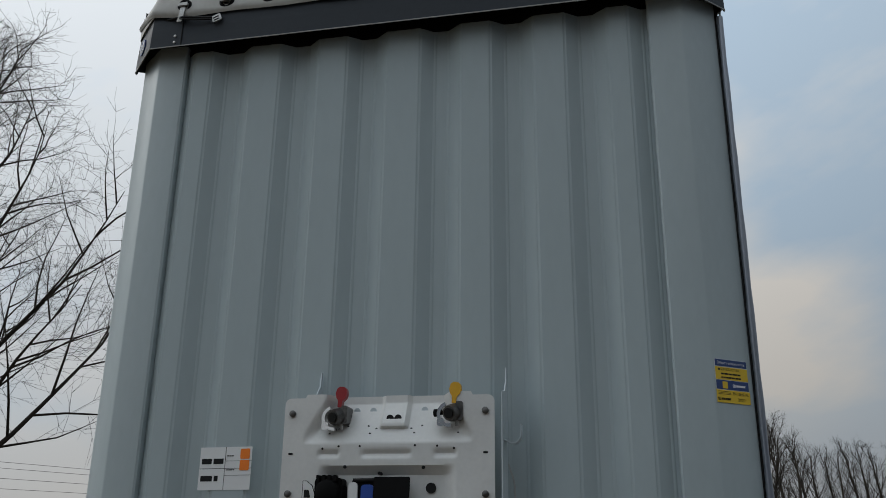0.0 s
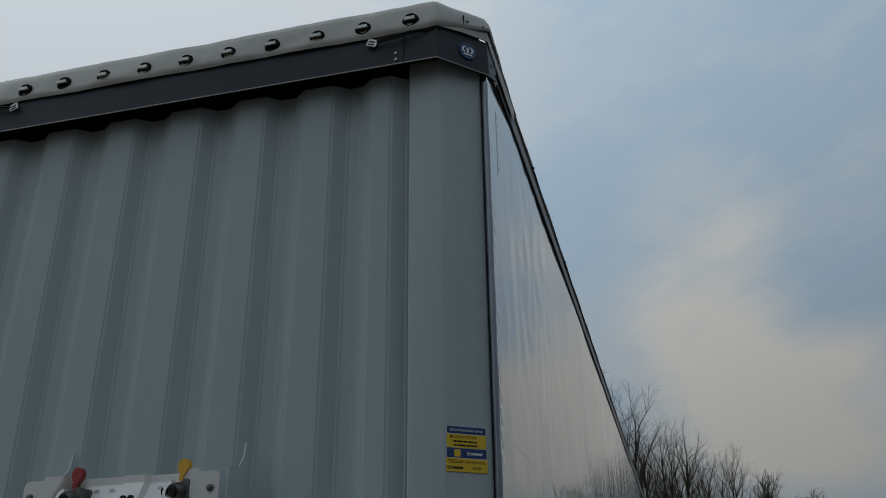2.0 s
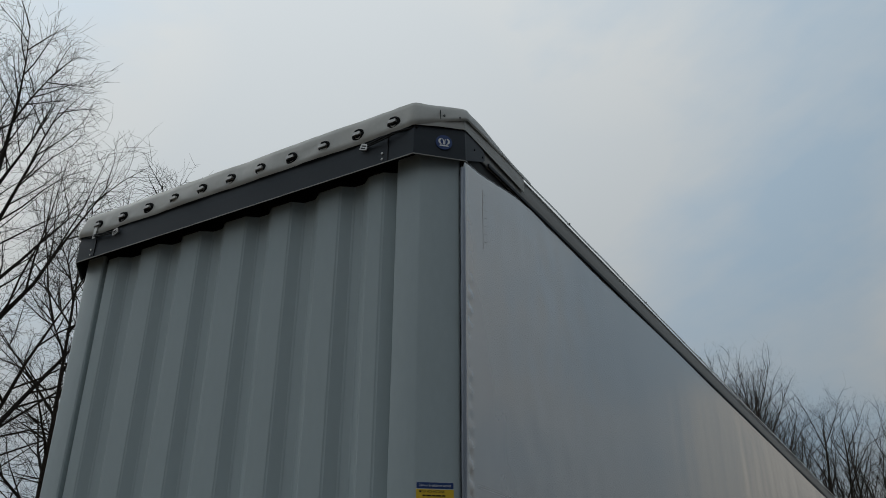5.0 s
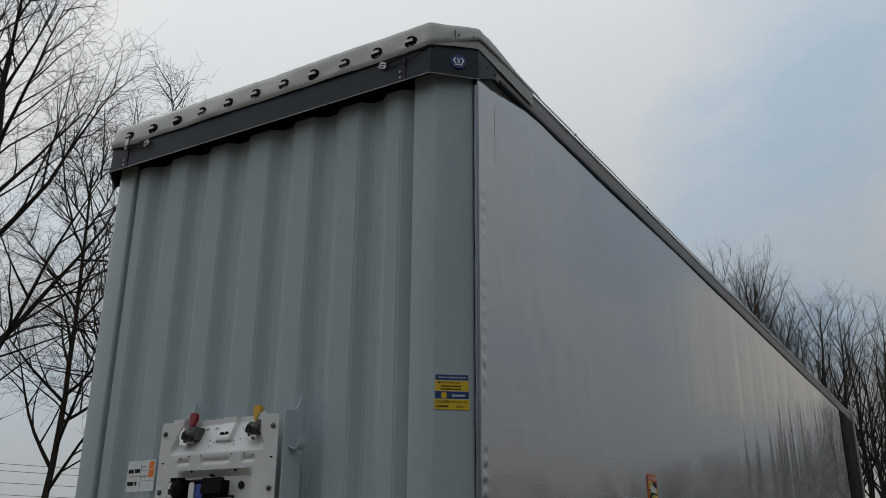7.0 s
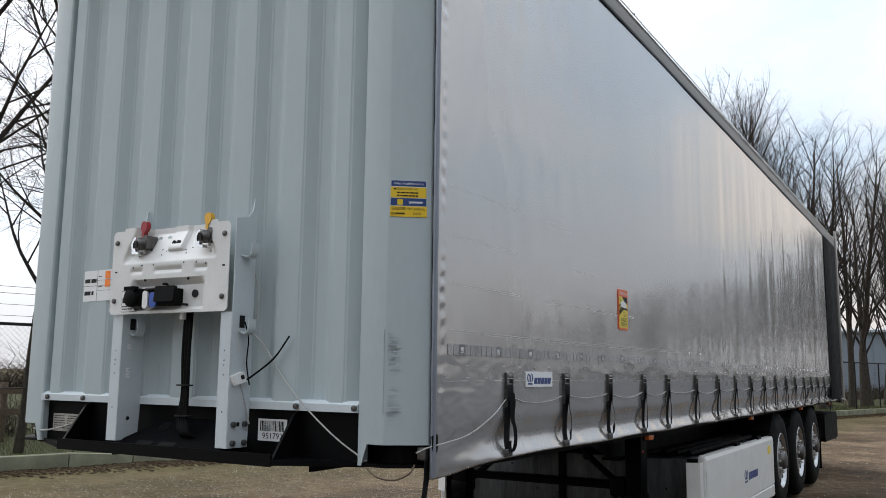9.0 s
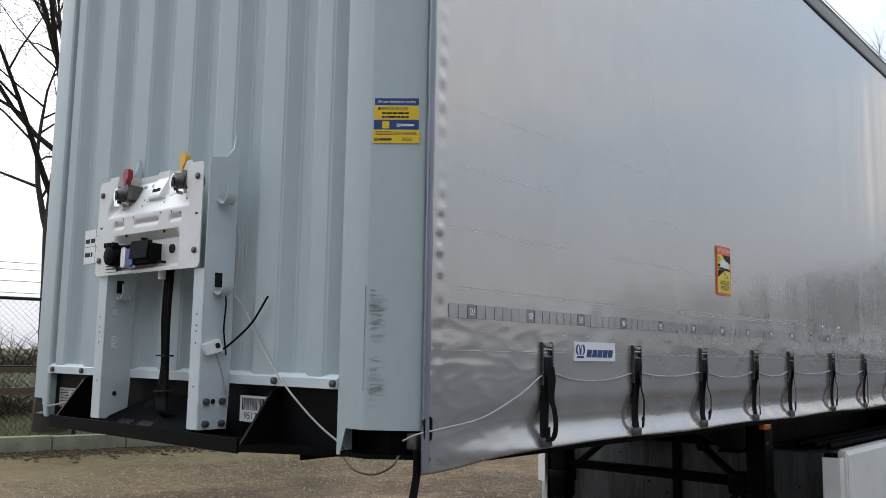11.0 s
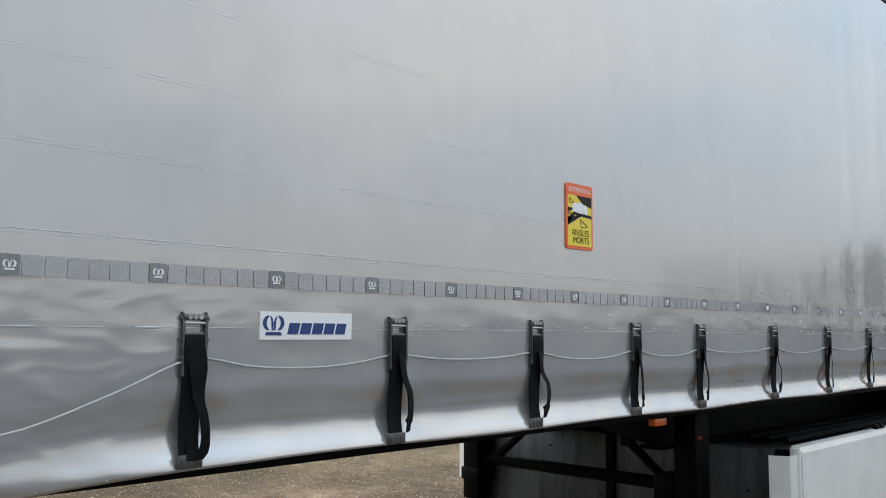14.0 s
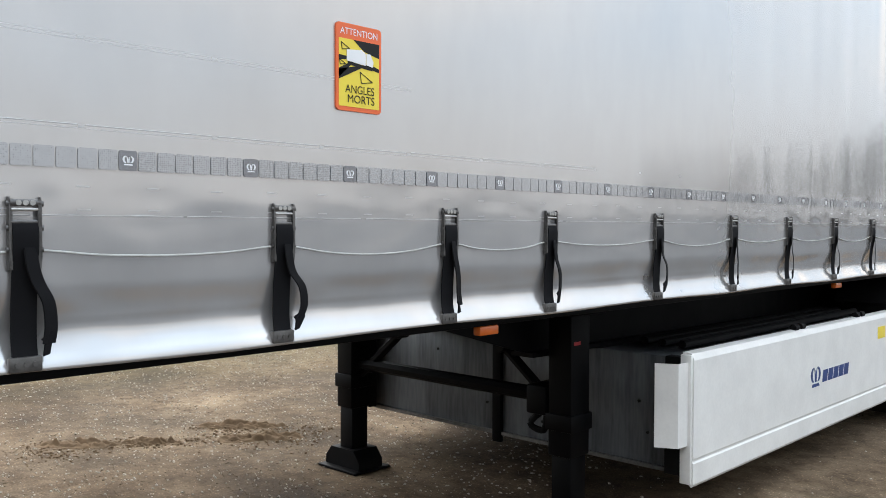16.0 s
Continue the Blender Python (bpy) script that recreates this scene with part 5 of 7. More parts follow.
part("strap_end", band([(0.47, 3.26, 1.09), (0.472, 3.255, 1.02), (0.47, 3.24, 0.94)], 0.016, 0.004, (0, 1, 0)), M_WEB, trailer, "loose black strap end")
part("corner_latch", box(0.43, 0.47, 3.25, 3.28, 1.09, 1.14, 0.006), M_DARKSTEEL, trailer)

# stitched weld lines, short raised dashes
bm = bmesh.new()


def weld(y, z, ln, hgt=0.0036, rise=0.0004):
    k = max(1, int(ln / 0.06))
    for i in range(k):
        ya, yb = y + ln * i / k, y + ln * (i + 1) / k
        p = [Vector((XR + bulge(q, z + s) + d, q, z + s)) for q in (ya, yb) for s, d in ((-hgt, -0.0006), (0, rise), (hgt, -0.0006))]
        vs_ = [bm.verts.new(c) for c in p]
        for a, b in ((0, 1), (1, 2)):
            bm.faces.new((vs_[a], vs_[a + 3], vs_[b + 3], vs_[b]))


for z, reach, skip in ((1.585, 7.2, 0.0), (1.776, 5.6, 0.1), (1.97, 4.9, 0.45), (2.17, 4.6, 0.6)):
    y = 3.36
    while y < reach:
        ln = 0.3265 - 0.02
        if rnd.random() >= skip + 0.5 * max(0, (y - 4.5) / 2.5):
            weld(y, z + 0.006 * math.sin(y) + 0.004, ln, 0.0026, 0.0007 if z < 1.7 else 0.0003)
            weld(y, z + 0.006 * math.sin(y) - 0.004, ln, 0.0018)
        if z < 1.8:
            weld(y + ln + 0.003, z + 0.006 * math.sin(y), 0.014, 0.009)
        y += 0.3265
y = 3.32
while y < 13:
    ln = rnd.uniform(0.3, 0.6)
    weld(y, 1.387, ln, 0.0028, 0.0007)
    y += ln + rnd.uniform(0.0, 0.02)
y = 3.34
while y < 13:
    weld(y, 1.45 + rnd.uniform(-0.002, 0.002), 0.03, 0.004)
    weld(y + 0.002, 1.4, 0.03, 0.004)
    y += 0.163
me = bpy.data.meshes.new("weld_stitching")
bm.to_mesh(me)
bm.free()
shade(me, 80)
me.materials.append(M_WELD)
tagged(place(new("weld_stitching", me), curtain, Matrix()), "fine raised weld dashes in the tarpaulin", kind="stuff")

# ties of the hem rail
bm = bmesh.new()
for i in range(90):
    y = 3.4 + 0.146 * i
    bm_tube(bm, [(XR + bulge(y, 1.08) - 0.002, y, hem(y) + 0.007), (XR + bulge(y, 1.08) + 0.002, y, hem(y) + 0.007)], 0.003, 6)
tagged(part("hem_rivets", bm, M_STEEL, curtain), kind="stuff")

# reflective squares, every seventh with an emblem
PITCH = 0.3235 / 7
half, hh = 0.0213, 0.0225


def lie(y, z, out):
    return Matrix.Translation((XR + bulge(y, z) + out, y, z))


sqm = plane_m((0, 0, 0), (0, 1, 0), (0, 0, 1))
tape = part("reflective_square", prism(rounded(-half, half, -hh, hh, 0.004, 2), (-0.003, 0.002), sqm), M_REFL, curtain, smooth=False)
dark = part("emblem_square", prism(rounded(-half, half, -hh, hh, 0.004, 2), (-0.003, 0.002), sqm), M_REFLDARK, curtain, smooth=False)
bm = bmesh.new()
emblem(bm, sqm, 0, 0, 0.026, (0.002, 0.003))
mark = part("white_emblem", bm, M_STICKWHITE, curtain, smooth=False)
first_t = first_d = True
TAPE0 = 3.4665 - 2 * PITCH
for i in range(250):
    y = TAPE0 + i * PITCH
    em = i % 7 == 2
    if em:
        for src in (dark, mark):
            m = lie(y, 1.5115, 0.0 if src is dark else 0.003)
            if first_d:
                src.matrix_basis = m
                WORLD_OF[src] = m
            else:
                place(new(src.name.split(".")[0], src.data), curtain, m)
        first_d = False
    elif first_t:
        m = lie(y, 1.5115, 0.0)
        tape.matrix_basis = m
        WORLD_OF[tape] = m
        first_t = False
    else:
        place(new("reflective_square", tape.data), curtain, lie(y, 1.5115, 0.0))

# maker's label on the curtain
km = plane_m((XR + 0.004, 4.067, 1.359), (0.004, 1, 0), (0, 0, 1))
kl = flat("maker_label", rounded(0, 0.295, 0, 0.071, 0.002, 2), (-0.006, 0.0015), km, M_STICKWHITE, curtain, "white label with navy emblem and blocks")
bm = bmesh.new()
emblem(bm, km, 0.04, 0.037, 0.062, (0.0015, 0.0025))
part("navy_emblem", bm, M_LOGOBLUE, kl, smooth=False)
block_parts(km, 0.082, 0.275, 0.014, 0.043, (0.0015, 0.0025), M_LOGOBLUE, kl)

# blind-spot warning sticker
wm = plane_m((XR + 0.004, 5.355, 1.686), (0, 1, 0), (0, 0, 1))
W_, H_ = 0.165, 0.241
ws = flat("blind_spot_sticker", rounded(0, W_, 0, H_, 0.012, 4), (-0.006, 0.0012), wm, M_STICKORANGE, curtain, "orange-framed yellow blind-spot warning sticker")
flat("yellow_field", rounded(0.009, W_ - 0.009, 0.012, 0.198, 0.002, 2), (0.0012, 0.002), wm, M_STICKLEMON, ws)
bm = bmesh.new()
for pts in ([(0.009, 0.115), (0.075, 0.148), (0.009, 0.09)], [(0.009, 0.152), (0.04, 0.15), (0.04, 0.142), (0.009, 0.138)], [(0.06, 0.198), (0.156, 0.198), (0.156, 0.158), (0.1, 0.17)],
            [(0.009, 0.112), (0.12, 0.138), (0.156, 0.128), (0.156, 0.118), (0.1, 0.128), (0.009, 0.085)]):
    bm_prism(bm, pts, (0.002, 0.0026), wm)
part("black_pattern", bm, M_INK, ws, smooth=False)
bm = bmesh.new()
bm_prism(bm, [(0.036, 0.138), (0.105, 0.132), (0.105, 0.165), (0.09, 0.174), (0.036, 0.168)], (0.0026, 0.0034), wm)
bm_prism(bm, [(0.108, 0.134), (0.132, 0.13), (0.134, 0.145), (0.122, 0.166), (0.108, 0.166)], (0.0026, 0.0034), wm)
part("white_lorry_shape", bm, M_STICKWHITE, ws, smooth=False)
bm = bmesh.new()
for a, b in ((0.04, 0.1),):
    bm_prism(bm, [(a, 0.128), (0.13, 0.12), (0.132, 0.128), (a, 0.137)], (0.0026, 0.0032), wm)
for cu, cv_, s in ((0.105, 0.098, 0.034), (0.03, 0.178, 0.022), (0.02, 0.133, 0.016)):
    a, b, c = (cu - s * 0.6, cv_ + s * 0.4), (cu + s * 0.75, cv_ - s * 0.3), (cu - s * 0.45, cv_ - s * 0.5)
    for p, q in ((a, b), (b, c), (c, a)):
        d = (Vector(q) - Vector(p)).normalized()
        nn = Vector((-d.y, d.x)) * 0.0011
        bm_prism(bm, [tuple(Vector(p) - nn), tuple(Vector(q) - nn), tuple(Vector(q) + nn), tuple(Vector(p) + nn)], (0.0026, 0.0031), wm)
part("warning_triangles", bm, M_INK, ws, smooth=False)
words("lettering", "ATTENTION", 0.026, wm @ Matrix.Translation((W_ / 2, 0.218, 0.002)), M_STICKWHITE, ws, 0.136)
words("lettering", "ANGLES", 0.032, wm @ Matrix.Translation((W_ / 2 + 0.002, 0.06, 0.003)), M_INK, ws, 0.106)
words("lettering", "MORTS", 0.032, wm @ Matrix.Translation((W_ / 2 + 0.006, 0.033, 0.003)), M_INK, ws, 0.098)


# ---- tension straps ----
def strap_meshes(kind):
    """Buckle, webbing, loose tail and hem hook about y = 0."""
    X = 0.0
    out = []
    frame_bm = bmesh.new()
    for s in (-1, 1):
        bm_prism(frame_bm, [(0.0, 1.27), (0.02, 1.275), (0.027, 1.3), (0.026, 1.4), (0.02, 1.424), (0.0, 1.424)], (-0.0015, 0.0015), plane_m((X + 0.003, s * 0.031, 0), (1, 0, 0), (0, 0, 1)))
        bm_prism(frame_bm, [(-0.006, 1.275), (0.0, 1.275), (0.0, 1.42), (-0.006, 1.42)][::s], (0.0, 0.003), plane_m((X + 0.026, s * 0.031, 0), (0, s, 0), (0, 0, 1)))
        for z in (1.41, 1.36, 1.315):
            bm_cyl(frame_bm, (X + 0.02, s * 0.031, z), (X + 0.02, s * 0.037, z), 0.006, 8)
    for z, r in ((1.412, 0.008), (1.372, 0.005)):
        bm_cyl(frame_bm, (X + 0.022, -0.03, z), (X + 0.022, 0.03, z), r, 8)
    top_bm = bmesh.new()
    for q in (-0.014, 0.0, 0.014):
        bm_cyl(top_bm, (X + 0.018, q, 1.412), (X + 0.031, q, 1.412), 0.006, 8)
    bm_cyl(top_bm, (X + 0.026, -0.028, 1.398), (X + 0.026, 0.028, 1.398), 0.003, 8)
    out.append(("buckle_pin", top_bm, M_STEEL, "bright steel buckle pins"))
    out.append(("buckle", frame_bm, M_BUCKLE, "worn steel over-centre buckle"))
    bm = band(smooth_line([(X + 0.022, 0, 1.376), (X + 0.03, 0, 1.35), (X + 0.028, 0, 1.31), (X + 0.018, 0, 1.27), (X + 0.004, 0, 1.2), (X + 0.001, 0, 1.13), (X + 0.012, 0, 1.087)], 5), 0.026, 0.004, (0, 1, 0))
    out.append(("webbing", bm, M_WEB, "black webbing strap"))
    bm = bmesh.new()
    bm_box(bm, X - 0.004, X + 0.024, -0.033, 0.033, 1.062, 1.094, 0.004)
    for q in (-0.018, 0, 0.018):
        bm_cyl(bm, (X + 0.02, q, 1.078), (X + 0.028, q, 1.078), 0.006, 8)
    out.append(("hem_hook", bm, M_DARKSTEEL, "scratched steel hem hook"))
    if kind == 0:
        ln = smooth_line([(X + 0.034, 0.004, 1.335), (X + 0.04, 0.008, 1.29), (X + 0.037, 0.01, 1.245), (X + 0.04, 0.013, 1.215), (X + 0.048, 0.021, 1.186), (X + 0.05, 0.028, 1.135), (X + 0.042, 0.026, 1.1), (X + 0.034, 0.016, 1.082)], 5)
        widths = [float(np.interp(p[2], (1.09, 1.13, 1.2, 1.225, 1.29), (0.014, 0.0115, 0.0115, 0.014, 0.022))) for p in ln]
        tail = band(ln, widths, 0.004, (0.35, 1, 0.1))
        curl = band(smooth_line([(X + 0.034, 0.014, 1.082), (X + 0.028, 0.002, 1.084), (X + 0.022, 0.004, 1.1), (X + 0.02, 0.006, 1.128)], 4), 0.013, 0.004, (0.2, 1, 0.1))
        me_ = bpy.data.meshes.new("curl")
        curl.to_mesh(me_)
        curl.free()
        tail.from_mesh(me_)
        bpy.data.meshes.remove(me_)
    else:
        s = 1 + 0.25 * (kind - 2)
        ln = [(X + 0.034, 0.008, 1.32), (X + 0.036, 0.012, 1.28), (X + 0.032, 0.024, 1.245), (X + 0.03, 0.044 * s, 1.205), (X + 0.026, 0.05 * s, 1.155), (X + 0.024, 0.046, 1.118)]
        tail = band(smooth_line(ln, 5), 0.017, 0.004, (0.5, -0.86, 0))
        bm_prism(tail, [(0.03, 1.128), (0.052 * s, 1.146), (0.052 * s, 1.126), (0.047, 1.096), (0.033, 1.092), (0.037, 1.118)], (0.0, 0.007), plane_m((X + 0.022, 0, 0), (0, 1, 0), (0, 0, 1)))
    out.append(("loose_tail", tail, M_WEB, "curled loose strap end"))
    for _, b_, _, _ in out:
        bmesh.ops.scale(b_, vec=(0.62, 1, 1), verts=b_.verts)
    return out


KINDS = {}
for i, y in enumerate(STRAPS):
    kind = 0 if i == 0 else (1 + i % 3)
    sx = XR + bulge(y + 0.1, 1.35) - 0.003
    st_ = empty("tension_strap", (sx, y, 1.07), "black tension strap with steel buckle", "")
    place(st_, trailer, Matrix.Translation((sx, y, 1.07)))
    if kind not in KINDS:
        KINDS[kind] = [(n_, part(n_, b_, mt_, None, lb_), lb_) for n_, b_, mt_, lb_ in strap_meshes(kind)]
        KINDS[kind] = [(n_, o_.data, o_.matrix_basis.copy(), lb_, o_) for n_, o_, lb_ in KINDS[kind]]
        for n_, d_, m_, lb_, o_ in KINDS[kind]:
            place(o_, st_, Matrix.Translation((sx, y, 0)) @ m_)
    else:
        for n_, d_, m_, lb_, o_ in KINDS[kind]:
            tagged(place(new(n_, d_), st_, Matrix.Translation((sx, y, 0)) @ m_), lb_)

# customs cord
pts = [(0.45, 3.215, 1.12), (0.485, 3.24, 1.14), (0.515, 3.32, 1.155), (0.525, 3.5, 1.18), (0.53, 3.7, 1.25)]
prev = None
for i, y in enumerate(STRAPS):
    if prev is not None:
        for f in (0.25, 0.5, 0.75):
            yy = prev + (y - prev) * f
            pts.append((XR + bulge(yy, 1.3) + 0.006, yy, 1.312 - 0.022 * math.sin(math.pi * f) * (1 + 0.3 * math.sin(i * 2.3))))
    pts.append((XR + bulge(y, 1.31) + 0.005, y, 1.314))
    prev = y
part("customs_cord", tube(smooth_line(pts, 4), 0.0027, 7), M_CORD, trailer, "thin grey customs cord threaded through the buckles")
part("customs_cord", tube(smooth_line([(-0.345, 3.165, 1.83), (-0.325, 3.168, 1.76), (-0.325, 3.166, 1.66), (-0.335, 3.16, 1.58), (-0.27, 3.16, 1.52), (-0.15, 3.155, 1.38), (-0.02, 3.145, 1.27), (0.12, 3.16, 1.16), (0.24, 3.19, 1.08)], 6), 0.0032, 7), M_CORD, trailer)
part("hanging_wire", tube(smooth_line([(0.27, 3.15, 1.06), (0.33, 3.14, 1.03), (0.4, 3.15, 1.025), (0.45, 3.17, 1.05), (0.46, 3.19, 1.08)], 6), 0.0035, 7), M_WOOD, trailer)
part("hanging_wire", tube(smooth_line([(-1.8, 3.18, 1.12), (-1.7, 3.16, 1.115), (-1.6, 3.17, 1.13), (-1.5, 3.2, 1.16)], 6), 0.004, 7), M_CORD, trailer)

# ---- frame and floor ----
part("floor_slab", box(XL + 0.03, XR - 0.04, 3.34, 16.6, 1.1, 1.22), M_BLACK, trailer)
for xa in (XR - 0.075, XL + 0.025):
    part("side_rail", box(xa, xa + 0.05, 3.34, 16.6, 1.035, 1.1, 0.004), M_BLACK, trailer)
for xa in (-0.22, -1.46):
    bm = bmesh.new()
    mm = plane_m((xa, 0, 0), (0, 1, 0), (0, 0, 1))
    bm_prism(bm, [(3.34, 1.0), (6.2, 1.0), (7.0, 0.78), (16.3, 0.72), (16.3, 1.1), (3.34, 1.1)], (0.06, 0.07), mm)
    bm_prism(bm, [(7.0, 0.76), (16.3, 0.7), (16.3, 0.72), (7.0, 0.78)], (0, 0.13), mm)
    part("main_beam", bm, M_BLACK, trailer)
for i in range(22):
    y = 3.7 + 0.6 * i
    part("cross_member", box(XL + 0.08, XR - 0.08, y, y + 0.05, 1.03, 1.1), M_BLACK, trailer)
for i, y in enumerate([6.035, 9.27, 12.4, 15.2]):
    part("side_marker_lamp", box(XR - 0.055, XR - 0.022, y - 0.048, y + 0.048, 1.003, 1.034, 0.006), M_AMBER, trailer, "small amber side marker lamp")
    part("lamp_bracket", box(XR - 0.075, XR - 0.05, y - 0.03, y + 0.03, 1.0, 1.04), M_BLACK, trailer)

# landing gear
for xl in (0.0, -1.55):
    leg = part("landing_leg", box(xl - 0.065, xl + 0.065, 7.085, 7.235, 0.3, 1.06, 0.008), M_BLACK, trailer, "black telescopic landing leg")
    part("inner_leg", box(xl - 0.055, xl + 0.055, 7.100, 7.220, 0.02, 0.32, 0.006), M_BLACK, leg)
    part("leg_collar", box(xl - 0.075, xl + 0.075, 7.075, 7.245, 0.42, 0.5, 0.006), M_BLACK, leg)
    bm = bmesh.new()
    bm_prism(bm, [(-0.15, 0), (0.15, 0), (0.15, 0.05), (0.1, 0.11), (-0.1, 0.11), (-0.15, 0.05)], (-0.09, 0.09), plane_m((xl, 7.160, GROUND + 0.012), (1, 0, 0), (0, 0, 1)))
    part("leg_foot", bm, M_BLACK, leg)
    part("foot_pad", box(xl - 0.17, xl + 0.17, 7.025, 7.295, GROUND, GROUND + 0.015, 0.004), M_BLACK, leg)
    s = 1 if xl < -0.5 else -1
    part("leg_brace", tube([(xl + s * 0.06, 7.165, 0.5), (xl + s * 0.4, 7.165, 0.77), (xl + s * 0.55, 7.165, 1.0)], 0.026, 8), M_BLACK, leg)
    part("brace_eye", cyl((xl + s * 0.4, 7.125, 0.77), (xl + s * 0.4, 7.205, 0.77), 0.03, 12), M_BLACK, leg)
    part("leg_head", box(xl - 0.1, xl + 0.1, 7.045, 7.325, 0.96, 1.06, 0.01), M_BLACK, leg)
    if xl == 0.0:
        lb = box(xl + 0.0655, xl + 0.067, 7.105, 7.155, 0.822, 0.838)
        part("red_mark", lb, M_RED, leg, "small red maker's mark")
part("leg_cross_tube", tube([(-1.5, 7.160, 0.56), (-0.05, 7.160, 0.56)], 0.035, 8), M_BLACK, trailer)
part("gear_box", box(-0.19, -0.075, 7.075, 7.255, 0.48, 0.62, 0.012), M_BLACK, trailer)
part("hose", tube(smooth_line([(-0.12, 7.125, 0.5), (-0.2, 7.125, 0.42), (-0.12, 7.125, 0.4), (-0.1, 7.125, 0.48)], 5), 0.016, 8), M_RUBBER, trailer)

# pallet box across the frame
BX0, BX1, BY0, BY1 = -1.87, 0.34, 7.62, 10.3
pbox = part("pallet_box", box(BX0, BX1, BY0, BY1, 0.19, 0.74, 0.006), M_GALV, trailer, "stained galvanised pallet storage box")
for x in (-0.81,):
    part("box_stiffener", box(x - 0.03, x + 0.03, 7.59, 7.62, 0.14, 0.8, 0.004), M_BLACK, pbox)
part("box_flange", box(BX0, BX1, 7.6, 7.62, 0.18, 0.2), M_DARKSTEEL, pbox)
for x, z in ((-1.3, 0.62), (-0.9, 0.35), (-0.85, 0.4), (-1.05, 0.42), (-0.5, 0.3), (0.1, 0.5), (0.15, 0.35)):
    part("rivet", cyl((x, 7.62, z), (x, 7.614, z), 0.008, 8), M_INK, pbox)
for x in (0.05, 0.15, 0.26):
    part("stowed_bar", cyl((x, 7.75, 0.785), (x, 10.2, 0.785), 0.022, 8), M_BLACK, pbox, "black bar stowed on the box lid")
# white side panels
for side in (1, -1):
    fx = lambda x: x if side == 1 else 2 * XC - x
    mm = plane_m((0, 0, 0), (1, 0, 0), (0, 0, 1))
    bm = bmesh.new()
    sec = [(0.44, 0.175), (0.452, 0.165), (0.461, 0.18), (0.4615, 0.276), (0.456, 0.284), (0.456, 0.292), (0.462, 0.3), (0.462, 0.755), (0.45, 0.785), (0.405, 0.79), (0.405, 0.775), (0.44, 0.77), (0.448, 0.75), (0.448, 0.19)]
    pm_ = Matrix(((1, 0, 0, 0), (0, 0, 1, 0), (0, 1, 0, 0), (0, 0, 0, 1)))
    bm_prism(bm, [(fx(a), b) for a, b in sec], (7.49, 10.37), pm_)
    skirt = part("side_panel", bm, M_WHITE, trailer, "white steel underrun side panel with pressed ridge", smooth=False)
    part("end_cap", box(min(fx(0.4), fx(0.455)), max(fx(0.4), fx(0.455)), 7.475, 7.492, 0.18, 0.78, 0.004), M_WHITE, skirt)
    wing = [(0.44, 7.49), (0.435, 7.395), (0.34, 7.35), (0.336, 7.355), (0.428, 7.4), (0.432, 7.49)]
    part("end_wing", prism([(fx(a), b) for a, b in wing], (0.36, 0.745)), M_WHITE, skirt, "white folded end wing")
    part("end_bracket", box(min(fx(0.3), fx(0.42)), max(fx(0.3), fx(0.42)), 7.51, 7.57, 0.2, 0.76, 0.006), M_RUBBER, skirt)
    for y in (8.75, 8.84, 9.75, 9.84):
        part("hinge", cyl((fx(0.42), y - 0.025, 0.8), (fx(0.42), y + 0.025, 0.8), 0.02, 10), M_RUBBER, skirt)
    if side == 1:
        lm = plane_m((0.462, 8.88, 0.44), (0, 1, 0), (0, 0, 1))
        bm = bmesh.new()
        emblem(bm, lm, 0.08, 0.06, 0.14, (0, 0.0015))
        part("navy_emblem", bm, M_LOGOBLUE, skirt, "navy emblem", smooth=False)
        block_parts(lm, 0.18, 0.62, 0.015, 0.085, (0, 0.0015), M_LOGOBLUE, skirt)
        part("small_sticker", box(0.462, 0.4635, 10.05, 10.2, 0.62, 0.7), M_STICKLEMON, skirt)

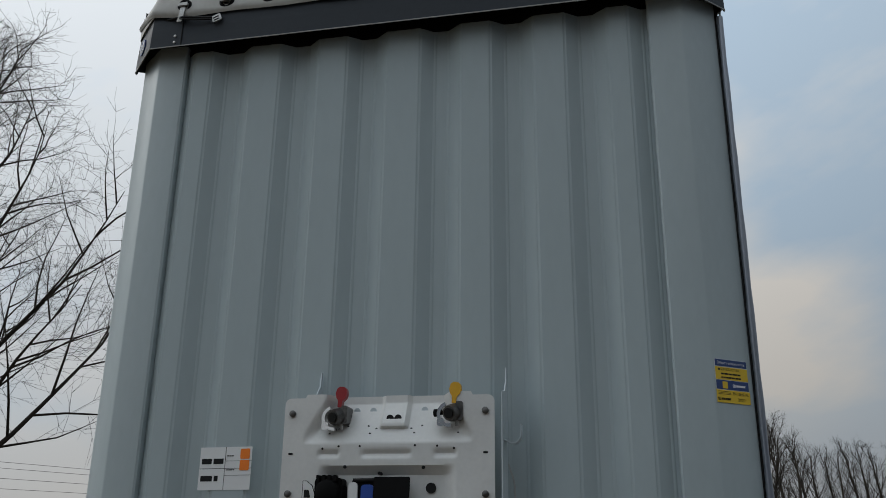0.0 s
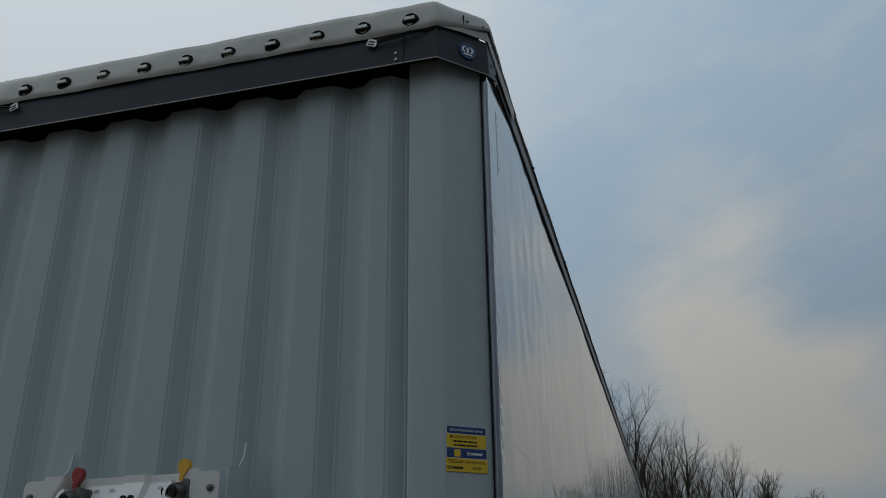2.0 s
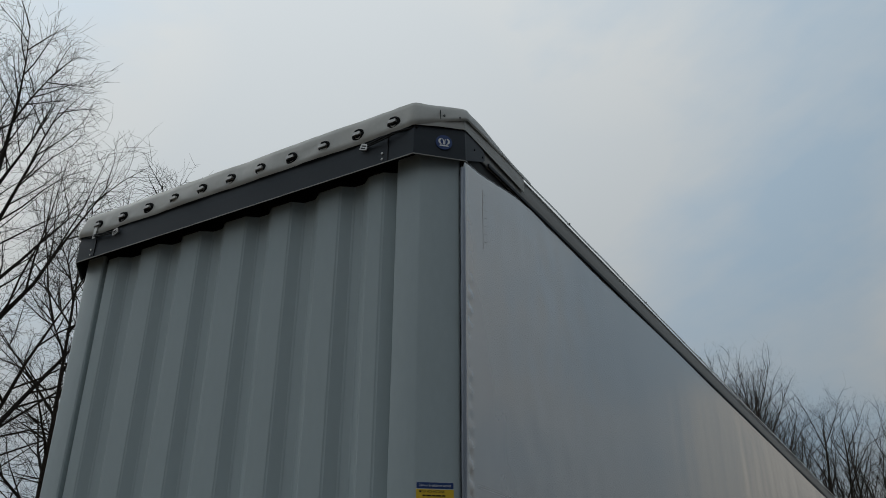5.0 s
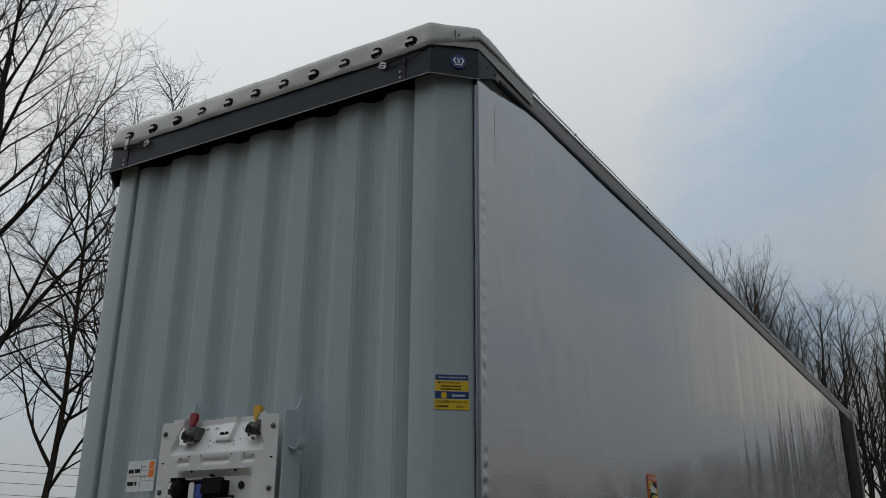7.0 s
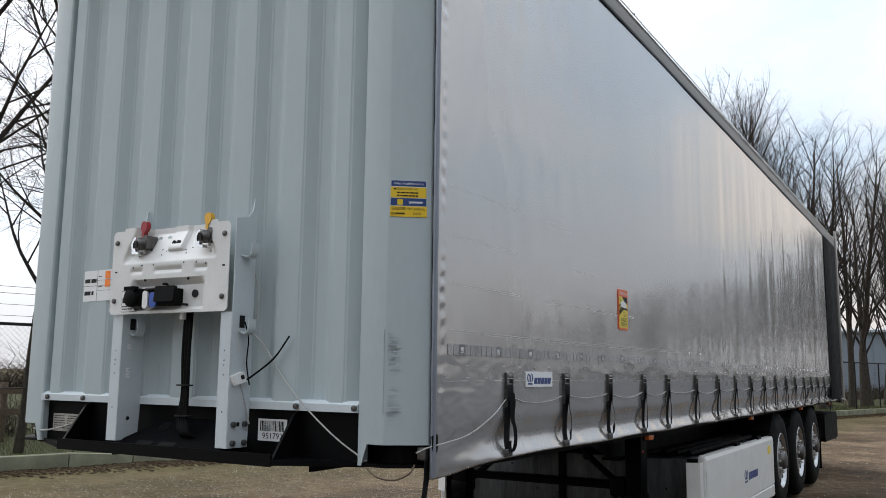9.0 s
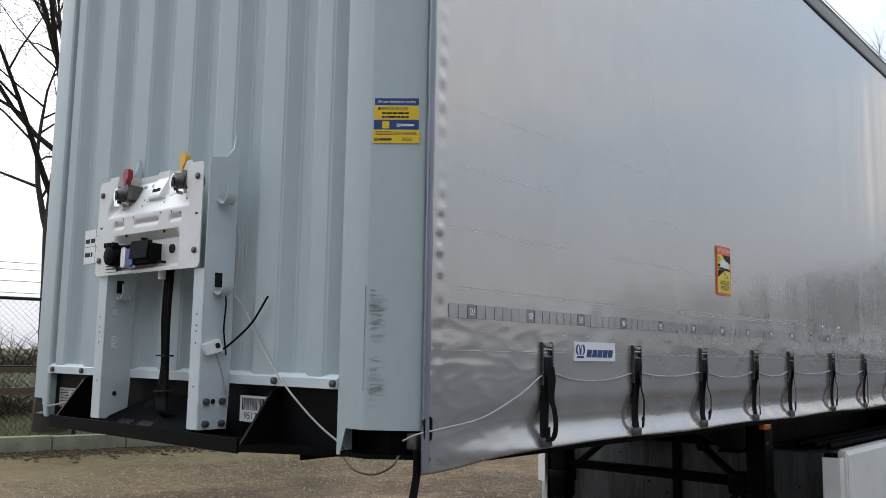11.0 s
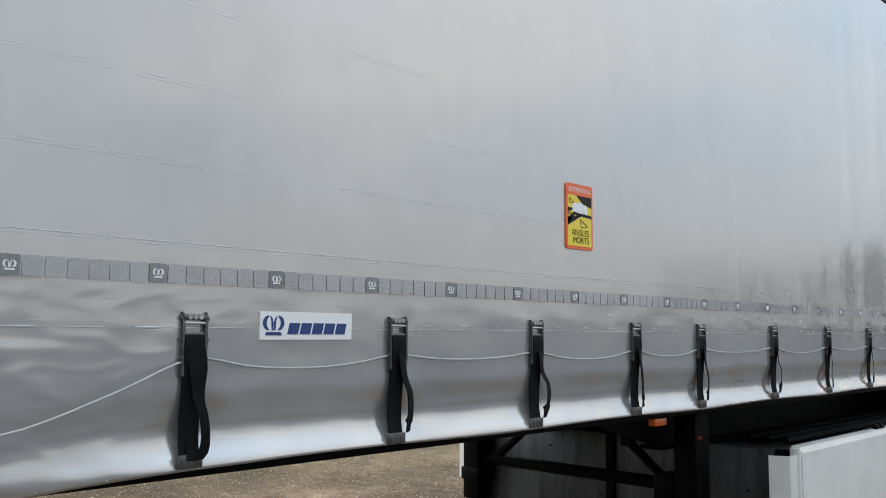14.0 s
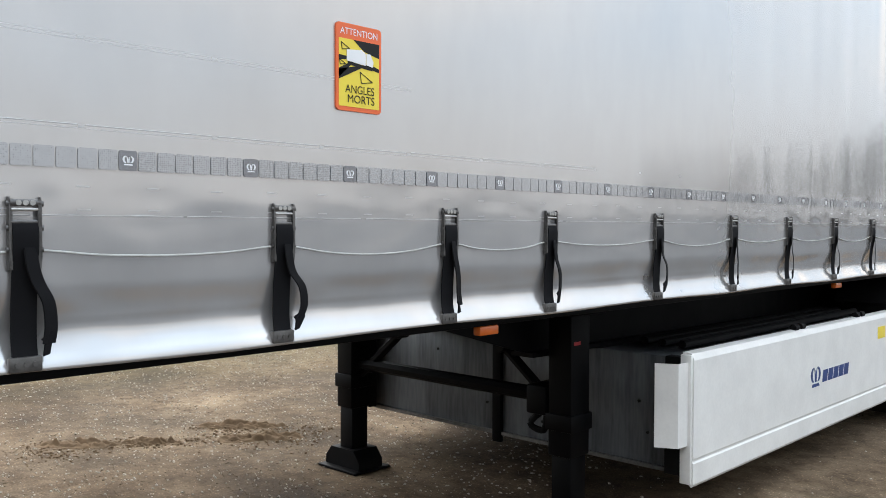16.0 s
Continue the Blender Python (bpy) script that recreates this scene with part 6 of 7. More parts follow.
# wheels
tyre_prof = [(0.0, 0.3), (0.012, 0.31), (0.02, 0.36), (0.018, 0.42), (0.006, 0.475), (-0.02, 0.515), (-0.06, 0.53), (-0.33, 0.53), (-0.37, 0.51), (-0.385, 0.42), (-0.38, 0.3)]
rim_prof = [(0.008, 0.304), (0.014, 0.298), (0.006, 0.288), (-0.015, 0.28), (-0.03, 0.262), (-0.022, 0.235), (-0.012, 0.2), (-0.005, 0.165), (-0.005, 0.1)]
hub_prof = [(-0.01, 0.105), (0.03, 0.1), (0.05, 0.092), (0.06, 0.07), (0.063, 0.001)]
RIM = {}
for side in (1, -1):
    for y in (10.95, 12.26, 13.57):
        xo = 0.44 if side == 1 else 2 * XC - 0.44
        w = empty("wheel", (xo - side * 0.19, y, GROUND), "black trailer tyre on a polished alloy rim", "")
        place(w, trailer, Matrix.Translation((xo - side * 0.19, y, GROUND)))
        c = (xo, y, 0.49)
        t_ = part("tyre", lathe([(side * s, r) for s, r in tyre_prof], c, "x", 48), M_RUBBER, w)
        part("rim", lathe([(side * s, r) for s, r in rim_prof], c, "x", 40), M_RIM, w, "polished alloy rim")
        part("hub_cap", lathe([(side * a_, r) for a_, r in hub_prof], c, "x", 24), M_DARKSTEEL, w)
        if side == 1:
            hole = prism(disc(0, 0, 0.026, 12, 0.03), (-0.006, 0.006))
            nut = bm_tube(bmesh.new(), [(0, 0, -0.002), (0, 0, 0.024), (0, 0, 0.03)], [0.016, 0.016, 0.01], 6)
            for k in range(10):
                for name, src, mt_, rr, off, da in (("rim_hole", hole, M_INK, 0.225, -0.019, 0.5), ("wheel_nut", nut, M_STEEL, 0.135, -0.006, 0.0)):
                    a = TAU * (k + da) / 10
                    if k == 0 and y == 10.95:
                        ob = part(name, src.copy(), mt_, w)
                        RIM[name] = ob
                    m = plane_m((c[0] + off, c[1] + rr * math.cos(a), c[2] + rr * math.sin(a)), (0, -math.sin(a), math.cos(a)), (0, -math.cos(a), -math.sin(a)))
                    if k == 0 and y == 10.95:
                        ob.matrix_basis = m
                    else:
                        ob = place(new(name, RIM[name].data), w, m)
                    if name == "wheel_nut":
                        ob.matrix_basis = m @ Matrix.Translation((0, 0, 0.014))
for y in (10.95, 12.26, 13.57):
    part("axle", tube([(XL + 0.2, y, 0.49), (XR - 0.2, y, 0.49)], 0.07, 12), M_BLACK, trailer)
    arc = [radians(35 + 110 * k / 10) for k in range(11)]
    p = [(y + 0.58 * math.cos(a), 0.49 + 0.58 * math.sin(a)) for a in arc] + [(y + 0.59 * math.cos(a), 0.49 + 0.59 * math.sin(a)) for a in arc[::-1]]
    part("mudguard", prism(p, (0.03, 0.42), plane_m((0, 0, 0), (0, 1, 0), (0, 0, 1))), M_RUBBER, trailer)

# rear end
for xa in (XR - 0.1, XL - 0.0):
    part("rear_post", box(xa, xa + 0.1, 16.6, 16.74, 1.0, 3.86, 0.01), M_RAIL, trailer, "steel rear corner post")
    part("rear_door_edge", box(xa + 0.1 if xa > 0 else xa - 0.03, xa + 0.13 if xa > 0 else xa, 16.66, 16.8, 0.98, 3.95, 0.008), M_RAIL, trailer)
for x0, x1 in ((XL + 0.1, XC - 0.004), (XC + 0.004, XR - 0.1)):
    part("rear_door", box(x0, x1, 16.68, 16.72, 1.1, 3.8, 0.006), M_PANEL, trailer, "grey rear door leaf")
# black strip laid on for the dark reflection in the curtain's last stretch
part("rear_cover", box(XR - 0.004, XR + 0.007, 15.15, 16.6, 1.08, 3.66, 0.003), M_RUBBER, trailer, "black strip standing for the dark reflection at the curtain's rear end")
part("curtain_ratchet", box(XR - 0.06, XR + 0.01, 16.5, 16.66, 1.0, 1.12, 0.01), M_DARKSTEEL, trailer)
part("ratchet_bar", tube([(XR - 0.02, 16.5, 1.07), (XR + 0.05, 16.62, 1.05), (XR + 0.06, 16.72, 0.97)], 0.015, 8), M_STEEL, trailer)
tb = part("rear_tool_box", prism(rounded(14.95, 16.5, 0.44, 0.86, 0.08, 5), (-0.35, 0.42), plane_m((0, 0, 0), (0, 1, 0), (0, 0, 1))), M_RUBBER, trailer, "black moulded tool box behind the wheels")
part("mud_flap", box(0.05, 0.42, 14.4, 14.42, 0.1, 0.75), M_RUBBER, trailer)
part("rear_bumper", box(XL + 0.1, XR - 0.1, 16.5, 16.62, 0.4, 0.52, 0.01), M_RAIL, trailer)


# ---- trees ----
def grow_tree(seed, height, spread, limbs, subs, twigs, sprigs, trunk_r, clear, thick=1.0, lean=0.0, wide=1.0, climb=0.055, stout=0.008):
    """Vertices and faces of the trunk and of the bare crown."""
    r = random.Random(seed)
    tv, tf_, bv, bf = [], [], [], []

    def limb(V, F, pts, rs, sides):
        base = len(V)
        for i, p in enumerate(pts):
            d = (pts[min(i + 1, len(pts) - 1)] - pts[max(i - 1, 0)]).normalized()
            a = d.cross(Vector((0.3, 0.9, 0.1)))
            if a.length < 0.05:
                a = d.cross(Vector((1, 0, 0)))
            a.normalize()
            b = d.cross(a)
            for k in range(sides):
                V.append(p + rs[i] * (a * math.cos(TAU * k / sides) + b * math.sin(TAU * k / sides)))
        for i in range(len(pts) - 1):
            for k in range(sides):
                F.append((base + i * sides + k, base + i * sides + (k + 1) % sides, base + (i + 1) * sides + (k + 1) % sides, base + (i + 1) * sides + k))

    def path(p, d, length, n, wob, rise):
        pts = [p.copy()]
        d = d.copy()
        for _ in range(n):
            d = (d + Vector((r.gauss(0, wob), r.gauss(0, wob), r.gauss(0, wob) + rise))).normalized()
            p = p + d * (length / n)
            pts.append(p)
        return pts

    def aside(d, angle):
        a = d.cross(Vector((r.gauss(0, 1), r.gauss(0, 1), r.gauss(0, 1)))).normalized()
        return (d * math.cos(angle) + a * math.sin(angle)).normalized()

    n = 14
    trunk = path(Vector((0, 0, -0.15)), Vector((lean, 0, 1)), height * 0.86, n, 0.045, 0.05)
    rad = [trunk_r * (1 - i / n) ** 0.8 + 0.012 * thick for i in range(n + 1)]
    rad[0] *= 1.35
    limb(tv, tf_, trunk, rad, 9)
    for i in range(limbs):
        f = clear + (0.97 - clear) * ((i + r.random()) / limbs)
        x = f * n
        k = min(n - 1, int(x))
        p = trunk[k].lerp(trunk[k + 1], x - k)
        d = (trunk[k + 1] - trunk[k]).normalized()
        az = i * 2.4 + r.uniform(-0.5, 0.5)
        ang_ = radians(wide * r.uniform(34, 62) * (1 - 0.3 * f))
        ld = (d * math.cos(ang_) + Vector((math.cos(az), math.sin(az), 0)) * math.sin(ang_)).normalized()
        L = height * spread * (1.05 - 0.75 * f) * r.uniform(0.75, 1.15)
        lp = path(p, ld, L, 7, 0.07, climb)
        r0 = min(rad[k] * 0.6, 0.012 * thick + L * stout)
        limb(bv, bf, lp, [r0 * (1 - j / 7) + 0.006 * thick for j in range(8)], 5)
        for j in range(subs):
            g = 0.18 + 0.8 * (j + r.random()) / subs
            y_ = g * 7
            q = min(6, int(y_))
            sp = lp[q].lerp(lp[q + 1], y_ - q)
            sd = aside((lp[q + 1] - lp[q]).normalized(), radians(r.uniform(28, 60)))
            sd = (sd + Vector((0, 0, 0.15 + 4 * (climb - 0.055)))).normalized()
            SL = L * (0.52 - 0.3 * g) * r.uniform(0.7, 1.3) + 0.25
            spts = path(sp, sd, SL, 4, 0.1, 0.03)
            s0 = 0.005 * thick + SL * 0.006
            limb(bv, bf, spts, [s0 * (1 - e / 4) + 0.0035 * thick for e in range(5)], 4)
            for t_ in range(twigs):
                h_ = 0.15 + 0.85 * (t_ + r.random()) / twigs
                z_ = h_ * 4
                w_ = min(3, int(z_))
                tp = spts[w_].lerp(spts[w_ + 1], min(1, z_ - w_))
                td = aside((spts[w_ + 1] - spts[w_]).normalized(), radians(r.uniform(25, 65)))
                TL = SL * (0.5 - 0.2 * h_) * r.uniform(0.6, 1.4) + 0.12
                tpts = path(tp, td, TL, 3, 0.16, -0.01)
                limb(bv, bf, tpts, [0.0042 * thick, 0.0035 * thick, 0.0028 * thick, 0.0016 * thick], 3)
                for _ in range(sprigs):
                    c = r.choice(tpts[1:])
                    cd = aside((tpts[-1] - tpts[0]).normalized(), radians(r.uniform(25, 60)))
                    limb(bv, bf, path(c, cd, TL * r.uniform(0.3, 0.7) + 0.05, 2, 0.15, -0.02), [0.003 * thick, 0.0024 * thick, 0.0014 * thick], 3)
    return (tv, tf_), (bv, bf)


def make_tree(name, label, loc, turn, group, *args, **kw):
    (tv, tf_), (bv, bf) = grow_tree(*args, **kw)
    t = empty(name, loc, label, "tree", group=group)
    m = Matrix.Translation(loc) @ Matrix.Rotation(turn, 4, "Z")
    t.matrix_basis = m
    WORLD_OF[t] = m
    for nm, V, F, mt in (("trunk", tv, tf_, M_BARK), ("crown", bv, bf, M_TWIG)):
        me = bpy.data.meshes.new(nm)
        me.from_pydata(V, [], F)
        for p in me.polygons:
            p.use_smooth = True
        me.materials.append(mt)
        o = new(nm, me)
        place(o, t, m)
    return t


VZ = 0.08
NEAR = "tall bare winter tree with fine spreading twigs, on the grass verge"
p = yard(0.9, 3.0)
make_tree("tree", NEAR, (p.x - 0.6, p.y - 0.9, VZ), 0.4, "trees along the fence", 11, 13.5, 0.5, 20, 9, 7, 3, 0.2, 0.22, 1.05)
make_tree("tree", "slim bare winter tree with drooping low twigs, on the grass verge", (-10.79, 9.1, VZ), 0.98, "trees along the fence", 23, 9.2, 0.32, 17, 7, 7, 3, 0.058, 0.3, 0.9, -0.03)
p = yard(4.3, 3.2)
make_tree("tree", NEAR, (p.x, p.y, VZ), 1.1, "trees along the fence", 37, 11.1, 0.46, 22, 9, 7, 3, 0.15, 0.2, 1.0)
FARL = "bare upright winter tree with forking ascending limbs, behind the yard fence"
variants = []
for k, (q, hgt, seed) in enumerate(((26.4, 12.6, 51), (30.1, 12.9, 52), (34.5, 13.3, 53), (39.6, 13.8, 54))):
    p = yard(q, 3.2)
    variants.append(make_tree("tree", FARL, (p.x, p.y, VZ), k * 1.7, "trees along the fence", seed, hgt * 1.04, 0.46, 18, 7, 6, 1, 0.17, 0.2, 0.52, lean=(0.03, -0.05, 0.06, -0.03)[k], wide=0.68, climb=0.085, stout=0.011))
light = []
for q, seed in ((54.0, 61), (57.0, 62)):
    p = yard(q, 3.4)
    light.append(make_tree("tree", FARL, (p.x, p.y, VZ), 0.7, "trees along the fence", seed, 13.4, 0.42, 14, 6, 5, 1, 0.22, 0.24, 1.6, wide=0.72, climb=0.075))


def plant(src, x, y, z, q, tall=1.0):
    m = Matrix.Translation((x, y, z)) @ Matrix.Rotation(rnd.uniform(0, 6.28), 4, "Z") @ Matrix.Diagonal((q, q, q * tall, 1))
    t = copy_thing(src, m)
    t.matrix_basis = m
    return t


for k, q in enumerate((47.1, 26.0, 27.4, 28.7, 31.6, 33.1, 36.4, 38.1, 41.3, 43.2, 45.9, 48.3, 51.0)):
    p = yard(q, 3.2 + rnd.uniform(-0.4, 0.5))
    plant(variants[(k * 3 + 1) % 4], p.x, p.y, VZ, rnd.uniform(0.9, 1.0), rnd.uniform(0.97, 1.05))
for k, q in enumerate((26.0, 30.5, 35.0, 39.5, 44.0, 48.5)):
    p = yard(q, 7.5 + rnd.uniform(-1, 1))
    plant(variants[(k + 2) % 4], p.x, p.y, VZ, rnd.uniform(0.98, 1.06))
# the row bends eastwards with the yard's far edge
for k in range(27):
    az = -1.5 + 0.69 * k + rnd.uniform(-0.25, 0.25)
    d = float(np.interp(az, (-1.5, 2.1, 4.5, 6.5, 8.0, 9.6, 12.7, 17), (52, 58, 66, 74, 83, 96, 106, 114)))
    a = radians(az)
    src = variants[k % 4] if az < 4 else light[k % 2]
    plant(src, 1.2 + d * math.sin(a), 0.65 + d * math.cos(a), VZ, rnd.uniform(0.9, 1.04))
# the tree belt that closes the yard on its open side
for i in range(56):
    a, d = radians(16 + 0.6 * i + rnd.uniform(-0.3, 0.3)), 122 + rnd.uniform(-8, 8)
    q = rnd.uniform(0.75, 1.0) if i < 22 else rnd.uniform(0.3, 0.55)
    plant(light[i % 2], d * math.sin(a), d * math.cos(a), GROUND, q)

# ---- brambles ----
def grow_bush(seed, n, size):
    r = random.Random(seed)
    V, F = [], []
    for _ in range(n):
        p = Vector((r.gauss(0, 0.5 * size), r.gauss(0, 0.35 * size), 0))
        d = Vector((r.gauss(0, 0.5), r.gauss(0, 0.5), 1)).normalized()
        L = size * r.uniform(0.5, 1.3)
        pts = [p]
        for k in range(4):
            d = (d + Vector((r.gauss(0, 0.32), r.gauss(0, 0.32), -0.16))).normalized()
            pts.append(pts[-1] + d * L / 4)
        base = len(V)
        for i, q in enumerate(pts):
            for a in range(3):
                V.append(q + Vector((math.cos(TAU * a / 3), math.sin(TAU * a / 3), 0.3 * math.cos(a))) * (0.01 * (1 - i / 5)))
        for i in range(4):
            for a in range(3):
                F.append((base + i * 3 + a, base + i * 3 + (a + 1) % 3, base + i * 3 + 3 + (a + 1) % 3, base + i * 3 + 3 + a))
    return V, F


bushes = []
for k in range(2):
    V, F = grow_bush(90 + k, 350, 1.5)
    me = bpy.data.meshes.new("bramble_bush")
    me.from_pydata(V, [], F)
    me.materials.append(M_BUSH)
    b_ = new("bramble_bush", me)
    tagged(b_, "leafless brown bramble thicket behind the fence", "bush", "brambles")
    p = yard(-1 + 3 * k, 7.5)
    b_.location = (p.x, p.y, VZ)
    bushes.append(b_)
for i in range(44):
    p = yard(-8 + i * 1.9 + rnd.uniform(-0.5, 0.5), 7.5 + rnd.uniform(-1, 3) + (3 if i % 3 == 0 else 0))
    q = rnd.uniform(0.8, 1.3)
    m = Matrix.Translation((p.x, p.y, VZ)) @ Matrix.Rotation(rnd.uniform(0, 6.28), 4, "Z") @ Matrix.Diagonal((q, q, q * 0.55, 1))
    t = copy_thing(bushes[i % 2], m)
    t.matrix_basis = m
for i in range(26):
    p = yard(-10 + i * 5.5, 38 + rnd.uniform(-4, 6))
    q = rnd.uniform(1.3, 1.9)
    m = Matrix.Translation((p.x, p.y, 0.1)) @ Matrix.Rotation(rnd.uniform(0, 6.28), 4, "Z") @ Matrix.Diagonal((q * 2.4, q * 2.4, q, 1))
    t = copy_thing(bushes[i % 2], m)
    t.matrix_basis = m

# unseen hedge under the tree belt, added to darken the curtain's reflection low down
for i in range(22):
    a, d = radians(14 + 1.6 * i), 124 + rnd.uniform(-3, 3)
    q = rnd.uniform(1.2, 2.2)
    m = Matrix.Translation((d * math.sin(a), d * math.cos(a), GROUND)) @ Matrix.Rotation(rnd.uniform(0, 6.28), 4, "Z") @ Matrix.Diagonal((q * 1.5, q * 1.5, q, 1))
    t = copy_thing(bushes[i % 2], m)
    t.matrix_basis = m

# ---- fences ----
FO = 2.3
fence = empty("wire_fence", (*yard(0, FO), VZ), "chain-link fence with black top rail and posts", "fence")
post_bm = cyl((0, 0, 0), (0, 0, 2.05), 0.03, 10)
pm0 = part("post", post_bm, M_INK, None, base=True)
for i in range(-5, 30):
    p = yard(i * 3.0, FO)
    m = Matrix.Translation((p.x, p.y, 0.05))
    if i == -5:
        place(pm0, fence, m)
    else:
        place(new("post", pm0.data), fence, m)
a, b = yard(-15, FO), yard(88, FO)
part("top_rail", tube([(*a, 2.08), (*b, 2.08)], 0.025, 8), M_INK, fence)
part("tension_wire", tube([(*a, 1.1), (*b, 1.1)], 0.008, 6), M_INK, fence)
V, F = [], []


def wire(a, b, r):
    k = len(V)
    d = (b - a).normalized()
    u = d.cross(Vector((KN.x, KN.y, 0))).normalized() * r
    w = Vector((KN.x, KN.y, 0)) * r
    for p in (a, b):
        V.extend([p + u, p - u * 0.5 + w * 0.87, p - u * 0.5 - w * 0.87])
    for i in range(3):
        F.append((k + i, k + (i + 1) % 3, k + 3 + (i + 1) % 3, k + 3 + i))


s = -15.0
while s < 60:
    for sg in (1, -1):
        a, b = yard(s, FO), yard(s + sg * 1.95, FO)
        wire(Vector((a.x, a.y, 0.12)), Vector((b.x, b.y, 2.07)), 0.0021)
    s += 0.085 if s < 14 else 0.2
me = bpy.data.meshes.new("wire_mesh")
me.from_pydata(V, [], F)
me.materials.append(M_WIRE)
tagged(place(new("wire_mesh", me), fence, Matrix()), "thin diamond wire mesh", kind="stuff")
flat("yellow_sign", rounded(-0.2, 0.2, -0.25, 0.25, 0.02, 3), (0, 0.01), plane_m((*yard(30.6, FO - 0.05), 1.55), (KD.x, KD.y, 0), (0, 0, 1)), M_STICKYELLOW, fence, "small yellow sign")

paling = empty("timber_fence", (*yard(0, 5.2), VZ), "low weathered post-and-rail timber fence", "fence")
for i in range(-6, 22):
    p = yard(i * 1.8, 5.2)
    part("post", box(p.x - 0.05, p.x + 0.05, p.y - 0.05, p.y + 0.05, 0.06, 1.15, 0.008), M_WOOD, paling)
mm = plane_m((*yard(0, 5.14), 0), (KD.x, KD.y, 0), (0, 0, 1))
for z in (1.0, 0.62):
    part("rail", prism([(-11, z - 0.06), (38, z - 0.06), (38, z + 0.06), (-11, z + 0.06)], (-0.02, 0.02), mm), M_WOOD, paling)

# ---- far things ----
wh = empty("warehouse", (-12, 96, 0), "long low blue-grey metal-clad warehouse", "building")
part("wall", box(-46, -1, 90, 112, -0.2, 5.6), M_CLAD, wh, smooth=False)
part("roof", prism([(89.6, 5.6), (112.4, 5.6), (112.4, 5.8), (101, 6.5), (89.6, 5.8)], (-46.4, -0.6), plane_m((0, 0, 0), (0, 1, 0), (0, 0, 1))), M_ROOFTRIM, wh, smooth=False)
seam = part("cladding_rib", box(-45.5, -45.42, 89.93, 90, -0.1, 5.55), M_CLAD, wh, smooth=False)
for i in range(1, 45):
    again(seam, wh, (i * 1.0, 0, 0))
for x in (-30, -12):
    part("roller_door", box(x, x + 4, 89.9, 90, -0.1, 4.2), M_ROOFTRIM, wh, smooth=False)
for i, pz in enumerate((0, 1)):
    p = yard(-70 + pz * 170, 70)
    pole = tagged(part("utility_pole", cyl((p.x, p.y, 0), (p.x, p.y, 9.4), 0.14, 10), M_WOOD, None, base=True), "timber utility pole carrying power cables", "pole", "utility poles")
for z in (6.6, 7.6, 8.6, 9.2):
    a, b = yard(-70, 70), yard(100, 70)
    pts = [(a.x + (b.x - a.x) * f, a.y + (b.y - a.y) * f, z - 0.6 * math.sin(math.pi * f)) for f in [i / 20 for i in range(21)]]
    tagged(part("power_cable", tube(pts, 0.02, 5), M_INK, None), "thin black overhead power cable between poles", "cable", "power cables")

# ---- loose ground cover ----
def scatter(name, n, pick, size, material, seed, flatness, label, sides=5):
    r = random.Random(seed)
    V, F = [], []
    for _ in range(n):
        x, y, z = pick(r)
        s = size * (0.45 + 1.1 * r.random() ** 2)
        a0 = r.uniform(0, 6.28)
        el = r.uniform(0.6, 1.0)
        k = len(V)
        hgt = s * flatness * r.uniform(0.6, 1.2)
        for j in range(sides):
            a = a0 + TAU * j / sides
            q = s * r.uniform(0.75, 1.1)
            V.append((x + q * math.cos(a), y + q * el * math.sin(a), z - 0.3 * hgt))
        for j in range(sides):
            a = a0 + TAU * (j + 0.3) / sides
            q = s * r.uniform(0.45, 0.7)
            V.append((x + q * math.cos(a), y + q * el * math.sin(a), z + hgt * r.uniform(0.8, 1.0)))
        for j in range(sides):
            F.append((k + j, k + (j + 1) % sides, k + sides + (j + 1) % sides, k + sides + j))
        F.append(tuple(k + sides + j for j in range(sides)))
    me = bpy.data.meshes.new(name)
    me.from_pydata(V, [], F)
    me.materials.append(material)
    return tagged(new(name, me), label, name.split("_")[0], kind="stuff")


def on_yard(r):
    x, y = (r.uniform(-8.5, 3.5), r.uniform(3, 22)) if r.random() < 0.3 else (r.uniform(-7.5, -0.5), r.uniform(4, 12.5))
    return x, y, ground_z(x, y)


scatter("pebbles", 20000, on_yard, 0.0095, M_STONE, 5, 0.5, "pale pebbles strewn over the yard", 4)
scatter("grit", 34000, on_yard, 0.0065, M_GRIT, 15, 0.5, "coarse brown grit strewn over the yard", 4)


def by_kerb(r):
    p = edge(r.uniform(-8, 45), -abs(r.gauss(0, 0.42)) - 0.02)
    return p.x, p.y, ground_z(p.x, p.y) + 0.01


scatter("leaves", 24000, by_kerb, 0.038, M_LEAF, 6, 0.25, "brown dead leaves gathered along the kerb", 4)


RUTS = ((-3.2, 6.2, 0.3, 0.06), (-3.1, 6.05, 0.24, 0.14), (-2.86, 7.22, 0.34, 0.06), (-2.6, 7.05, 0.36, 0.16), (-2.95, 6.55, 0.24, 0.1), (-2.45, 7.3, 0.4, 0.2))


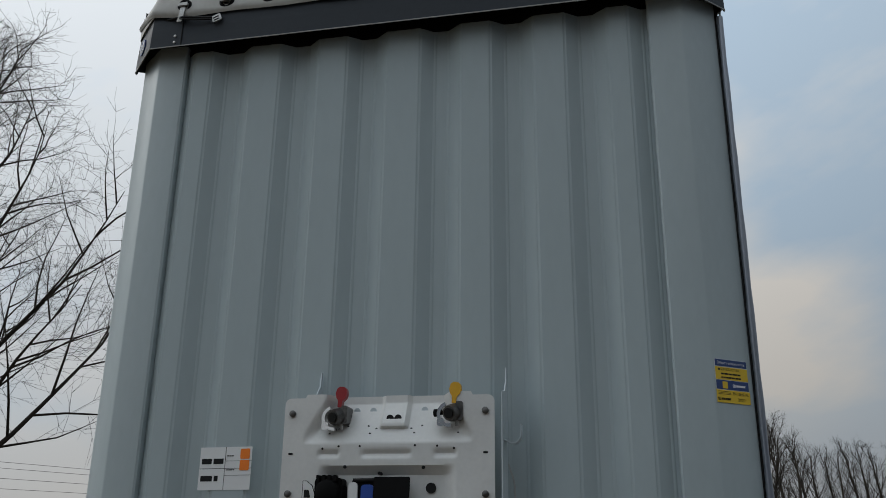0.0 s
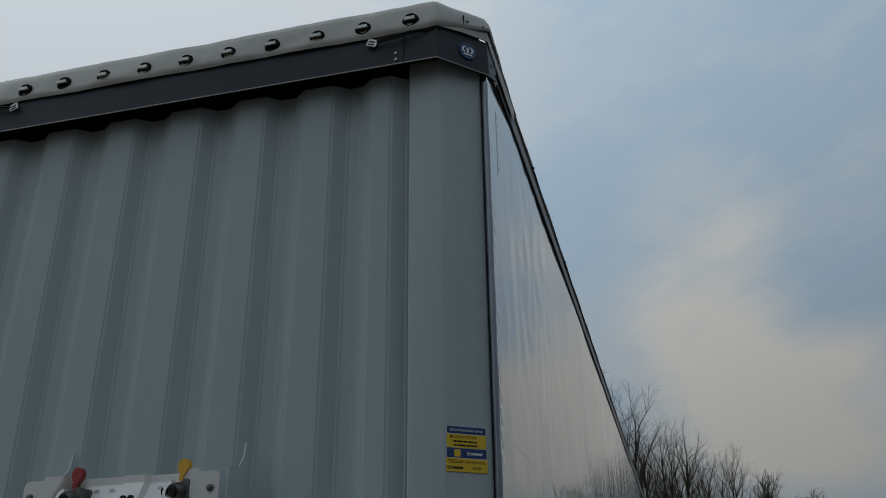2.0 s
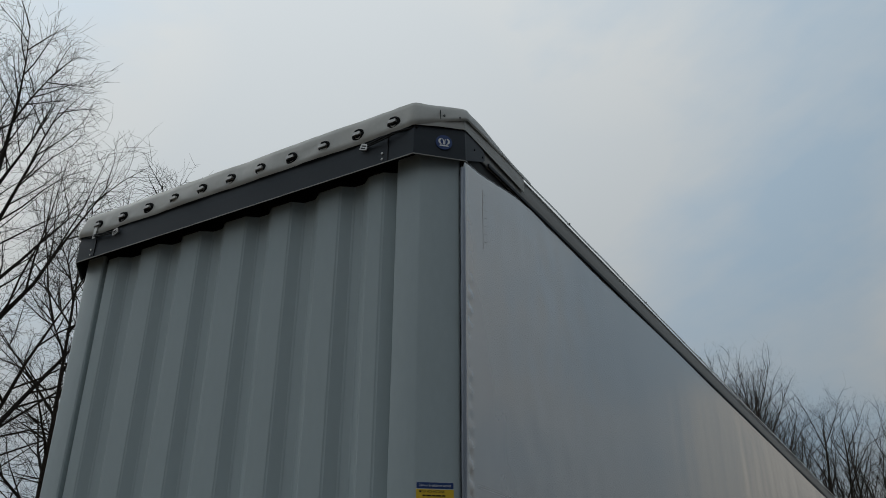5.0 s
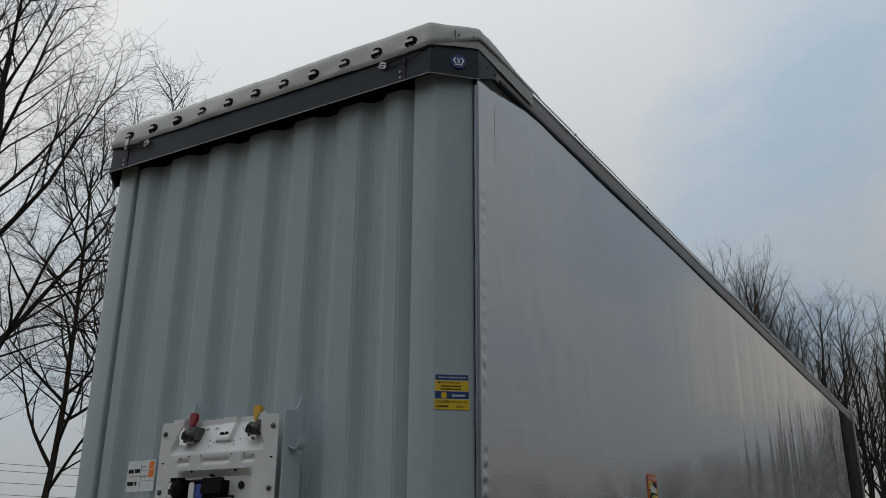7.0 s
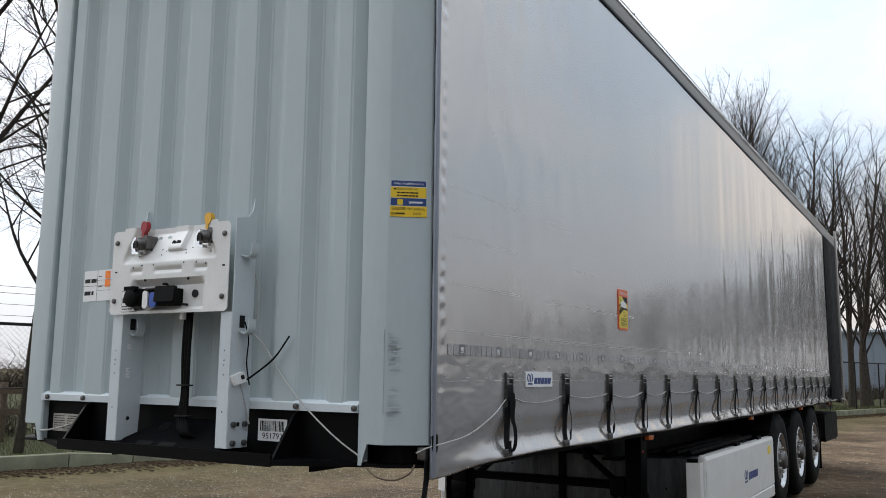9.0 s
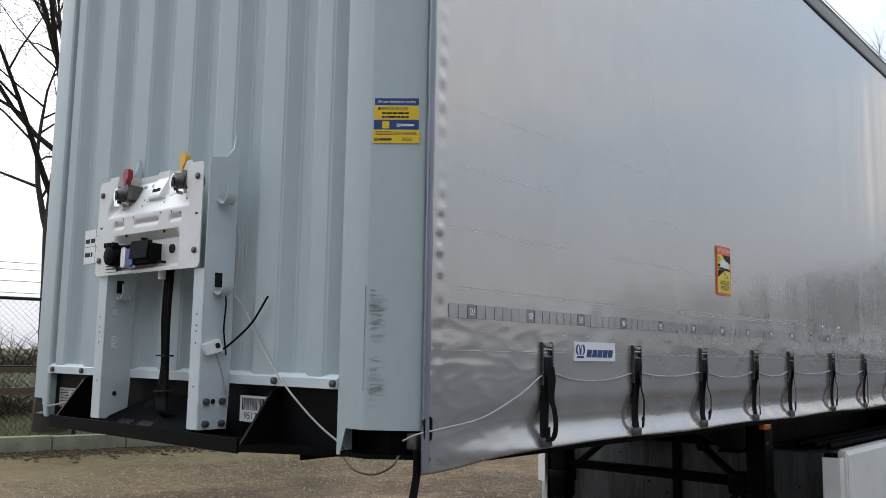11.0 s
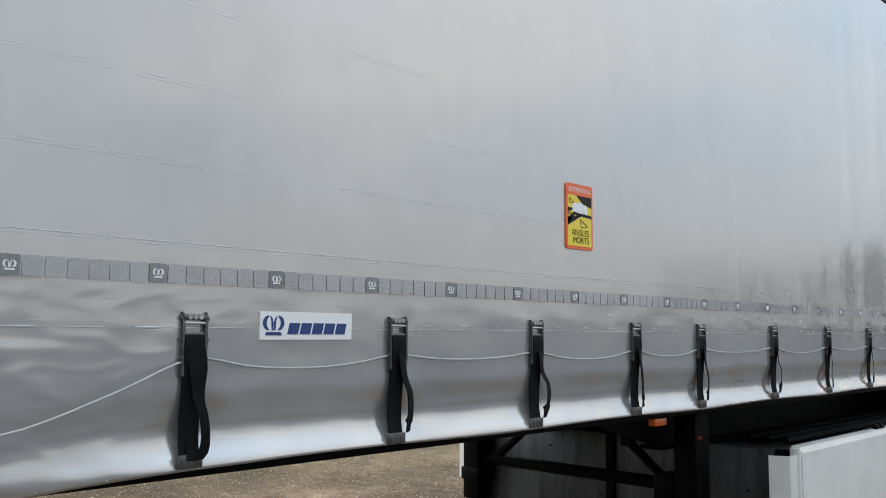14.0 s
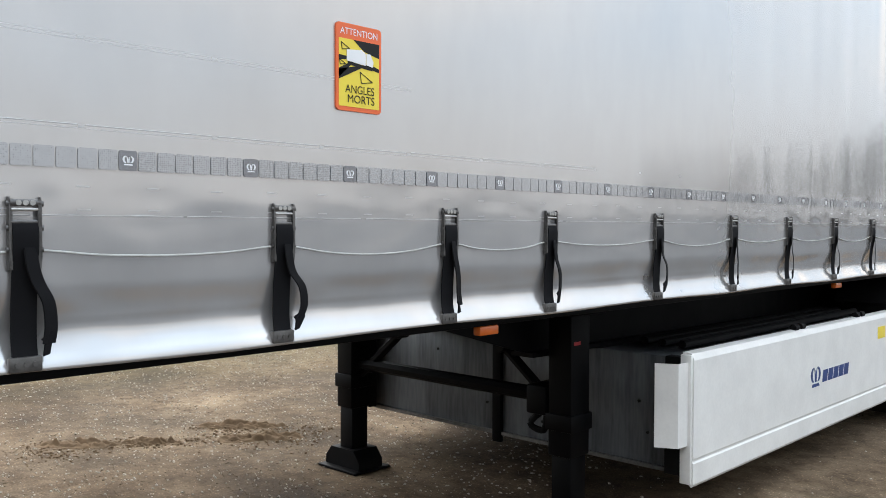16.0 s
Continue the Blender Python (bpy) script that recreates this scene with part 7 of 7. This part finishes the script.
def in_ruts(r):
    x0, y0, ln, wd = r.choice(RUTS)
    u, v = r.gauss(0, ln * 0.55), r.gauss(0, wd * 0.8)
    x, y = x0 + 0.72 * u - 0.69 * v, y0 + 0.69 * u + 0.72 * v
    return x, y, ground_z(x, y)


def mound(x, y, lx, ly, turn, seed):
    """A low ridge of churned soil."""
    n_ = 44
    def at(u, v):
        e = max(0, 1 - u * u) * max(0, 1 - v * v)
        h_ = (0.03 + 0.06 * noise.noise(Vector((u * 3 + seed, v * 3, seed))) + 0.03 * noise.noise(Vector((u * 9, v * 5 + seed, 2))) + 0.012 * noise.noise(Vector((u * 23, v * 15 + seed, 5)))) * e ** 0.7
        px, py = u * lx, v * ly
        X, Y = x + px * math.cos(turn) - py * math.sin(turn), y + px * math.sin(turn) + py * math.cos(turn)
        return (X, Y, ground_z(X, Y) - 0.012 + h_)
    sp = [-1 + 2 * i / n_ for i in range(n_ + 1)]
    return tagged(grid_mesh("soil_ridge", sp, sp, at, M_CLOD, None), "low ridge of churned damp soil on the gravel", "soil", "soil ridges")


mound(-3.19, 6.22, 0.3, 0.09, 0.75, 1)
mound(-2.87, 7.25, 0.34, 0.08, 0.8, 2)
mound(-2.92, 6.6, 0.22, 0.06, 0.7, 3)
mound(-2.5, 7.15, 0.3, 0.1, 0.85, 4)
scatter("clods", 1500, in_ruts, 0.011, M_CLOD, 8, 0.7, "damp dark soil clods churned up in the yard")
r = random.Random(14)
V, F = [], []
for _ in range(34000):
    p = edge(r.uniform(-8, 40), r.uniform(0.2, 4.5) if r.random() < 0.8 else r.uniform(4.5, 9))
    a = r.uniform(0, 6.28)
    h_ = r.uniform(0.03, 0.14)
    k = len(V)
    dx, dy = math.cos(a), math.sin(a)
    V.extend([(p.x - 0.004 * dy, p.y + 0.004 * dx, 0.06), (p.x + 0.004 * dy, p.y - 0.004 * dx, 0.06), (p.x + dx * h_ * 0.5, p.y + dy * h_ * 0.5, 0.07 + h_)])
    F.append((k, k + 1, k + 2))
me = bpy.data.meshes.new("grass_tufts")
me.from_pydata(V, [], F)
me.materials.append(M_BLADE)
tagged(new("grass_tufts", me), "short rough winter grass blades", "grass", kind="stuff")
